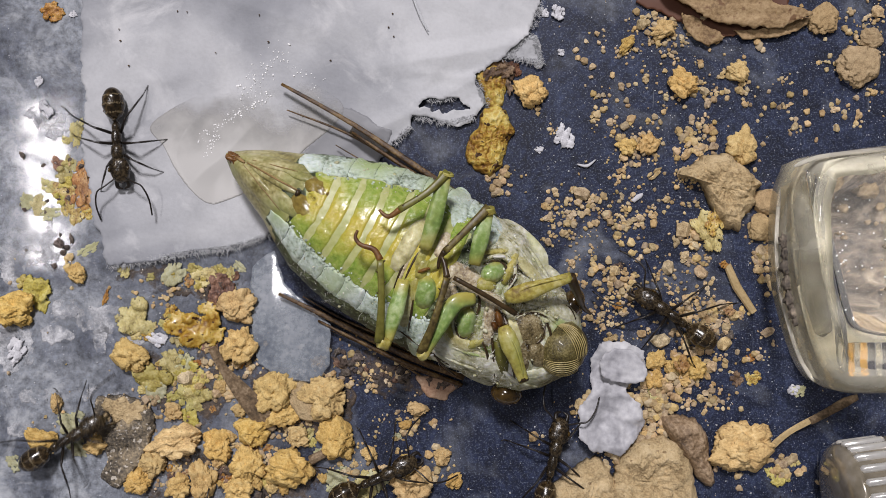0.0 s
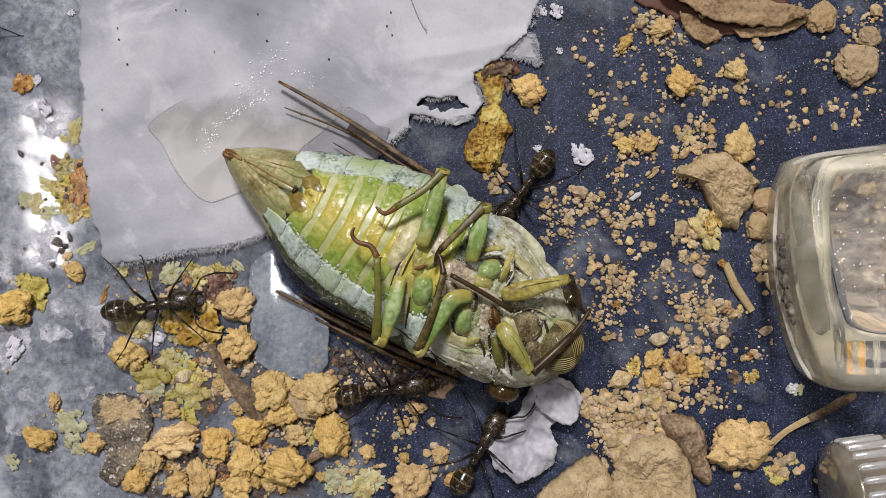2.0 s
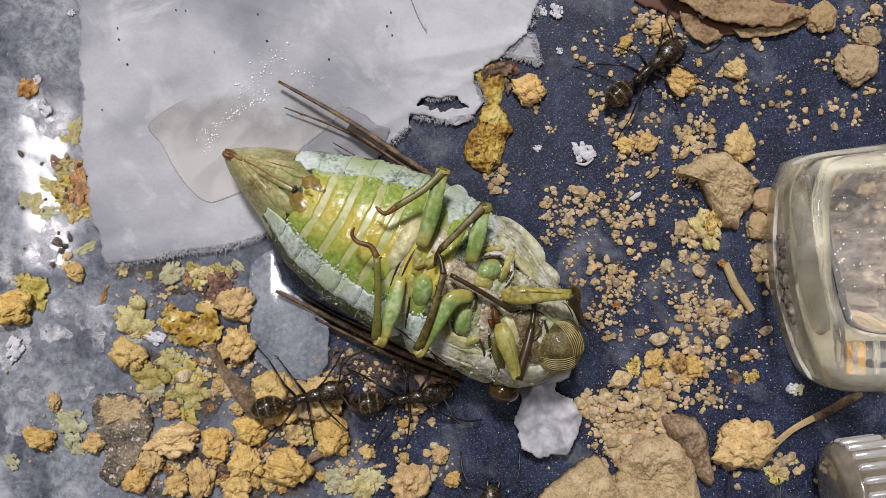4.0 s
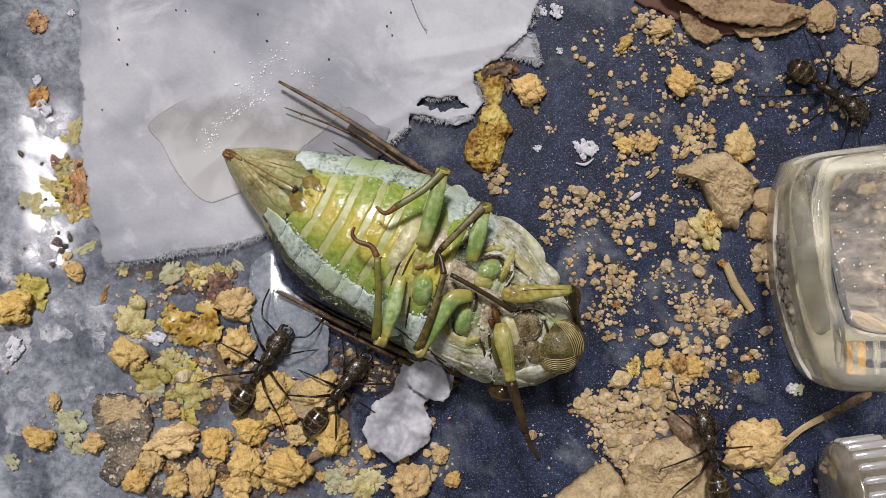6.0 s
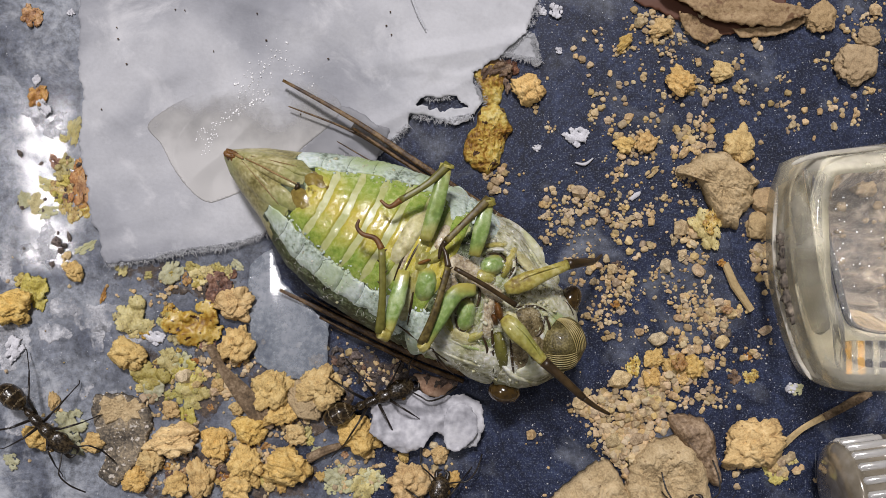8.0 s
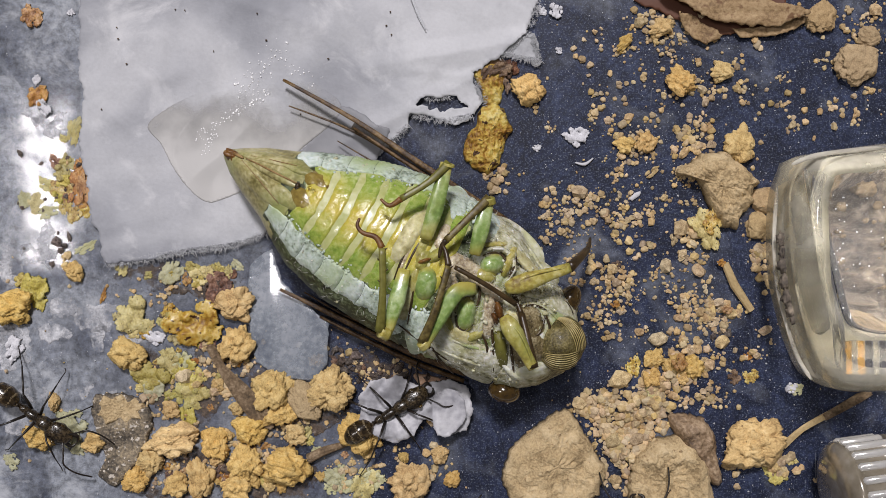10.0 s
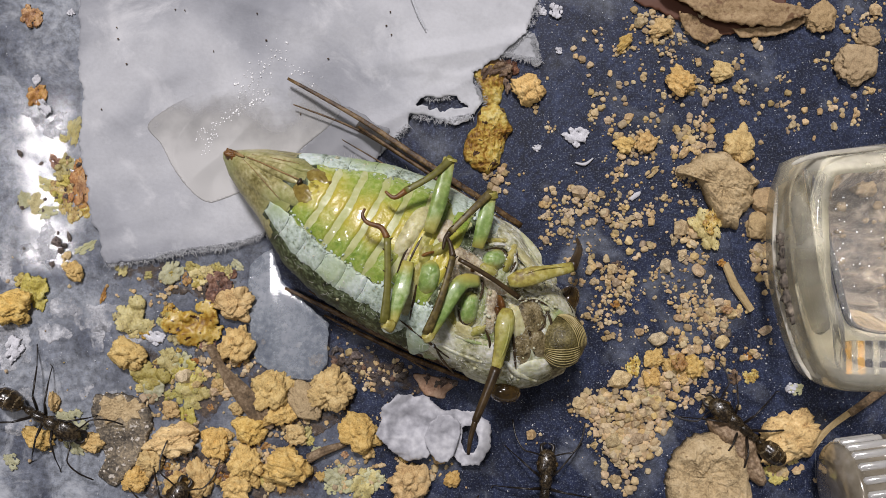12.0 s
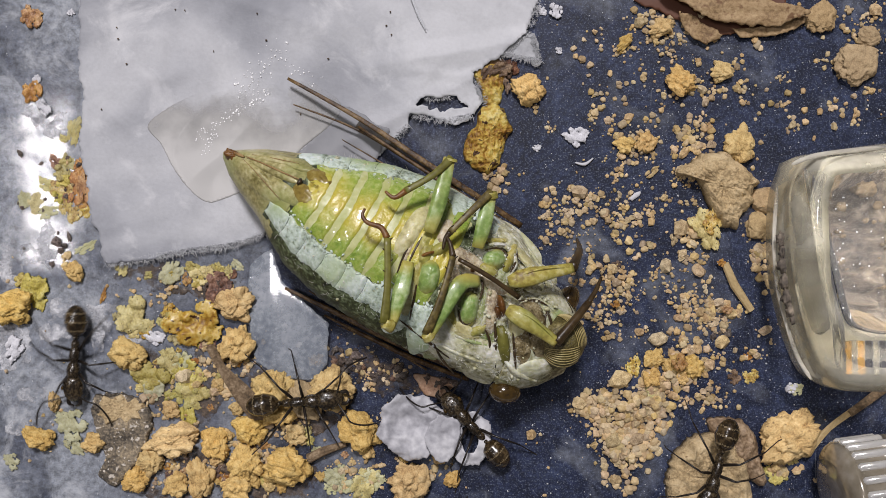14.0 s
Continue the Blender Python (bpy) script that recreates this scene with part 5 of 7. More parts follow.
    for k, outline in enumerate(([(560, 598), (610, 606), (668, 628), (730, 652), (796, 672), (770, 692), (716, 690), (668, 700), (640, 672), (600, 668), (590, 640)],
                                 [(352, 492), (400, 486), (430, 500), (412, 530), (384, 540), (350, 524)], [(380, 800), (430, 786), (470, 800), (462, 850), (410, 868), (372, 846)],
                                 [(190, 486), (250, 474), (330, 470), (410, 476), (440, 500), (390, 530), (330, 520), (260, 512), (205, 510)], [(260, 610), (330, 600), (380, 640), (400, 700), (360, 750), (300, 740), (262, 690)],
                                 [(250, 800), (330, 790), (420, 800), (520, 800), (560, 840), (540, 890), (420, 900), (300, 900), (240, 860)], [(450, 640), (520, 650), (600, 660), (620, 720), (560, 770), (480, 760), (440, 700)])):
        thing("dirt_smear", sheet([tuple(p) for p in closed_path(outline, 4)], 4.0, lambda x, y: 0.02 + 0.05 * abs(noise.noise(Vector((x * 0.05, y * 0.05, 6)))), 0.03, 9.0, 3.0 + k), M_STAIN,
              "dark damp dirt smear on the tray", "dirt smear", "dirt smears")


build_stains()


def build_powder():
    """White powder dried onto the tray in thin ragged patches."""
    for k, (x, y, rx, ry) in enumerate(((172, 560, 26, 18), (20, 616, 24, 30), (95, 585, 18, 14), (70, 205, 20, 14), (205, 700, 14, 10), (60, 700, 22, 9), (30, 760, 16, 10), (176, 585, 10, 24), (10, 596, 20, 16), (110, 545, 16, 12), (52, 452, 20, 10), (20, 470, 16, 26), (84, 430, 10, 30), (232, 600, 12, 9), (150, 690, 9, 12), (82, 208, 24, 12), (100, 226, 16, 9))):
        rim = [(x + rx * math.cos(a) * (1 + 0.4 * noise.noise(Vector((math.cos(a), math.sin(a), k)))), y + ry * math.sin(a) * (1 + 0.4 * noise.noise(Vector((math.cos(a), math.sin(a), k + 5))))) for a in (2 * math.pi * i / 18 for i in range(18))]
        rim = [(x + (px - x) * 1.5, y + (py - y) * 1.5) for px, py in rim]
        thing("powder_smear", sheet(rim, 3.0, lambda px, py: 0.01 + 0.06 * max(0.0, noise.noise(Vector((px * 0.09, py * 0.09, 2)))), 0.02, 9.0, 11.0 + k), M_POWDER, "thin smear of white powder on the tray", "powder smear", "powder smears")


build_powder()


# ---- glass bottle and ribbed cap ----


def pillow(bm, outline, levels, flip=False):
    """A rounded solid over a closed outline; levels of (height, inset) in metres, bottom to top."""
    pts = closed_path(outline)
    c = sum(pts, Vector((0, 0))) / len(pts)
    rings = []
    for z, inset in levels:
        rings.append([bm.verts.new((*(p - (p - c).normalized() * inset), z)) for p in pts])
    n = len(pts)
    for a, b in zip(rings, rings[1:]):
        for k in range(n):
            f = (a[k], a[(k + 1) % n], b[(k + 1) % n], b[k])
            bm.faces.new(f[::-1] if flip else f)
    bm.faces.new(rings[0] if flip else rings[0][::-1])
    bm.faces.new(rings[-1][::-1] if flip else rings[-1])


def reach(poly, c, a):
    """How far from c the outline lies in the direction a."""
    d, best = Vector((math.cos(a), math.sin(a))), 0.0
    for p, q in zip(poly, poly[1:] + poly[:1]):
        e = q - p
        k = d.x * e.y - d.y * e.x
        if abs(k) > 1e-12:
            w = p - c
            t, u = (w.x * e.y - w.y * e.x) / k, (w.x * d.y - w.y * d.x) / k
            if t > 0 and -1e-6 <= u <= 1 + 1e-6:
                best = max(best, t)
    return best


def build_bottle():
    o = spot(1480, 470, 7)
    at = Vector((o.x, o.y, 0))
    e = base("glass_bottle", "scuffed clear square glass bottle lying on the tray", "glass bottle", at)

    def flat(rows, z):
        return [(spot(x, y, z) - at).to_2d() for x, y in rows]

    # thick glass all round a hollow
    outline = closed_path(flat(((1392, 292), (1375, 340), (1369, 420), (1374, 500), (1390, 570), (1410, 630), (1432, 670), (1458, 684), (1500, 687)), 5) + flat(((1600, 690), (1840, 684), (1900, 620), (1900, 330), (1840, 250), (1700, 246), (1560, 254), (1490, 263), (1440, 270), (1410, 278)), 7))
    rim = ((1457, 328), (1450, 352), (1462, 410), (1480, 480), (1494, 540), (1508, 572), (1536, 588), (1600, 594), (1800, 590), (1860, 560), (1860, 330), (1800, 284), (1600, 279), (1510, 294), (1474, 308))
    hollow = closed_path(flat(rim, 11))
    c = flat(((1560, 440),), 9)[0]
    # (which outline, metres inward from it, height)
    rings = ((0, -0.0004, 0.0012), (0, 0.0, 0.0030), (0, 0.0002, 0.0085), (0, -0.0001, 0.0100), (0, -0.0006, 0.0112), (0, -0.0012, 0.0120), (0, -0.0019, 0.0123), (2, 0.0, 0.0118), (1, 0.0030, 0.0122), (1, 0.0020, 0.0121),
             (1, 0.0012, 0.0116), (1, 0.0006, 0.0107), (1, 0.0002, 0.0090), (1, 0.0, 0.0060), (1, 0.0002, 0.0020), (1, 0.0008, 0.0005), (1, 0.0016, 0.0))
    bm = bmesh.new()
    rows = []
    for which, inset, z in rings:
        row = []
        for k in range(160):
            a = 2 * math.pi * k / 160
            ri, ro = reach(hollow, c, a), reach(outline, c, a)
            r = (ri - inset, ro - inset, (ri + ro) / 2)[which]
            r = max(r, ri - 0.001) if which else min(r, ro - 0.001)
            row.append(bm.verts.new((c.x + r * math.cos(a), c.y + r * math.sin(a), z)))
        rows.append(row)
    for p, q in zip(rows, rows[1:] + rows[:1]):
        for k in range(160):
            bm.faces.new((p[k], p[(k + 1) % 160], q[(k + 1) % 160], q[k]))
    bmesh.ops.recalc_face_normals(bm, faces=bm.faces[:])
    wall = part("bottle_wall", bm, M_THICK, e, "thick clear glass wall and base")
    # added olive core that paints the refracted surroundings: a flat ring between the hollow and the outside
    bm = bmesh.new()
    rows = []
    for which, inset, z in ((0, -0.0006, 0.0008), (0, -0.0006, 0.0060), (0, -0.0012, 0.0072), (2, 0.0, 0.0076), (1, 0.0030, 0.0072), (1, 0.0018, 0.0056), (1, 0.0012, 0.0030), (1, 0.0016, 0.0008)):
        row = []
        for k in range(160):
            a = 2 * math.pi * k / 160
            ri, ro = reach(hollow, c, a), reach(outline, c, a)
            r = min(max((ri - inset, ro - inset, (ri + ro) / 2)[which], ri + 0.0004), ro - 0.0008)
            row.append(bm.verts.new((c.x + r * math.cos(a), c.y + r * math.sin(a), z)))
        rows.append(row)
    for p, q in zip(rows, rows[1:] + rows[:1]):
        for k in range(160):
            bm.faces.new((p[k], p[(k + 1) % 160], q[(k + 1) % 160], q[k]))
    bmesh.ops.recalc_face_normals(bm, faces=bm.faces[:])
    part("bottle_heart", bm, M_REFRACTED, e, "olive core added for the surroundings refracted in the thick glass")
    bm = bmesh.new()
    for k, (x, y, r) in enumerate(((1383, 424, 7), (1386, 446, 7), (1385, 470, 8), (1389, 498, 8), (1394, 526, 9), (1400, 550, 7), (1404, 566, 5),
                                     (1452, 284, 5), (1470, 281, 7), (1488, 277, 6), (1506, 275, 8), (1526, 272, 7), (1546, 270, 8), (1566, 268, 8), (1500, 283, 6), (1540, 279, 6))):
        wide, tall = (1.0, 1.6) if y > 300 else (1.8, 0.8)
        ball(bm, spot(x, y, 7.6) - at, (r * U * wide, r * U * tall, r * U * 0.8), None, 3, 0.7, k * 3.0)
    part("soil_smear", bm, M_SOIL, e, "brown soil seen through the glass")["kind"] = "stuff"
    bm = bmesh.new()
    pillow(bm, flat(rim, 11), ((0.0098, 0.0004), (0.0101, 0.0), (0.0104, 0.0), (0.0107, 0.0006)))
    pane = part("bottle_pane", bm, M_GLASS, e, "clear scuffed glass over the hollow")
    wall.visible_shadow = pane.visible_shadow = False
    # The M_EDGE tubes are added; their pale tint paints the rim highlight.
    for rows, r, m in ((((1424, 298), (1434, 350), (1450, 420), (1466, 500), (1478, 590), (1484, 650)), 0.30, M_GLASS), (((1440, 310), (1444, 360), (1458, 430), (1474, 510), (1488, 580), (1494, 640)), 0.22, M_DARKGLASS),
                       (((1376, 330), (1370, 420), (1375, 500), (1391, 570), (1411, 630), (1436, 672)), 0.22, M_EDGE), (((1400, 292), (1440, 276), (1500, 267), (1568, 260)), 0.22, M_EDGE)):
        bm = bmesh.new()
        path = smooth_path([spot(x, y, 6.4 if m is M_EDGE and x < 1440 and y > 300 else 11.7) - at for x, y in rows], 6)
        tube(bm, path, [r * MM * min(1.0, 0.3 + 0.4 * i, 0.3 + 0.4 * (len(path) - 1 - i)) for i in range(len(path))], 12, 0.5)
        part("glass_fold", bm, m, e, "moulded fold in the glass, edge highlights put into the tint")
    # Amber, dark and pale tints paint the reflections in the ribs.
    for x, m, w in ((1501, M_AMBERREFLEX, 0.36), (1511, M_EDGE, 0.36), (1523, M_AMBERREFLEX, 0.42), (1537, M_DARKGLASS, 0.46), (1550, M_EDGE, 0.36), (1562, M_DARKGLASS, 0.4), (1575, M_EDGE, 0.36), (1590, M_DARKGLASS, 0.46)):
        bm = bmesh.new()
        pts = [spot(x + dx, y, 11.9) - at for dx, y in ((0, 603), (0, 605), (1, 640), (2, 661), (2, 663))]
        tube(bm, pts, [w * MM * 0.7, w * MM, w * MM * 0.92, w * MM, w * MM * 0.7], 12, 0.4)
        part("glass_rib", bm, m, e, "moulded upright glass rib, its reflections put into the tint")
    # soil lying inside the hollow
    bed = [(1440, 320), (1448, 400), (1470, 480), (1486, 545), (1504, 590), (1560, 606), (1660, 606), (1660, 270), (1540, 280), (1470, 296)]
    bm = sheet(bed, 4.0, lambda x, y: 3.2 + 1.6 * noise.noise(Vector((x * 0.014, y * 0.014, 4))) + 0.6 * noise.noise(Vector((x * 0.05, y * 0.05, 4))) + 0.3 * noise.noise(Vector((x * 0.16, y * 0.16, 4))), 0.2, 4.0, 2.0)
    for v in bm.verts:
        v.co -= at
    part("soil_bed", bm, M_SOIL, e, "grey-brown damp soil inside the bottle")
    bm = bmesh.new()
    rnd = random.Random(3)
    for _ in range(70):
        x, y = rnd.uniform(1476, 1600), rnd.uniform(310, 575)
        r = rnd.choice((0.12, 0.2, 0.25, 0.4)) * MM
        ball(bm, spot(x, y, 4.2) - at, (r, r, r * 0.6), None, 1, 0.5, x)
    for x, y, r in ((1505, 355, 0.9), (1562, 357, 0.8), (1562, 545, 1.5), (1540, 528, 0.9)):
        ball(bm, spot(x, y, 4.8) - at, (r * MM, r * MM * 0.8, r * MM * 0.6), None, 3, 0.5, x)
    part("soil_lining", bm, M_CLAYBIT, e, "tan soil crumbs inside the bottle")["kind"] = "stuff"
    bm = bmesh.new()
    for _ in range(36):
        x, y = rnd.choice((rnd.gauss(1486, 8), rnd.uniform(1480, 1568))), rnd.uniform(340, 560)
        r = rnd.uniform(0.05, 0.13) * MM
        p = spot(x, y, 10.8) - at
        ball(bm, (p.x, p.y, 0.01072), (r, r, r * 0.6), None, 1)
    part("bottle_drops", bm, M_GLINTDROP, e, "tiny droplets on the glass, coloured white for glints")["kind"] = "stuff"


build_bottle()


def build_cap():
    """A knurled screw cap lying on its side: a smooth shoulder, then ribs round the skirt."""
    R = 0.0058
    rib = bmesh.new()
    tube(rib, [Vector((x * MM, 0, 0)) for x in (0.0, 0.3, 4.2, 4.5)], [0.3 * MM, 0.5 * MM, 0.5 * MM, 0.3 * MM], 14, 0.8)
    rib_mesh = mesh_of(rib, "rib", M_RIBS)
    for x, y, turn in ((1520, 894, 8), (1690, 886, 100)):
        p = spot(x, y, 9)
        e = base("ribbed_cap", "shiny clear ribbed plastic screw cap lying on the tray", "cap", Vector((p.x, p.y, 0)), "ribbed caps")
        e.rotation_euler = (0, 0, radians(turn))
        bm = bmesh.new()
        rows = ((-1.4, 0.0), (-1.35, 0.66), (-1.1, 0.82), (-0.7, 0.92), (-0.3, 0.97), (0.2, 0.99), (0.3, 0.94), (4.9, 0.94), (5.0, 1.0), (5.6, 1.0), (5.7, 0.9))
        tube(bm, [Vector((a * MM, 0, R)) for a, _ in rows], [max(0.01, b) * R for _, b in rows], 64)
        part("cap_body", bm, M_CAP, e, "smooth shoulder of the cap")
        for k in range(24):
            a = 2 * math.pi * k / 24
            ob = new("rib", rib_mesh)
            ob.parent = e
            ob.location = (0.1 * MM, math.cos(a) * R * 0.95, R + math.sin(a) * R * 0.95)
            ob.rotation_euler = (a, 0, 0)


build_cap()

# ---- the cicada, on its back ----
CIC = spot(700, 470, 0)
AX = Vector((0.880, -0.476, 0))
PROFILE = ((0, 2, 7, 5.2, 3.8), (25, 4, 26, 6.4, 2.6), (60, 4, 46, 7.6, 1.8), (110, 6, 68, 8.6, 1.2), (150, 10, 92, 9.4, 0.9), (190, 14, 112, 10.0, 0.6),
           (270, 12, 137, 10.9, 0.3), (360, 8, 147, 11.3, 0.2), (450, 9, 147, 11.4, 0.2), (530, 14, 137, 11.0, 0.4), (560, 21, 125, 10.7, 0.6), (590, 27, 113, 10.4, 0.8),
           (640, 31, 100, 9.6, 1.4), (680, 27, 75, 8.4, 2.2), (712, 27, 32, 6.8, 3.4))


def body_at(u):
    us = [p[0] for p in PROFILE]
    return [float(np.interp(u, us, [p[k] for p in PROFILE])) for k in (1, 2, 3, 4)]


def plan(u, v):
    return 398 + u * 0.880 - v * 0.476, 268 + u * 0.476 + v * 0.880


def on_body(u, v, z):
    return spot(*plan(u, v), z) - CIC


def belly(u, v, lift=0.0):
    """Place on the upturned underside of the body, lifted by mm."""
    vc, hw, zt, zb = body_at(u)
    mid = zb + (zt - zb) * 0.42
    k = max(0.0, 1 - ((v - vc) / hw) ** 2)
    return on_body(u, v, mid + (zt - mid) * k ** 0.5 + lift)


def over(x, y, z):
    return spot(x, y, z) - CIC


def loft(us, grow=0.0, ripple=None, seg=44):
    bm = bmesh.new()
    rings = []
    for u in us:
        vc, hw, zt, zb = body_at(u)
        mid = zb + (zt - zb) * 0.42
        ring = []
        for k in range(seg):
            a = 2 * math.pi * k / seg
            c, s = math.cos(a), math.sin(a)
            z = mid + (zt - mid) * s if s > 0 else mid + (mid - zb) * s
            g = grow + (ripple(u, a) if ripple else 0.0)
            ring.append(bm.verts.new(on_body(u, vc + hw * c * (1 + g / 9), z + g * s)))
        rings.append(ring)
    for a, b in zip(rings, rings[1:]):
        for k in range(seg):
            bm.faces.new((a[k], b[k], b[(k + 1) % seg], a[(k + 1) % seg]))
    bm.faces.new(rings[0])
    bm.faces.new(rings[-1][::-1])
    return bm


def patch(u0, u1, low, high, lift, nu=8, nv=22, edge=0.35, bow=0.0, wave=0.0):
    """A domed plate over the belly; its sides low(u), high(u) follow the body, and bow curves it."""
    bm = bmesh.new()
    grid = []
    for i in range(nu + 1):
        row = []
        for j in range(nv + 1):
            s, t = i / nu, j / nv
            k = min(1, 5 * s, 5 * (1 - s), 8 * t, 8 * (1 - t))
            u = u0 + (u1 - u0) * s - bow * (2 * t - 1) ** 2 + wave * (noise.noise(Vector((t * 5, u0 * 0.3 + s * 2, 3))) + 0.5 * noise.noise(Vector((t * 14, u0 * 0.3 + s * 2, 5))))
            v = low(u) + (high(u) - low(u)) * t
            row.append(bm.verts.new(belly(u, v, -edge + (lift + edge) * math.sin(k * math.pi / 2) + 0.06 * noise.noise(Vector((u * 0.08, v * 0.08, 1))) + 0.03 * noise.noise(Vector((u * 0.25, v * 0.25, 1))))))
        grid.append(row)
    for i in range(nu):
        for j in range(nv):
            bm.faces.new((grid[i][j], grid[i + 1][j], grid[i + 1][j + 1], grid[i][j + 1]))
    bm.normal_update()
    if sum(f.normal.z for f in bm.faces) < 0:
        bmesh.ops.reverse_faces(bm, faces=bm.faces[:])
    return bm


def inner_edge(u, side):
    """Where the belly plates end, at either side of the middle line."""
    return body_at(u)[0] + side * float(np.interp(u, (140, 250, 330, 460), (40, 70, 84, 84) if side > 0 else (54, 100, 116, 118))) + 4 + 5 * noise.noise(Vector((u * 0.06, side * 3.0, 1)))


def outer_edge(u, side):
    vc, hw = body_at(u)[:2]
    return vc + side * hw * ((0.985 if side < 0 else 0.86) + 0.035 * noise.noise(Vector((u * 0.05, side, 4))) + 0.02 * noise.noise(Vector((u * 0.2, side, 4))))


def rod(parent, name, mat, pts, radii, label="", flat=0.8, seg=12, ridge=0.0):
    bm = bmesh.new()
    path = smooth_path([over(*p) for p in pts])
    tube(bm, path, [r * U * (1 + 0.10 * noise.noise(Vector((i * 0.45, pts[0][0], 1)))) for i, r in enumerate(lerp_list(radii, len(path)))], seg, flat, ridge)
    return part(name, bm, mat, parent, label)


def plate(parent, name, mat, x, y, a, b, turn, lift=0.35, label="", square=2.0, rings=9, seg=40):
    """A domed plate lying on the belly: half-axes a, b in plan units, turned by degrees."""
    bm = bmesh.new()
    rows = []
    ca, sa = math.cos(radians(turn)), math.sin(radians(turn))
    for i in range(rings + 1):
        s = (i / rings) if i else 0.0
        row = []
        for k in range(seg if i else 1):
            t = 2 * math.pi * k / seg
            c, d = math.cos(t), math.sin(t)
            m = (abs(c) ** square + abs(d) ** square) ** (-1 / square)
            wob = 1 + 0.07 * noise.noise(Vector((c * 1.6 + x, d * 1.6 + y, 3)))
            px, py = c * m * a * s * wob, d * m * b * s * wob
            gx, gy = x + px * ca + py * sa, y - (px * sa - py * ca)
            u = (gx - 398) * 0.88 + (gy - 268) * 0.476
            v = -(gx - 398) * 0.476 + (gy - 268) * 0.88
            h = lift * math.cos(s * math.pi / 2) ** 0.55 - 0.30 * s ** 6 + 0.10 * noise.noise(Vector((gx * 0.05, gy * 0.05, 7))) + 0.07 * noise.noise(Vector((gx * 0.15, gy * 0.15, 7))) + 0.04 * noise.noise(Vector((gx * 0.4, gy * 0.4, 7)))
            row.append(bm.verts.new(belly(u, v, h)))
        rows.append(row)
    for k in range(seg):
        j = (k + 1) % seg
        bm.faces.new((rows[0][0], rows[1][k], rows[1][j]))
        for i in range(1, rings):
            bm.faces.new((rows[i][k], rows[i + 1][k], rows[i + 1][j], rows[i][j]))
    bm.normal_update()
    if sum(f.normal.z for f in bm.faces) < 0:
        bmesh.ops.reverse_faces(bm, faces=bm.faces[:])
    return part(name, bm, mat, parent, label)


def build_cicada():
    c = base("cicada", "green cicada lying on its back on the tray", "cicada", CIC)
    part("abdomen", loft(np.linspace(112, 470, 120), -0.10, lambda u, a: 0.10 * noise.noise(Vector((u * 0.12, a * 6, 2))) - 0.12 * max(0.0, 1 - abs(((u - 150) % 44) - 22) / 4)),
         M_RIM, c, "dark mottled abdomen rim")
    part("tail", loft(np.linspace(0, 146, 60), -0.10, lambda u, a: 0.10 * math.sin(a * 7 + 0.5) * min(1, u / 60) + 0.06 * noise.noise(Vector((u * 0.1, a * 5, 2)))), M_TAIL, c, "olive pointed tail tip with brown streaks")
    bm = bmesh.new()
    ball(bm, on_body(16, 2, 5.4), (0.0011, 0.0006, 0.0008), pose(0, 0, 0, 0, 0, -28), 4, 0.35, 4)
    part("tail_tip", bm, M_TARSUS, c, "rough brown tail point")
    part("belly_skin", patch(138, 454, lambda u: inner_edge(u, -1) - 6, lambda u: inner_edge(u, 1) + 6, 0.10, 70, 30, 0.2), M_BELLY, c, "pale yellowish belly skin")
    for i in range(7):
        u0 = 156 + i * 42.5
        part("sternite", patch(u0 + 1, u0 + 35, lambda u: inner_edge(u, -1), lambda u: inner_edge(u, 1), 0.22, 14, 40, 0.0, 6, 3.0), M_STERNITE, c, "glossy yellow-green belly plate")
    for i in range(8):
        u0 = 114 + i * 43.5
        for side in (-1, 1):
            lo, hi = (lambda u: outer_edge(u, -1), lambda u: inner_edge(u, -1) - 1) if side < 0 else (lambda u: inner_edge(u, 1) + 1, lambda u: outer_edge(u, 1))
            part("side_plate", patch(u0, u0 + 43.0, lo, hi, 0.16, 16, 16, 0.10, 3 * side), M_FLANK, c, "pale bluish powdery side plate")
    part("thorax", loft(np.linspace(440, 632, 90), -0.35, lambda u, a: 0.40 * noise.noise(Vector((u * 0.03, a * 2, 5))) + 0.22 * noise.noise(Vector((u * 0.10, a * 6, 5))) + 0.10 * noise.noise(Vector((u * 0.3, a * 18, 5))) - 1.6 * max(0.0, 0.12 - abs(noise.noise(Vector((u * 0.022, a * 2.2, 9)))))), M_BASE, c, "seamed waxy greyish thorax")
    part("head", loft(np.linspace(612, 712, 40), 0.05, lambda u, a: 0.18 * noise.noise(Vector((u * 0.05, a * 3, 8))) + 0.10 * noise.noise(Vector((u * 0.2, a * 12, 8)))), M_BASE, c, "greyish waxy head")
    # sheath halves and dark valve
    for x, y, a, b, t, m in ((446, 322, 76, 17, -48, M_TAIL), (478, 284, 78, 13, -13, M_TAIL), (478, 312, 56, 9, -30, M_TAIL), (494, 352, 48, 16, -38, M_TAIL), (520, 302, 44, 11, -24, M_TAIL), (528, 360, 28, 20, -50, M_AMBERSKIN), (556, 326, 30, 18, -30, M_AMBERSKIN)):
        plate(c, "tail_plate", m, x, y, a, b, t, 0.30 if m is M_AMBERSKIN else 0.20)
    for pts, r in (([(430, 282), (462, 300), (494, 318), (522, 332)], 1.7), ([(424, 286), (448, 316), (472, 346), (488, 366)], 0.8), ([(440, 278), (480, 288), (520, 298)], 0.8), ([(410, 272), (426, 282)], 3)):
        path = [belly((x - 398) * 0.88 + (y - 268) * 0.476, -(x - 398) * 0.476 + (y - 268) * 0.88, 0.22) for x, y in pts]
        path = smooth_path(path, 5)
        bm = bmesh.new()
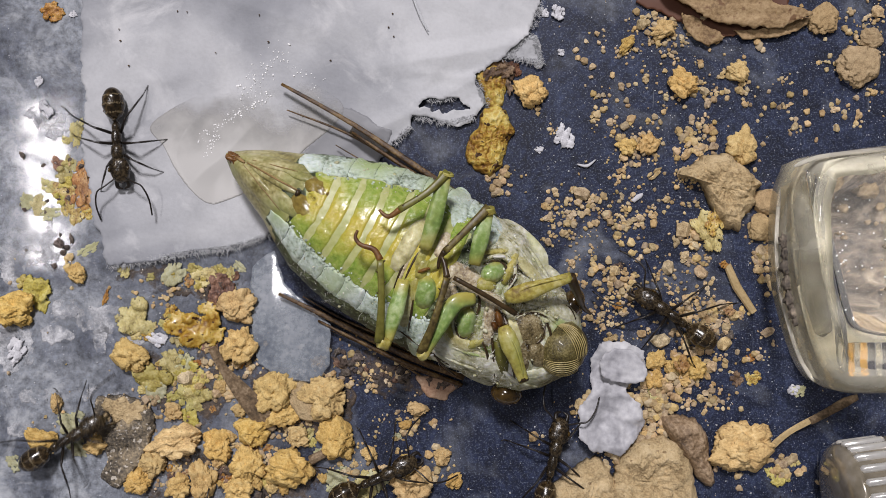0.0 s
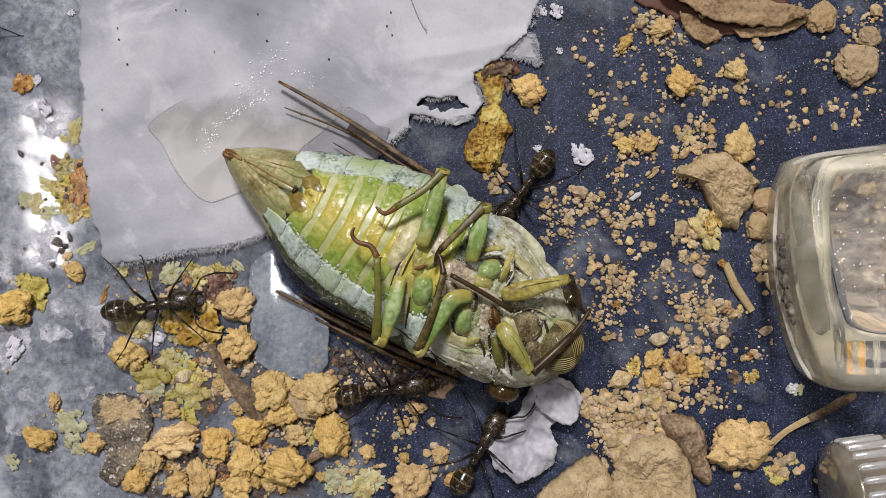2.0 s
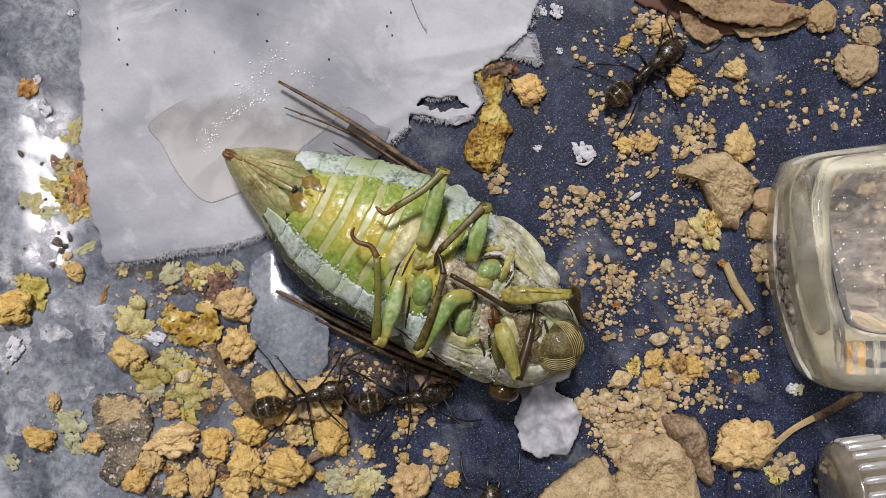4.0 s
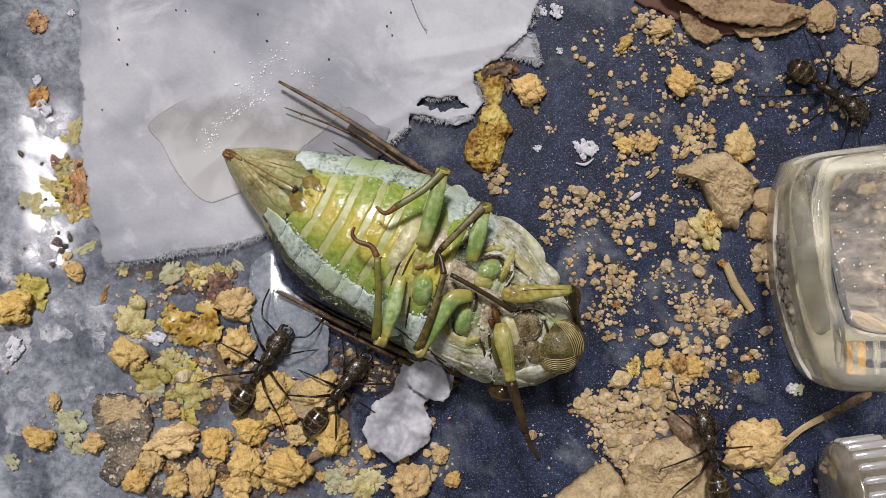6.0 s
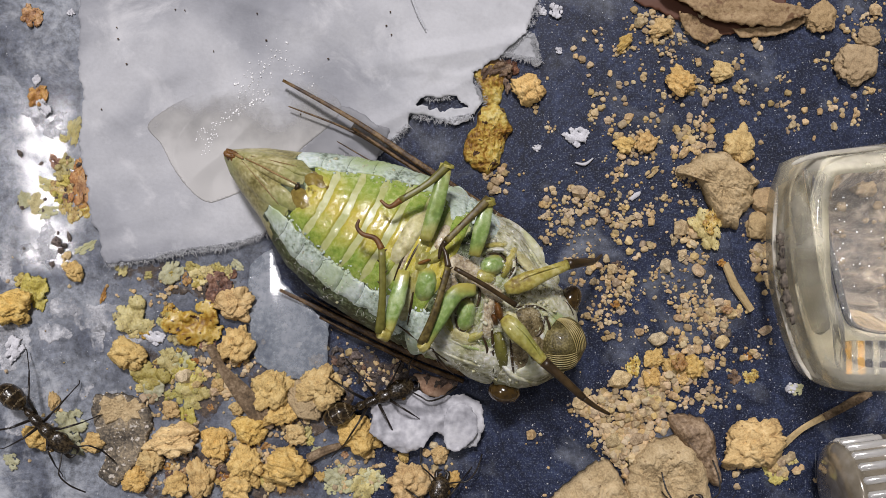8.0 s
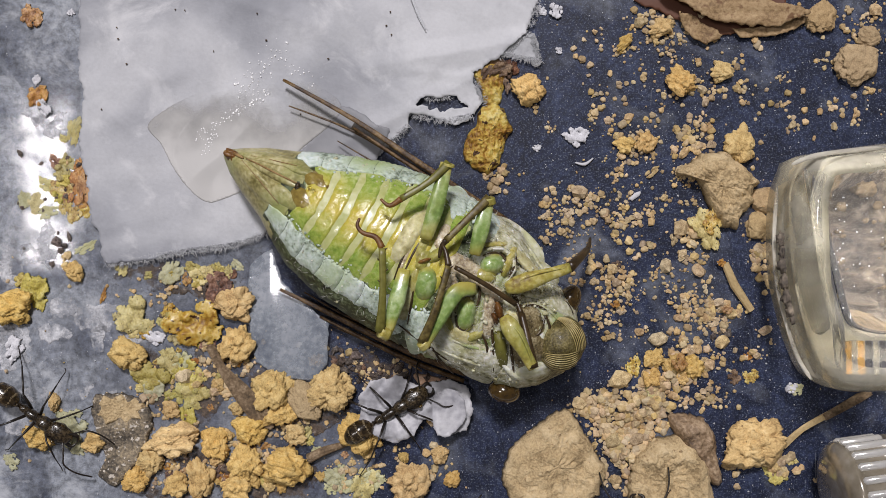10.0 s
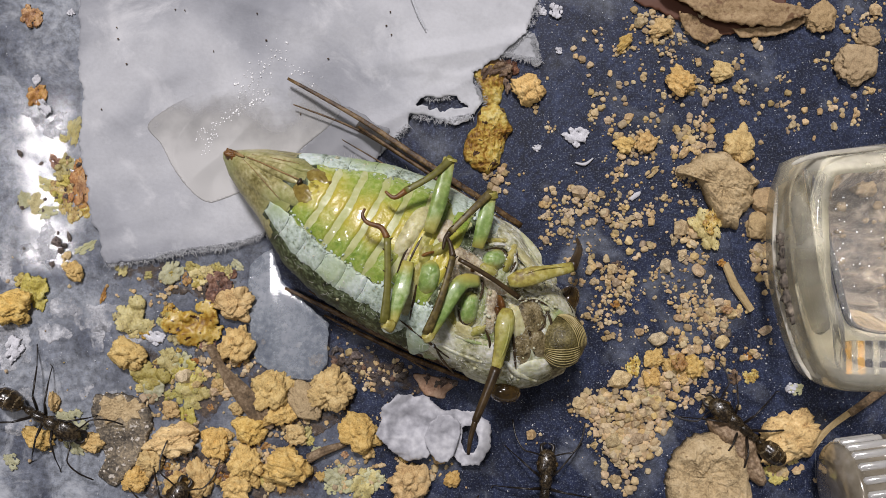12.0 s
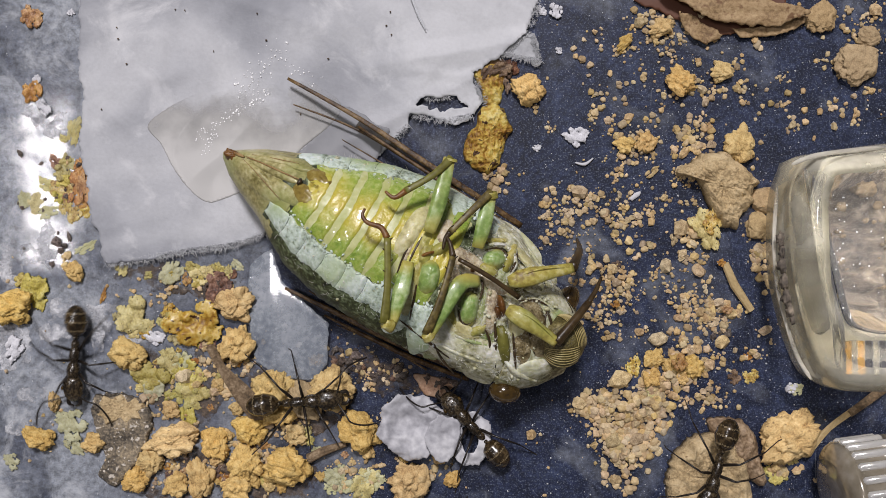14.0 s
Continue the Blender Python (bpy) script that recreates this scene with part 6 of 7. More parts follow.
        tube(bm, path, [r * U * (0.4 + 0.6 * math.sin(math.pi * (i + 0.5) / len(path))) for i in range(len(path))], 8)
        part("sheath", bm, M_STREAK, c, "thin brown streak of the tail sheath")
    bm = bmesh.new()
    tube(bm, [belly(*q, 0.3) for q in ((139, -4), (140, 2), (138, 8))], [0.16 * MM, 0.26 * MM, 0.12 * MM], 8)
    part("valve", bm, M_DARKLEG, c, "dark brown valve opening")
    bm = bmesh.new()
    for x, y, r in ((542, 341, 0.26), (549, 346, 0.2), (552, 356, 0.12)):
        ball(bm, belly((x - 398) * 0.88 + (y - 268) * 0.476, -(x - 398) * 0.476 + (y - 268) * 0.88, 0.28), (r * MM, r * MM, r * MM * 0.7), None, 3)
    part("fluid_drop", bm, M_DROP, c, "glistening fluid drop at the valve")
    # face
    bm = bmesh.new()
    ball(bm, over(986, 611, 7.2), (0.0027, 0.0029, 0.0030), pose(0, 0, 0, 0, 0, -28), 5, 0.05, 6)
    part("postclypeus", bm, M_CLYPEUS, c, "bulging dark olive face")
    for lean, a0, a1 in ((-22, -72, 34), (84, -34, 72)):
        for i in range(7 if lean < 0 else 8):
            # arcs that bulge towards the rim and draw together at their ends
            w, pts = 0.40 + 0.078 * i, []
            for k in range(15):
                a = radians(a0 + (a1 - a0) * k / 14)
                p, q = w * math.cos(a), 0.90 * math.sin(a)
                x, y = p * math.cos(radians(lean)) - q * math.sin(radians(lean)), p * math.sin(radians(lean)) + q * math.cos(radians(lean))
                h = max(0.04, 1 - p * p - q * q) ** 0.5
                pts.append(over(986, 611, 7.2) + Vector((x * 0.00280, -y * 0.00292, h * 0.00304)))
            bm = bmesh.new()
            tube(bm, pts, [0.062 * MM * (0.3 + 0.7 * math.sin(math.pi * (k + 0.5) / 15)) for k in range(15)], 6)
            part("ridge", bm, M_RIDGE, c, "pale ridge across the face")
    for x, y, z, r in ((1006, 532, 5.4, 60), (890, 692, 4.8, -10)):
        bm = bmesh.new()
        ball(bm, over(x, y, z), (0.0017, 0.0012, 0.0014), pose(0, 0, 0, 0, 0, r), 4)
        part("eye", bm, M_EYE, c, "glossy brown eye")
    rod(c, "rostrum", M_DARKLEG, [(796, 486, 12.8), (850, 516, 12.6), (906, 550, 11.6)], [3.5, 4, 4.5], "dark needle-like beak")
    for x, y, a, b, t, m, h in ((715, 428, 62, 19, 59, M_CREAM, 0.6), (708, 540, 18, 44, -12, M_CREAM, 0.45), (800, 600, 44, 14, -25, M_CREAM, 0.4), (930, 470, 46, 12, -45, M_CREAM, 0.4), (905, 590, 16, 34, 10, M_CREAM, 0.55), (744, 440, 44, 12, 60, M_YELLOWLEG, 0.35), (800, 628, 56, 20, -22, M_THORAX, 0.3), (848, 640, 40, 24, -20, M_THORAX, 0.3), (838, 660, 34, 10, -24, M_THORAX, 0.2), (738, 590, 26, 36, 5, M_FLANK, 0.3),
                             (912, 432, 62, 30, -42, M_THORAX, 0.30), (962, 486, 30, 20, -40, M_THORAX, 0.3), (990, 542, 34, 20, -20, M_THORAX, 0.4), (806, 366, 20, 38, -8, M_FLANK, 0.25), (858, 566, 12, 42, -4, M_MAUVE, 0.3),
                             (930, 578, 28, 34, 20, M_HEADC, 0.55), (914, 622, 17, 40, 8, M_HEADC, 0.4), (944, 622, 18, 26, 20, M_HEADC, 0.5), (940, 662, 36, 16, 10, M_THORAX, 0.45), (778, 430, 18, 30, -20, M_MAUVE, 0.3), (812, 484, 40, 22, -30, M_MAUVE, 0.35), (858, 520, 34, 12, -30, M_MAUVE, 0.4),
                             # The small white M_FUZZ plate at (878, 449) paints a soft highlight.
                             (778, 600, 34, 22, -30, M_THORAX, 0.35), (722, 512, 15, 34, -15, M_YELLOWLEG, 0.35), (898, 466, 9, 36, -24, M_YELLOWLEG, 0.5), (872, 440, 26, 6, 6, M_YELLOWLEG, 0.5), (878, 449, 14, 4, 0, M_FUZZ, 0.6), (862, 400, 30, 22, -40, M_FLANK, 0.3), (852, 498, 20, 16, 0, M_YELLOWLEG, 0.45),
                             (690, 560, 26, 36, 10, M_FLANK, 0.3), (880, 626, 12, 34, 12, M_OLIVE, 0.6), (832, 604, 20, 9, 25, M_YELLOWLEG, 0.45), (790, 588, 9, 26, 20, M_YELLOWLEG, 0.4), (740, 470, 14, 26, -20, M_YELLOWLEG, 0.4), (790, 512, 14, 18, 0, M_MAUVE, 0.3), (700, 520, 16, 30, -18, M_BELLY, 0.3)):
        plate(c, "body_plate", m, x, y, a, b, t, h, square=2.6)
    for x, y, a, b, t in ((742, 473, 14, 5, 20), (824, 500, 6, 5, 0), (857, 478, 6, 8, 30), (752, 470, 5, 4, 0), (876, 560, 8, 20, 14), (868, 572, 6, 12, 30)):
        plate(c, "joint_spot", M_TARSUS, x, y, a, b, t, 0.75, "dark rust-brown joint spot", rings=4, seg=16)
    for pts in (((690, 505), (708, 460), (738, 400)), ((728, 500), (722, 540), (716, 580)), ((702, 508), (722, 462), (752, 412)), ((799, 562), (803, 584), (814, 592), (830, 584)), ((836, 552), (842, 530), (838, 512)), ((868, 660), (866, 620), (862, 575)),
                ((848, 462), (868, 456), (886, 464), (890, 482), (880, 492)), ((906, 586), (926, 604), (936, 640)), ((928, 604), (948, 598), (960, 566)), ((906, 552), (940, 548), (962, 556)), ((760, 618), (776, 640), (800, 660)), ((896, 600), (900, 640), (904, 664)), ((700, 580), (745, 612), (790, 642)),
                ((800, 596), (806, 604), (830, 616)), ((900, 438), (908, 470), (894, 500)), ((958, 560), (968, 590), (958, 622)), ((974, 528), (1000, 540), (1012, 560)), ((846, 600), (856, 624), (850, 650))):
        bm = bmesh.new()
        path = []
        for x, y in pts:
            path.append(belly((x - 398) * 0.88 + (y - 268) * 0.476, -(x - 398) * 0.476 + (y - 268) * 0.88, 0.16))
        path = smooth_path(path, 5)
        tube(bm, path, [0.15 * MM * (0.3 + 0.7 * math.sin(math.pi * (i + 0.5) / len(path))) for i in range(len(path))], 6)
        part("seam", bm, M_DARKLEG, c, "dark seam between body plates")
    for pts, r, m in ((((794, 560), (799, 592), (818, 604), (842, 592), (850, 558)), 4.5, M_THORAX), (((846, 458), (872, 446), (896, 458), (905, 482), (892, 506)), 4.5, M_THORAX), (((905, 560), (930, 546), (962, 554), (985, 574)), 4, M_BASE),
                      (((880, 646), (905, 668), (945, 678)), 5, M_THORAX), (((752, 612), (800, 634), (850, 652)), 4.5, M_THORAX), (((775, 598), (815, 616), (862, 628)), 4, M_BASE), (((866, 398), (905, 430), (942, 474)), 4.5, M_BASE),
                      (((896, 408), (935, 445), (966, 492)), 4, M_THORAX), (((690, 520), (708, 470), (744, 404)), 4, M_MAUVE), (((726, 500), (744, 452), (770, 404)), 4, M_YELLOWLEG), (((836, 500), (858, 516), (884, 530)), 3.5, M_MAUVE), (((905, 520), (940, 532), (985, 530)), 4, M_THORAX)):
        path = smooth_path([belly((x - 398) * 0.88 + (y - 268) * 0.476, -(x - 398) * 0.476 + (y - 268) * 0.88, 0.02) for x, y in pts], 6)
        bm = bmesh.new()
        tube(bm, path, [r * U * (0.3 + 0.7 * math.sin(math.pi * (i + 0.5) / len(path))) * (1 + 0.25 * noise.noise(Vector((i * 0.5, r, pts[0][0])))) for i in range(len(path))], 10)
        part("skin_fold", bm, m, c, "pale fold of waxy skin")
    rnd = random.Random(12)
    vs, fs = [], []
    for _ in range(2600):
        u, t = rnd.choice((rnd.uniform(150, 640), rnd.uniform(450, 640))), rnd.uniform(-0.97, 0.97)
        if u < 450 and abs(t) < 0.6:
            continue
        vc, hw = body_at(u)[:2]
        p = belly(u, vc + hw * t, 0.12)
        a = rnd.uniform(0, 6.3)
        d = Vector((math.cos(a), math.sin(a), rnd.uniform(0.0, 0.8))) * rnd.uniform(0.25, 0.75) * MM
        w = Vector((-math.sin(a), math.cos(a), 0)) * 0.018 * MM
        k = len(vs)
        vs += [p - w, p + w, p + Vector((0, 0, 0.03 * MM)), p + d]
        fs += [(k, k + 1, k + 3), (k + 1, k + 2, k + 3), (k + 2, k, k + 3)]
    me = bpy.data.meshes.new("fuzz")
    me.from_pydata(vs, [], fs)
    me.materials.append(M_FUZZ)
    fuzz = new("fuzz", me)
    fuzz.parent = c
    tagged(fuzz, "fine whitish waxy fuzz", kind="stuff")
    rnd = random.Random(21)
    bm = bmesh.new()
    for _ in range(220):
        u, t = rnd.choice((rnd.uniform(440, 650), rnd.uniform(150, 450))), rnd.uniform(-0.96, 0.96)
        if u < 450 and abs(t) < 0.62:
            continue
        vc, hw = body_at(u)[:2]
        r = rnd.choice((0.05, 0.07, 0.10, 0.14, 0.2)) * MM
        ball(bm, belly(u, vc + hw * t, 0.16 + (0.15 if u > 450 else 0.0)), (r * rnd.uniform(0.8, 1.8), r, r * 0.6), pose(0, 0, 0, 0, 0, rnd.uniform(0, 180)), 2, 0.7, u)
    wax = part("wax_crumb", bm, M_THORAX, c, "whitish waxy crumbs clinging to the body")
    wax["kind"] = "stuff"
    bm = bmesh.new()
    for side in (-1, 1):
        for _ in range(90):
            u = rnd.uniform(150, 452)
            r = rnd.uniform(0.05, 0.15) * MM
            ball(bm, belly(u, inner_edge(u, side) + side * rnd.gauss(0, 6), 0.10), (r * rnd.uniform(0.8, 2.2), r, r * 0.3), pose(0, 0, 0, 0, 0, rnd.uniform(0, 180)), 2, 0.6, u)
    part("wax_bead", bm, M_FLANK, c, "pale waxy beads along the belly plates")["kind"] = "stuff"
    # hip plates
    for x, y, a, b, t, m in ((746, 512, 32, 20, 78, M_GREENLEG), (818, 566, 30, 17, 80, M_GREENLEG), (866, 476, 24, 18, 30, M_GREENLEG), (766, 462, 22, 12, 30, M_YELLOWLEG)):
        plate(c, "hip_plate", m, x, y, a, b, t, 0.9, "rounded green hip plate", 2.4)
    # legs
    for name, femur, mat, tibia, tmat, tarsus in (
            ("hind_leg", [(745, 435, 12.0), (762, 380, 12.8), (782, 300, 12.6)], M_GREENLEG, [(786, 300, 12.8), (750, 335, 13.4), (700, 366, 13.6)], M_OLIVE,
             [(700, 366, 13.6), (680, 378, 13.5), (664, 366, 13.4)]),
            ("hind_leg", [(708, 490, 12.0), (694, 545, 12.4), (676, 600, 11.8)], M_GREENLEG, [(664, 600, 12.6), (668, 530, 13.6), (666, 455, 14.2)], M_OLIVE,
             [(666, 455, 14.2), (655, 436, 14.2), (632, 428, 14.2), (622, 415, 14.2), (626, 402, 14.2)]),
            ("middle_leg", [(832, 462, 12.0), (843, 420, 12.6), (856, 368, 12.4)], M_GREENLEG, [(858, 362, 12.8), (820, 400, 13.4), (780, 440, 13.4)], M_SHIN,
             [(780, 440, 13.4), (772, 452, 13.2), (768, 470, 13.0)]),
            ("middle_leg", [(832, 524, 12.0), (800, 530, 12.8), (770, 572, 12.6), (742, 620, 11.8)], M_GREENLEG, [(738, 618, 12.4), (762, 560, 13.6), (784, 486, 13.8)], M_SHIN,
             [(784, 486, 13.8), (780, 462, 13.6), (774, 448, 13.4)])):
        leg = rod(c, name, mat, femur, lerp_list([9, 12.5, 12.5, 9], len(femur)), "stout green thigh of the leg", ridge=0.2)
        rod(leg, "shin", tmat, tibia, [7.5, 6, 5, 5.5], ridge=0.16)
        (x0, y0, z0), (x1, y1, z1) = tibia[-2], tibia[-1]
        for i in range(4):
            t = 0.15 + 0.25 * i
            px, py, pz = x0 + (x1 - x0) * t, y0 + (y1 - y0) * t, z0 + (z1 - z0) * t
            side = 1 if i % 2 else -1
            rod(leg, "spine", M_DARKLEG, [(px, py, pz), (px + side * 9 + (x1 - x0) * 0.08, py + (y1 - y0) * 0.10, pz + 0.3)], [2.2, 0.6], seg=6)
        rod(leg, "knee", M_YELLOWLEG, [(2 * femur[-1][0] * 0.5 + 3, femur[-1][1] + 4, femur[-1][2] + 0.2), (tibia[0][0], tibia[0][1], tibia[0][2] + 0.1)], [11, 9])
        rod(leg, "foot", M_TARSUS if tmat is M_OLIVE else M_DARKLEG, tarsus, [5.5, 4, 3.2, 2])
    # wings
    for costa, second in (([(905, 405, 1.6), (830, 355, 2.6), (740, 296, 3.2), (620, 216, 2.4), (492, 144, 1.8)], [(790, 340, 2.0), (700, 285, 1.8), (610, 232, 1.5), (502, 190, 1.4)]),
                          ([(815, 664, 1.4), (720, 628, 2.0), (640, 590, 2.0), (560, 550, 1.6), (487, 515, 1.4)], [(760, 640, 1.0), (690, 600, 1.0), (600, 560, 0.9), (530, 520, 0.8)])):
        w = rod(c, "wing", M_VEIN, costa, [5, 5, 5, 4, 2.5], "dark brown wing edge", ridge=0.2)
        rod(w, "vein", M_VEIN, second, [4, 3.4, 2.2, 1])
        rod(w, "vein", M_VEIN, [(p[0] - 3, p[1] + 13, p[2] - 0.3) for p in costa[:4]], [4, 4.5, 3.5, 2])
        rod(w, "vein", M_VEIN, [(p[0] - 22, p[1] + 20, p[2] - 0.1) for p in second[:3]], [1.6, 1.6, 0.8])
        bm = bmesh.new()
        a, b = smooth_path([over(*p) for p in costa]), smooth_path([over(*p) for p in second])
        n = len(b)
        a = a[len(a) - n:]
        va, vb = [bm.verts.new(p) for p in a], [bm.verts.new(p) for p in b]
        vc = [bm.verts.new(p + Vector((0, 0, -0.0001))) for p in a]
        vd = [bm.verts.new(p + Vector((0, 0, -0.0001))) for p in b]
        for i in range(n - 5):
            bm.faces.new((va[i], va[i + 1], vb[i + 1], vb[i]))
            bm.faces.new((vc[i], vd[i], vd[i + 1], vc[i + 1]))
        part("membrane", bm, M_MEMBRANE, w, "translucent brown wing membrane")
    # front legs, which stir
    legs = []
    for hip, knee, mat in (((888, 522, 11.6), (1005, 492, 11.4), M_YELLOWLEG), ((884, 572, 11.8), (888, 676, 11.4), M_YELLOWLEG)):
        h, k = over(*hip), over(*knee)
        bm = bmesh.new()
        d = k - h
        tube(bm, smooth_path([Vector((0, 0, 0)), d * 0.35 + Vector((0, 0, 0.0004)), d * 0.7 + Vector((0, 0, 0.0003)), d]), [r * U for r in lerp_list([8, 14, 15, 12, 10, 9, 8], 13)], 12, 0.85, 0.12)
        f = part("front_leg", bm, mat, c, "stout yellow-green front leg")
        f.location = h
        up = Vector((0, 0, 1))
        for off, r, m in ((-0.45, 1.8, M_YELLOWLEG),):
            side = d.cross(up).normalized() * off * 14 * U
            bm = bmesh.new()
            tube(bm, smooth_path([d * 0.06 + up * 0.00050, d * 0.35 + side + up * 0.00112, d * 0.7 + side * 0.8 + up * 0.00090, d * 0.97 + up * 0.00035]), [r * U * q for q in lerp_list([0.4, 1, 1, 0.4], 13)], 6)
            part("keel", bm, m, f, "lengthwise keel of the leg")
        bm = bmesh.new()
        ln = 0.0055
        tube(bm, smooth_path([Vector((0, 0, 0)), Vector((ln * 0.5, 0, 0.0003)), Vector((ln, 0, 0))]), [r * U for r in lerp_list([9, 7, 6], 9)], 10)
        tube(bm, smooth_path([Vector((ln, 0, 0)), Vector((ln * 1.3, 0.0002, -0.0002)), Vector((ln * 1.6, 0.0006, -0.0004))]), [r * U for r in lerp_list([5, 4, 2.5], 9)], 8)
        s = part("shin", bm, M_DARKLEG, f, "dark brown shin and foot")
        s.location = d
        legs.append((f, s))
    return c, legs


CICADA, FRONT_LEGS = build_cicada()

# ---- ants ----


def build_ant():
    a = base("ant", "brownish-black ant walking on the tray", "ant", Vector((0, 0, 0)), "ants")
    bm = bmesh.new()
    ball(bm, (0.00115, 0, 0.0021), (0.00125, 0.00082, 0.00085), None, 3, 0.06, 1)
    ball(bm, (-0.0006, 0, 0.0020), (0.0013, 0.00062, 0.00070), None, 3, 0.06, 2)
    ball(bm, (-0.0019, 0, 0.0018), (0.00075, 0.00052, 0.00060), None, 3, 0.06, 3)
    part("thorax", bm, M_ANT, a)
    bm = bmesh.new()
    ball(bm, (-0.0028, 0, 0.0017), (0.00032, 0.00036, 0.00065), None, 2)
    tube(bm, [(-0.0023, 0, 0.0015), (-0.0034, 0, 0.0015)], 0.00018, 8)
    part("petiole", bm, M_ANT, a)
    bm = bmesh.new()
    ball(bm, (-0.0048, 0, 0.0018), (0.0020, 0.00135, 0.00130), pose(0, 0, 0, 0, 6, 0), 4)
    for v in bm.verts:
        s = ((v.co.x / MM + 6.9) / 1.05) % 1.0
        k = 1 + 0.07 * (0.5 - s)
        v.co.y *= k
        v.co.z = 0.0018 + (v.co.z - 0.0018) * k
    gaster = part("gaster", bm, M_GASTER, a, "ringed glossy brown-black gaster")
    gaster.data.materials.append(M_BAND)
    for f in gaster.data.polygons:
        if ((f.center.x / MM + 6.9) / 1.05) % 1.0 < 0.13:
            f.material_index = 1
    bm = bmesh.new()
    ball(bm, (0.0033, 0, 0.0020), (0.00165, 0.00120, 0.00085), pose(0, 0, 0, 0, 14, 0), 4, 0.05, 5)
    for v in bm.verts:
        if v.co.x < 0.0033:
            v.co.y *= 1.1
    head = part("head", bm, M_ANT, a)
    for s in (-1, 1):
        bm = bmesh.new()
        tube(bm, smooth_path([(0.0044, s * 0.0006, 0.0017), (0.0052, s * 0.0007, 0.0014), (0.0055, s * 0.0001, 0.0013)]), lerp_list([0.00028, 0.00024, 0.00008], 9), 6)
        part("mandible", bm, M_ANTLEG, head)
        bm = bmesh.new()
        ball(bm, (0.0032, s * 0.00115, 0.0024), (0.0003, 0.0002, 0.0003), None, 2)
        part("eye", bm, M_EYE, head)
    for s in (-1, 1):
        bm = bmesh.new()
        tube(bm, smooth_path([(0, 0, 0), (0.0011, s * 0.0013, 0.0007), (0.0018, s * 0.0022, 0.0008), (0.0034, s * 0.0026, 0.0001), (0.0052, s * 0.0024, -0.0008)]),
             lerp_list([0.00010, 0.00010, 0.00010, 0.00011, 0.00010], 17), 6)
        o = part("antenna", bm, M_ANTLEG, a)
        o.location = (0.0041, s * 0.0004, 0.0022)
    for s in (-1, 1):
        for name, x, reach in (("front_leg", 0.0013, ((0.0012, 0.0013, 0.0014), (0.0026, 0.0030, 0.0002), (0.0034, 0.0042, -0.0014))),
                               ("middle_leg", 0.0, ((0.0001, 0.0018, 0.0015), (-0.0004, 0.0042, 0.0), (-0.0008, 0.0056, -0.0014))),
                               ("hind_leg", -0.0012, ((-0.0012, 0.0016, 0.0018), (-0.0036, 0.0040, 0.0), (-0.0054, 0.0052, -0.0014)))):
            bm = bmesh.new()
            k, f, t = [Vector((p[0], s * p[1], p[2])) for p in reach]
            tube(bm, [Vector((0, 0, 0)), k * 0.25, k * 0.75, k], [0.00015, 0.00020, 0.00017, 0.00012], 7)
            tube(bm, [k, k.lerp(f, 0.5), f], [0.00011, 0.00013, 0.00009], 7)
            tube(bm, smooth_path([f, f.lerp(t, 0.6), t, t + Vector((0.0003 * (1 if x > 0 else -1), s * 0.0003, 0))]), 0.00007, 6)
            o = part(name, bm, M_ANTLEG, a)
            o.location = (x, s * 0.0004, 0.0015)
    for o in (a, *a.children_recursive):
        o.location *= SIZE
        if o.data:
            o.data.transform(Matrix.Scale(SIZE, 4))
    return a


SIZE = 0.90
ANT = build_ant()

# ---- moving litter ----
SCRAP_OUT = [(-66, -20), (-44, -52), (0, -58), (36, -42), (62, -48), (92, -52), (126, -36), (134, 0), (122, 36), (96, 46), (70, 26), (46, 18), (30, 46), (-8, 60), (-40, 44), (-62, 24)]
SCRAP_HOLE = [(78, -22), (98, -28), (112, -10), (108, 14), (94, 22), (82, 6)]


def build_scrap():
    e = [(784 + x, 441 + y) for x, y in SCRAP_OUT]
    bm = sheet(e, 3.0, lambda x, y: 0.7 + 0.75 * noise.noise(Vector((x * 0.024, y * 0.024, 12))) + 0.3 * noise.noise(Vector((x * 0.055, y * 0.055, 4))) + 0.1 * noise.noise(Vector((x * 0.15, y * 0.15, 4))), 0.08, 4.5, 6.0, [(784 + x, 441 + y) for x, y in SCRAP_HOLE])
    lo = min(v.co.z for v in bm.verts)
    for v in bm.verts:
        v.co.z -= lo
    hinge = Vector((70 * U, 0.0, 0.0))
    hinge.z = max(v.co.z for v in bm.verts if 60 * U < v.co.x < 128 * U and abs(v.co.y) < 44 * U) + 0.05 * MM
    ob = thing("tissue_scrap", bm, M_SCRAP, "crumpled torn scrap of white wet tissue", "tissue scrap")
    lap = [(66, -30), (84, -38), (104, -34), (120, -18), (122, 8), (112, 30), (92, 44), (72, 40), (64, 16), (62, -8)]
    bm = sheet([(784 + x, 441 + y) for x, y in lap], 3.0, lambda x, y: 0.1 + 0.2 * noise.noise(Vector((x * 0.05, y * 0.05, 21))) + 0.08 * noise.noise(Vector((x * 0.15, y * 0.15, 4))), 0.07, 3.5, 9.0)
    for v in bm.verts:
        v.co.x -= hinge.x
    fold = part("scrap_fold", bm, M_SCRAP, ob, "loose fold of the tissue scrap")
    fold.location = hinge
    return ob, fold, hinge


SCRAP, SCRAP_FOLD, SCRAP_HINGE = build_scrap()
SCRAP.location.z = 0.7 * MM
STILL = len(HUMPS)
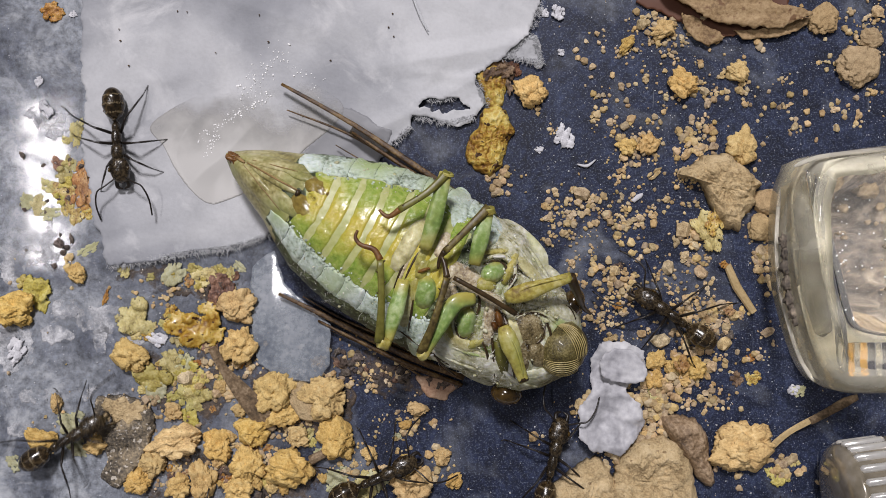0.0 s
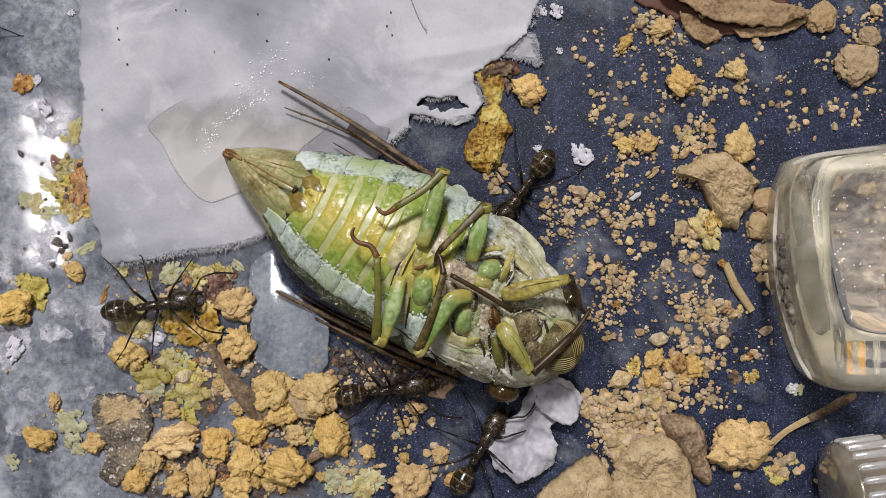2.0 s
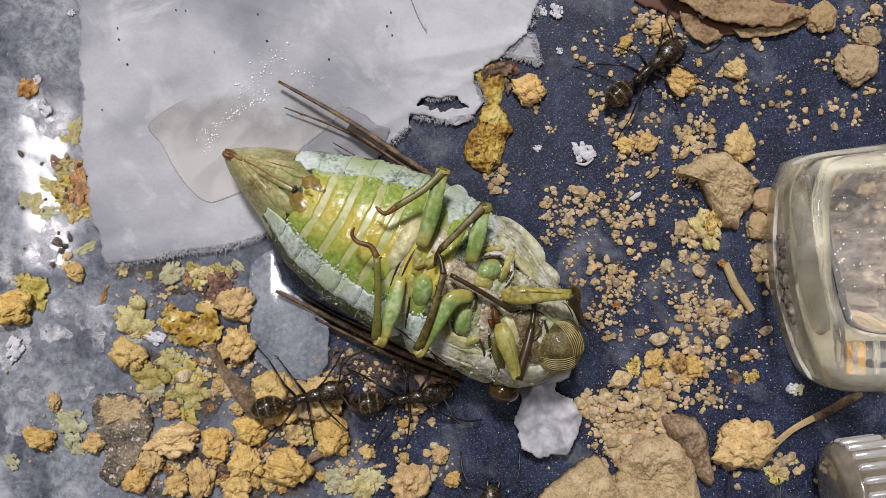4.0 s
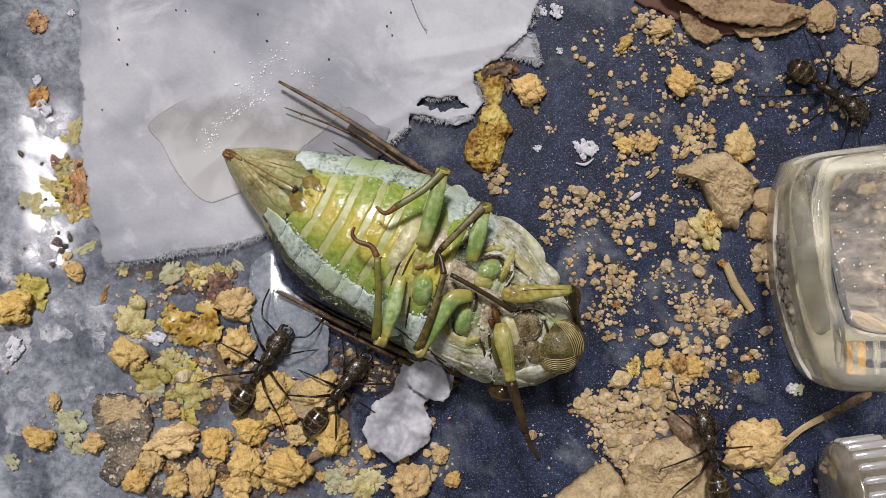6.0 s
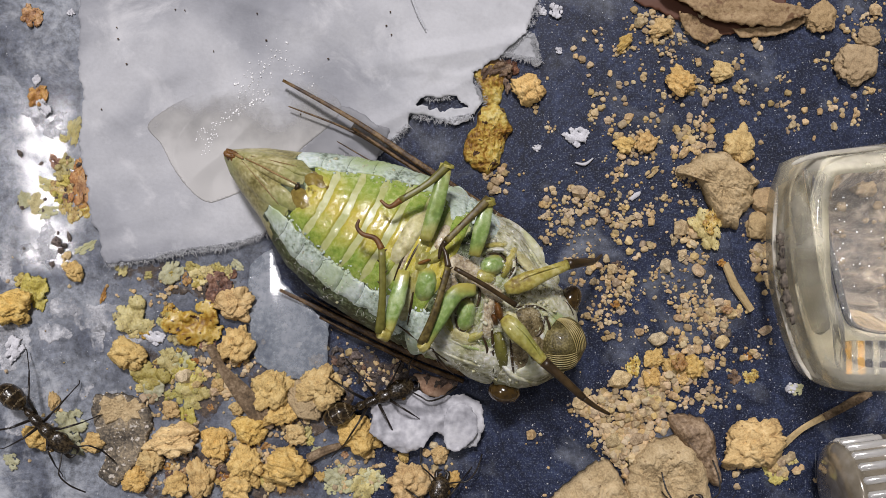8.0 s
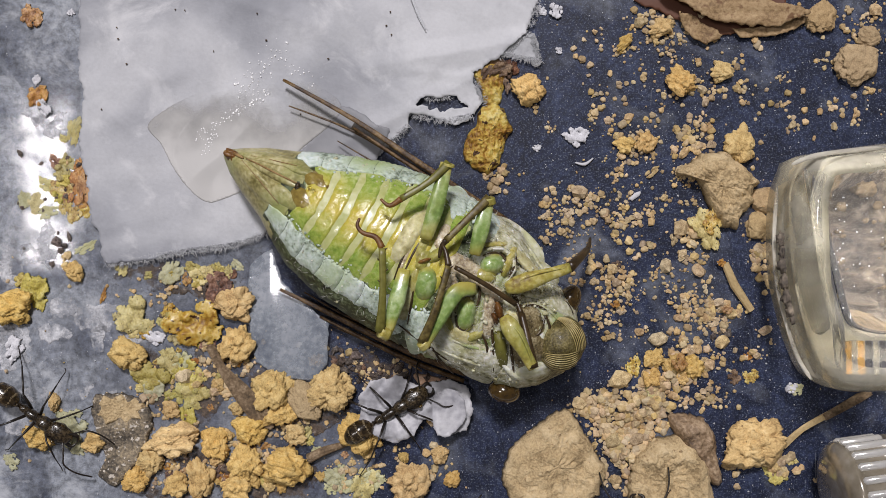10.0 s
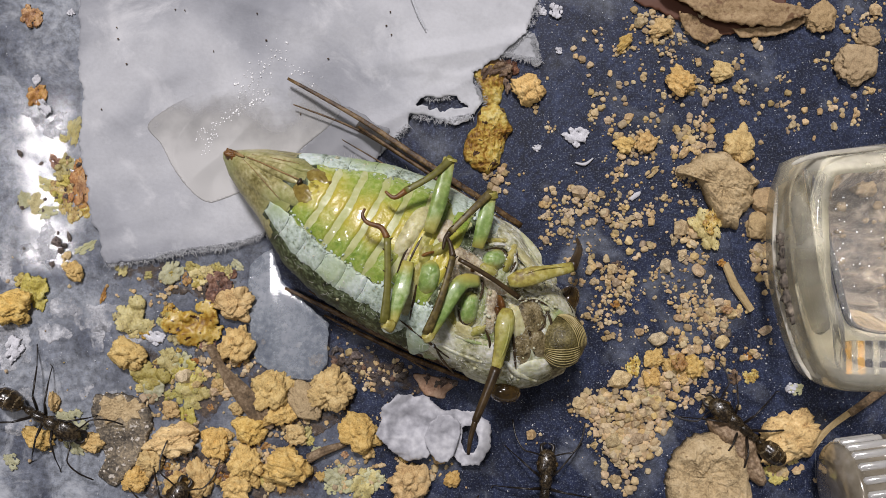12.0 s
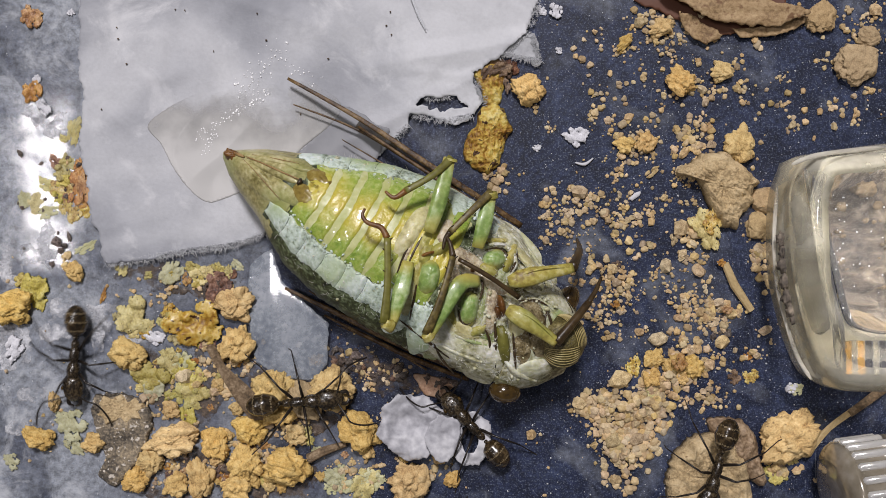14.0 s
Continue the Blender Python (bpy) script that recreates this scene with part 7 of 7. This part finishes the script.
LUMP_A = rock("clod", M_SLAB, [(888, 822), (904, 782), (948, 748), (984, 722), (1010, 724), (1032, 760), (1052, 792), (1068, 826), (1056, 868), (1030, 902), (962, 912), (912, 892), (890, 858)], 2.3, "large rough tan rock on the tray", "rock", "tan clods", 12.0, 9.0, 1.8)
LUMP_B = rock("clod", M_SLAB, [(1106, 835), (1118, 806), (1146, 780), (1180, 772), (1216, 778), (1238, 808), (1252, 856), (1254, 905), (1220, 932), (1160, 935), (1118, 915), (1102, 862)], 2.6,
              "large flat-topped tan rock on the tray", "rock", "tan clods", 9.0, 9.0, 1.8)
CHIP = rock("husk", M_CHIP, [(1268, 738), (1300, 732), (1330, 742), (1352, 772), (1354, 804), (1364, 850), (1350, 860), (1330, 842), (1310, 812), (1286, 778)], 2.2, "curved dry brown husk beside the rock", "husk", seed=3.0, flat=3.0)
LUMP_C = litter("c", 1312, 790, 58, 44, 0)
LUMP_D = litter("c", 568, 695, 44, 38, 0)
LUMP_E = litter("c", 592, 775, 34, 38, 0)
LUMP_F = litter("c", 1308, 120, 19, 19, 0)
WHITE = litter("w", 997, 236, 22, 24, 0)
CRUMB_A = litter("o", 80, 12, 24, 20, 0)
CRUMB_B = litter("o", 55, -60, 22, 24, 0)


def build_stalk():
    bm = bmesh.new()
    tube(bm, smooth_path([spot(1365, 795, 0.7), spot(1400, 765, 0.8), spot(1450, 738, 0.9), spot(1500, 712, 0.8)]), lerp_list([0.40 * MM, 0.34 * MM, 0.38 * MM, 0.28 * MM], 13), 9, 0.9, 0.15)
    for v in bm.verts:
        v.co -= spot(1430, 750, 0)
    ob = thing("stalk", bm, M_STRAW, "bent dry brown plant stalk on the tray", "stalk", smooth=False)
    ob.location = spot(1430, 750, 0)
    bm = bmesh.new()
    tube(bm, smooth_path([spot(1438, 745, 0.9), spot(1470, 728, 1.0), spot(1500, 711, 1.0), spot(1522, 702, 0.8)]), lerp_list([0.40 * MM, 0.46 * MM, 0.52 * MM, 0.3 * MM], 13), 10, 0.9, 0.25)
    for v in bm.verts:
        v.co -= spot(1430, 750, 0)
    part("stalk_tip", bm, M_TWIG, ob, "dark brown withered tip")
    return ob


STALK = build_stalk()
del HUMPS[STILL:]
HUMPS += [(1205, 862, 115, 3.0), (1278, 332, 66, 3.0), (218, 778, 70, 0.8)]


# ---- movement ----


def fill(rows):
    """Rows of (t, x, y, degrees, z mm): adds rows where the turn is large."""
    out = []
    for r in rows:
        r = (*r, 0.0) if len(r) == 4 else r
        if out:
            p = out[-1]
            d = (r[3] - p[3] + 180) % 360 - 180
            r = (r[0], r[1], r[2], p[3] + d, r[4])
            n = int(abs(d) // 60)
            for i in range(1, n + 1):
                s = i / (n + 1)
                out.append(tuple(p[k] + (r[k] - p[k]) * s for k in range(5)))
        out.append(r)
    return out


def hump(x, y):
    """How high the clods stand there, in mm."""
    return max([h * max(0.0, 1 - ((x - a) ** 2 + (y - b) ** 2) / (r * 1.1) ** 2) for a, b, r, h in HUMPS] + [0.0])


def ant_pose(r):
    c, s = math.cos(radians(r[3])), math.sin(radians(r[3]))
    z = max([r[4]] + [0.8 * hump(r[1] + k * c, r[2] - k * s) for k in (-70, -40, 0, 30, 60)])
    p = spot(r[1], r[2], 2 + z)
    return Matrix.LocRotScale((p.x, p.y, z * MM), Euler((0, 0, radians(r[3]))), None)


def ant_walk(ant, rows, seed):
    rows = fill(rows)
    if rows[0][0] > 0:
        rows.insert(0, (0.0, *rows[0][1:]))
    if rows[-1][0] < 14:
        rows.append((14.0, *rows[-1][1:]))
    walk(ant, [(r[0], ant_pose(r)) for r in rows])
    ts = [r[0] for r in rows]
    gone = [0.0]
    for a, b in zip(rows, rows[1:]):
        gone.append(gone[-1] + min(math.hypot(b[1] - a[1], b[2] - a[2]) + abs(b[3] - a[3]) * 0.8, 400))
    times = [i * 0.1 for i in range(141)]
    step = np.interp(times, ts, gone) / 75.0
    rnd = random.Random(seed)
    for ob in ant.children:
        name = ob.name.split(".")[0]
        home = ob.location.copy()
        side = 1 if home.y > 0 else -1
        if name.endswith("leg"):
            tripod = 0.0 if (name == "middle_leg") == (side > 0) else math.pi
            twist = rnd.uniform(-10, 10)
            walk(ob, [(t, pose(*home, max(0.0, math.sin(s * 2 * math.pi + tripod)) * 7 * side, 0, twist + side * -13 * math.cos(s * 2 * math.pi + tripod))) for t, s in zip(times, step)])
        elif name == "antenna":
            o = rnd.uniform(0, 6)
            walk(ob, [(t, pose(*home, 0, 6 * math.sin(t * 5.1 + o), side * (8 + 14 * math.sin(t * 3.7 + o + side)))) for t in times])


def slide(ob, rows, turn0=0.0):
    """Pushes a lump over the tray: rows of (t, x, y, degrees)."""
    keep = ob.scale.copy()
    start = rows[0]
    p0 = spot(start[1], start[2], 1.5)
    z = ob.location.z
    spin = ob.rotation_euler.z
    out = []
    rows = fill(rows)
    for r in rows:
        p = spot(r[1], r[2], 1.5)
        out.append((r[0], Matrix.LocRotScale((p.x, p.y, z), Euler((0, 0, spin + radians(r[3]))), None)))
    if out[-1][0] < 14:
        out.append((14.0, out[-1][1]))
    walk(ob, out)


def cicada_pose(roll, dx=0.0, dy=0.0, yaw=0.0):
    pivot = Vector((0, 0, 0.0069))
    turn = Matrix.Rotation(radians(-roll), 4, AX) @ Matrix.Rotation(radians(yaw), 4, "Z")
    return Matrix.Translation(CIC + Vector((dx * U, -dy * U, 0))) @ Matrix.Translation(pivot) @ turn @ Matrix.Translation(-pivot)


def motions():
    rolls = ((0.0, 0, 2, 2), (1.7, 0, 2, 2), (2.0, 0, 0, 0), (6.5, 0.5, 0, 0), (6.8, 2, 0, -1), (7.5, 2, 1, -1), (7.8, 5, 3, -2), (8.2, 5.5, 3, -2), (10.3, 6, 3, -3),
             (11.6, 6, 3, -3), (11.8, 13, 4, -6), (14.0, 13, 4, -6))
    walk(CICADA, [(t, cicada_pose(r, dx, dy)) for t, r, dx, dy in rolls])
    for wing in [o for o in CICADA.children if o.name.startswith("wing")]:
        # the wings are pinned under the body and barely roll with it
        walk(wing, [(t, cicada_pose(r, dx, dy).inverted() @ cicada_pose(0, dx + r * 1.0, dy + r * 0.1)) for t, r, dx, dy in rolls])
    ants = [ANT] + [copy_thing(ANT, pose(0, 0, 0)) for _ in range(6)]
    ant_walk(ants[0], [(0.0, 202, 250, 276), (0.1, 186, 262, 270), (0.2, 146, 290, 240), (0.3, 97, 325, 230), (0.4, 62, 380, 230), (0.5, 38, 395, 230), (0.6, 0, 425, 222),
                       (0.7, -90, 460, 220), (1.2, -220, 520, 250), (3.0, -240, 600, 290), (6.5, -200, 690, 330), (6.9, -90, 720, 330), (7.0, -45, 735, 325), (7.2, 45, 752, 320),
                       (7.5, 66, 758, 316), (8.0, 70, 752, 317), (8.2, 68, 750, 318), (10.3, 64, 740, 326), (11.6, 64, 738, 327), (12.0, 75, 742, 332), (12.5, 90, 742, 338),
                       (12.8, 108, 725, 346), (13.0, 122, 716, 350), (13.2, 140, 716, 352), (13.3, 288, 530, 372), (13.5, 286, 530, 376), (13.6, 300, 524, 375),
                       (13.7, 268, 525, 450), (13.8, 220, 535, 530), (14.0, 130, 640, 628)], 1)
    ant_walk(ants[1], [(0.0, 116, 775, 30), (0.1, 133, 690, 55), (0.2, 165, 640, 30), (0.3, 178, 640, 40), (0.4, 178, 612, 70), (0.5, 160, 590, 86), (0.7, 150, 606, 86), (0.8, 137, 600, 100),
                       (0.9, 112, 533, 108), (1.0, 112, 465, 105), (1.1, 84, 430, 118), (1.2, 66, 380, 122), (1.3, 38, 335, 115), (1.4, 18, 280, 95), (1.5, 30, 155, 68), (1.6, 55, 125, 62),
                       (1.8, 40, 95, 60), (1.9, -90, 20, 100), (3.0, -160, 200, 240), (5.0, -150, 700, 280), (8.0, -90, 1000, 320), (11.5, 250, 1010, 360), (12.2, 305, 880, 440), (12.4, 312, 803, 442),
                       (12.5, 316, 735, 446), (12.6, 342, 684, 430), (12.7, 376, 640, 412), (13.0, 412, 622, 401), (13.2, 425, 605, 400), (13.3, 540, 709, 363), (13.5, 540, 707, 362), (14.0, 535, 712, 365)], 2)
    ant_walk(ants[2], [(0.0, 410, 1000, 95), (0.8, 420, 960, 95), (0.9, 440, 850, 95), (1.0, 402, 828, 95), (1.1, 343, 790, 140), (1.2, 250, 784, 170), (1.3, 218, 784, 160), (1.4, 206, 755, 140),
                       (1.5, 190, 712, 124), (1.6, 141, 620, 128), (1.7, 89, 605, 140), (1.8, 50, 575, 110), (1.9, 226, 510, 5), (2.0, 275, 540, 8), (2.2, 325, 528, 14), (2.4, 345, 548, 4),
                       (2.5, 365, 568, -3), (2.7, 392, 626, -12), (2.9, 448, 668, 4), (3.0, 460, 692, 2), (3.2, 500, 712, 0), (4.2, 540, 700, 20), (5.3, 510, 678, 42), (5.5, 530, 680, 33), (5.7, 509, 675, 40),
                       (5.9, 462, 655, 50), (6.0, 464, 647, 57), (6.2, 445, 660, 50), (6.5, 437, 660, 33), (6.7, 368, 683, 60), (6.8, 150, 700, 120), (6.9, -90, 640, 160), (9.0, -200, 500, 160), (14.0, -220, 400, 120)], 3)
    ant_walk(ants[3], [(0.0, 668, 843, 25), (0.4, 655, 830, 35), (0.6, 648, 832, 40), (0.7, 690, 785, 40), (0.8, 622, 758, 85), (0.9, 575, 745, 95), (1.0, 575, 758, 90), (1.2, 553, 720, 75), (1.4, 545, 730, 60),
                       (1.5, 530, 747, 48), (1.6, 560, 765, 38), (1.7, 594, 735, 45), (1.8, 642, 715, 45), (1.9, 670, 690, 20), (2.0, 690, 690, 8), (2.5, 715, 692, -6), (3.0, 755, 700, -10), (3.2, 745, 698, -6),
                       (4.2, 720, 705, 10), (5.3, 715, 705, 15), (5.5, 728, 712, 15), (5.7, 680, 720, 30), (5.9, 606, 685, 48), (6.0, 600, 690, 52), (6.5, 612, 692, 40), (6.7, 625, 690, 35), (6.9, 700, 698, 5),
                       (7.0, 700, 698, 3), (7.5, 695, 703, 16), (8.0, 665, 708, 22), (8.2, 655, 710, 20), (10.3, 715, 730, 32), (10.5, 728, 730, 26), (10.7, 732, 758, 16), (11.0, 765, 793, 12), (11.2, 830, 790, 50),
                       (11.4, 850, 780, 78), (11.6, 866, 795, 60), (11.8, 940, 850, 85), (12.0, 965, 868, 86), (12.2, 914, 870, 110), (12.4, 800, 890, 110), (12.6, 705, 850, 95), (13.0, 686, 828, 88), (13.2, 688, 805, 88),
                       (13.3, 864, 770, 130), (13.5, 855, 783, 132), (13.7, 835, 764, 132), (14.0, 832, 752, 132)], 4)
    ant_walk(ants[4], [(0.0, 976, 808, 78), (0.2, 970, 805, 80), (0.4, 900, 745, 110), (0.5, 835, 735, 60), (0.6, 815, 745, 60), (0.7, 860, 930, 60), (1.7, 850, 960, 60), (1.9, 840, 795, 60), (2.0, 852, 792, 60),
                       (2.5, 856, 787, 62), (2.8, 868, 790, 55), (3.0, 868, 805, 50), (3.2, 878, 815, 55), (4.0, 860, 930, 80), (5.0, 780, 1000, 90), (7.1, 735, 980, 90), (7.5, 742, 912, 90), (7.8, 745, 905, 88),
                       (8.0, 770, 915, 80), (8.2, 775, 930, 80), (8.8, 800, 1010, 60), (14.0, 820, 1020, 60)], 5)
    ant_walk(ants[5], [(0.0, 1182, 553, 145), (0.2, 1165, 525, 150), (0.5, 1162, 480, 163), (0.7, 1105, 470, 172), (1.0, 1082, 456, 180), (1.5, 1072, 441, 175), (1.8, 1055, 440, 175), (1.9, 925, 335, 236),
                       (2.0, 918, 345, 233), (2.5, 917, 335, 212), (2.7, 915, 335, 220), (2.9, 953, 345, 268), (3.0, 960, 358, 275), (3.2, 961, 345, 275), (4.0, 1150, 120, 400), (4.8, 1300, -60, 350), (5.4, 1385, -30, 330),
                       (5.5, 1402, 0, 330), (5.7, 1390, 95, 322), (5.9, 1470, 160, 326), (6.0, 1478, 166, 325), (6.5, 1487, 176, 338), (6.7, 1475, 180, 335), (6.9, 1660, 200, 340), (14.0, 1700, 180, 350)], 6)
    ant_walk(ants[6], [(0.0, 1320, 1000, 90), (5.0, 1330, 960, 90), (5.3, 1310, 830, 95), (5.5, 1292, 805, 98, 1.0), (5.7, 1262, 800, 102, 2.0), (6.0, 1258, 797, 102, 2.0), (6.2, 1225, 750, 118, 1.5), (6.5, 1196, 727, 138, 0.6),
                       (6.7, 1178, 735, 138, 0.6), (6.85, 1290, 960, 120), (10.1, 1130, 960, 90), (10.3, 1150, 832, 98, 3.0), (10.5, 1170, 760, 122, 2.0), (10.7, 1160, 728, 125, 0.8), (10.9, 1300, 900, 250),
                       (11.0, 1312, 925, 270), (11.3, 1330, 1000, 270), (11.6, 1360, 900, 420), (11.8, 1352, 790, 460), (12.0, 1314, 757, 500), (12.2, 1256, 731, 515), (12.4, 1195, 698, 520), (12.5, 1190, 690, 517, 0.5),
                       (12.8, 1180, 690, 525, 0.5), (13.0, 1172, 697, 532, 0.5), (13.2, 1130, 702, 532), (13.3, 1272, 790, 615, 3.0), (13.5, 1268, 812, 610, 3.6), (14.0, 1267, 842, 613, 3.8)], 7)
    walk(SCRAP_FOLD, [(t, pose(*SCRAP_HINGE, 0, a, 0)) for t, a in ((0.0, 0), (3.8, 0), (4.2, -87), (4.6, -174), (5.58, -174), (5.7, -87), (5.82, 0), (11.4, 0), (11.6, -87), (11.8, -174), (14.0, -174))])
    slide(SCRAP, [(0.0, 1078, 735, 80), (0.2, 1078, 738, 80), (0.3, 970, 720, 40), (0.5, 950, 762, 50), (0.7, 972, 740, -100), (1.0, 976, 736, -117), (1.7, 976, 736, -117), (2.0, 930, 786, 55), (3.2, 932, 786, 55),
                  (5.0, 1020, 680, 150), (5.3, 1005, 680, 160), (5.4, 930, 740, 110), (5.5, 842, 785, 76), (5.7, 740, 745, 70), (6.0, 708, 748, 58), (6.5, 692, 745, 62), (6.8, 700, 745, 30), (7.0, 716, 745, -5), (8.2, 722, 742, -5),
                  (10.3, 700, 722, 0), (11.6, 712, 716, -15), (11.8, 736, 758, -14), (14.0, 736, 758, -14)])
    slide(LUMP_A, [(0.0, 1034, 908, 0), (3.2, 1032, 906, 0), (5.5, 1052, 918, 0), (6.5, 1057, 920, 0), (8.2, 1054, 914, 0), (10.3, 980, 820, 0), (11.6, 980, 818, 0), (11.8, 970, 1010, 20)])
    slide(LUMP_B, [(0.0, 1155, 850, 0), (3.2, 1157, 848, 0), (5.5, 1179, 854, 0), (8.2, 1184, 854, 0), (10.3, 1188, 852, 0), (11.6, 1188, 852, 0), (11.8, 1256, 846, 0), (14.0, 1256, 846, 0)])
    slide(CHIP, [(0.0, 1226, 795, 0), (3.2, 1226, 795, 0), (5.5, 1240, 798, 0), (11.6, 1246, 796, 0), (11.8, 1318, 800, 5), (14.0, 1318, 800, 5)])
    slide(LUMP_C, [(0.0, 1312, 790, 0), (3.2, 1314, 788, 0), (5.5, 1336, 788, 8), (11.6, 1340, 788, 8), (11.8, 1400, 776, 20), (14.0, 1400, 776, 20)])
    slide(STALK, [(0.0, 1430, 752, 0), (3.2, 1434, 750, 0), (5.5, 1456, 748, 0), (11.6, 1462, 748, 2), (11.8, 1505, 742, 8), (14.0, 1505, 742, 8)])
    slide(LUMP_D, [(0.0, 570, 700, 0), (1.7, 562, 695, 0), (5.3, 572, 705, 10), (6.8, 565, 685, 30), (8.2, 568, 685, 30), (10.3, 586, 688, 40), (14.0, 586, 688, 40)])
    slide(LUMP_E, [(0.0, 590, 775, 0), (5.0, 585, 772, 0), (6.7, 590, 772, 0), (7.0, 635, 772, 30), (14.0, 635, 765, 30)])
    slide(LUMP_F, [(0.0, 1308, 120, 0), (5.4, 1306, 118, 0), (6.0, 1282, 122, 40), (14.0, 1282, 122, 40)])
    slide(WHITE, [(0.0, 997, 236, 0), (1.7, 997, 236, 0), (2.0, 1030, 270, 30), (3.2, 1030, 270, 30), (5.0, 1037, 260, 50), (6.7, 1037, 260, 50), (7.0, 1022, 239, 70), (14.0, 1021, 239, 70)])
    slide(CRUMB_A, [(0.0, 80, 12, 0), (1.7, 80, 12, 0), (2.0, 30, 143, 40), (3.2, 30, 143, 40), (5.3, 57, 166, 60), (11.8, 56, 165, 60), (13.3, 47, 160, 70), (14.0, 47, 158, 70)])
    slide(CRUMB_B, [(0.0, 55, -70, 0), (3.2, 55, -70, 0), (5.3, 55, 32, 20), (6.7, 55, 32, 20), (7.0, 47, 22, 30), (14.0, 46, 24, 30)])
    # front legs of the cicada: thigh and shin headings, degrees in the plan
    for (thigh, shin), rest, dip, rows in (
            (FRONT_LEGS[0], 14.4, 52, ((0.0, 18, -60), (0.6, 18, -70), (1.5, 12, -90), (2.0, 14, -60), (2.5, 10, -40), (2.8, 8, -35), (3.0, -10, -30), (3.2, 5, -60), (5.3, -8, -60), (5.8, 3, -80), (6.5, 6, -30), (7.0, 15, -70),
                                   (7.8, 22, 10), (8.2, 22, 10), (10.3, 18, 42), (11.6, 18, 45), (11.8, 14, 55), (14.0, 13, 55))),
            (FRONT_LEGS[1], -92.2, 8, ((0.0, -74, 106), (0.2, -76, 106), (0.3, -100, 60), (0.4, -118, -20), (0.5, -122, -100), (0.6, -110, -20), (0.7, -84, 60), (0.8, -80, 104), (1.7, -80, 104), (2.0, -62, 42), (2.5, -65, 55), (3.0, -62, 65), (3.2, -65, 60),
                                    (4.2, -80, 80), (5.3, -96, 84), (5.6, -94, 82), (5.8, -88, 0), (6.0, -84, -74), (6.5, -82, -66), (6.8, -104, -74), (7.0, -112, -76), (7.2, -92, -74), (7.5, -76, -72), (8.0, -52, -42), (8.2, -54, -30), (9.2, -60, 40), (10.3, -66, 110), (11.3, -70, 108),
                                    (11.5, -88, 40), (11.7, -100, -50), (12.0, -106, -112), (12.2, -80, -60), (12.35, -55, 0), (12.5, -38, 47), (14.0, -38, 48)))):
        h, k = thigh.location.copy(), shin.location.copy()
        walk(thigh, [(t, Matrix.LocRotScale(h, Euler((0, 0, radians(a - rest))), None)) for t, a, b in rows])
        out = []
        for t, a, b in rows:
            out.append((t, Matrix.LocRotScale(k, Euler((0, radians(dip), radians(b - (a - rest)))), None)))
        full = []
        for r in out:
            if full and full[-1][1].to_quaternion().rotation_difference(r[1].to_quaternion()).angle > 1.4:
                q = full[-1][1].to_quaternion().slerp(r[1].to_quaternion(), 0.5)
                full.append(((full[-1][0] + r[0]) / 2, Matrix.LocRotScale(k, q, None)))
            full.append(r)
        walk(shin, full)


motions()
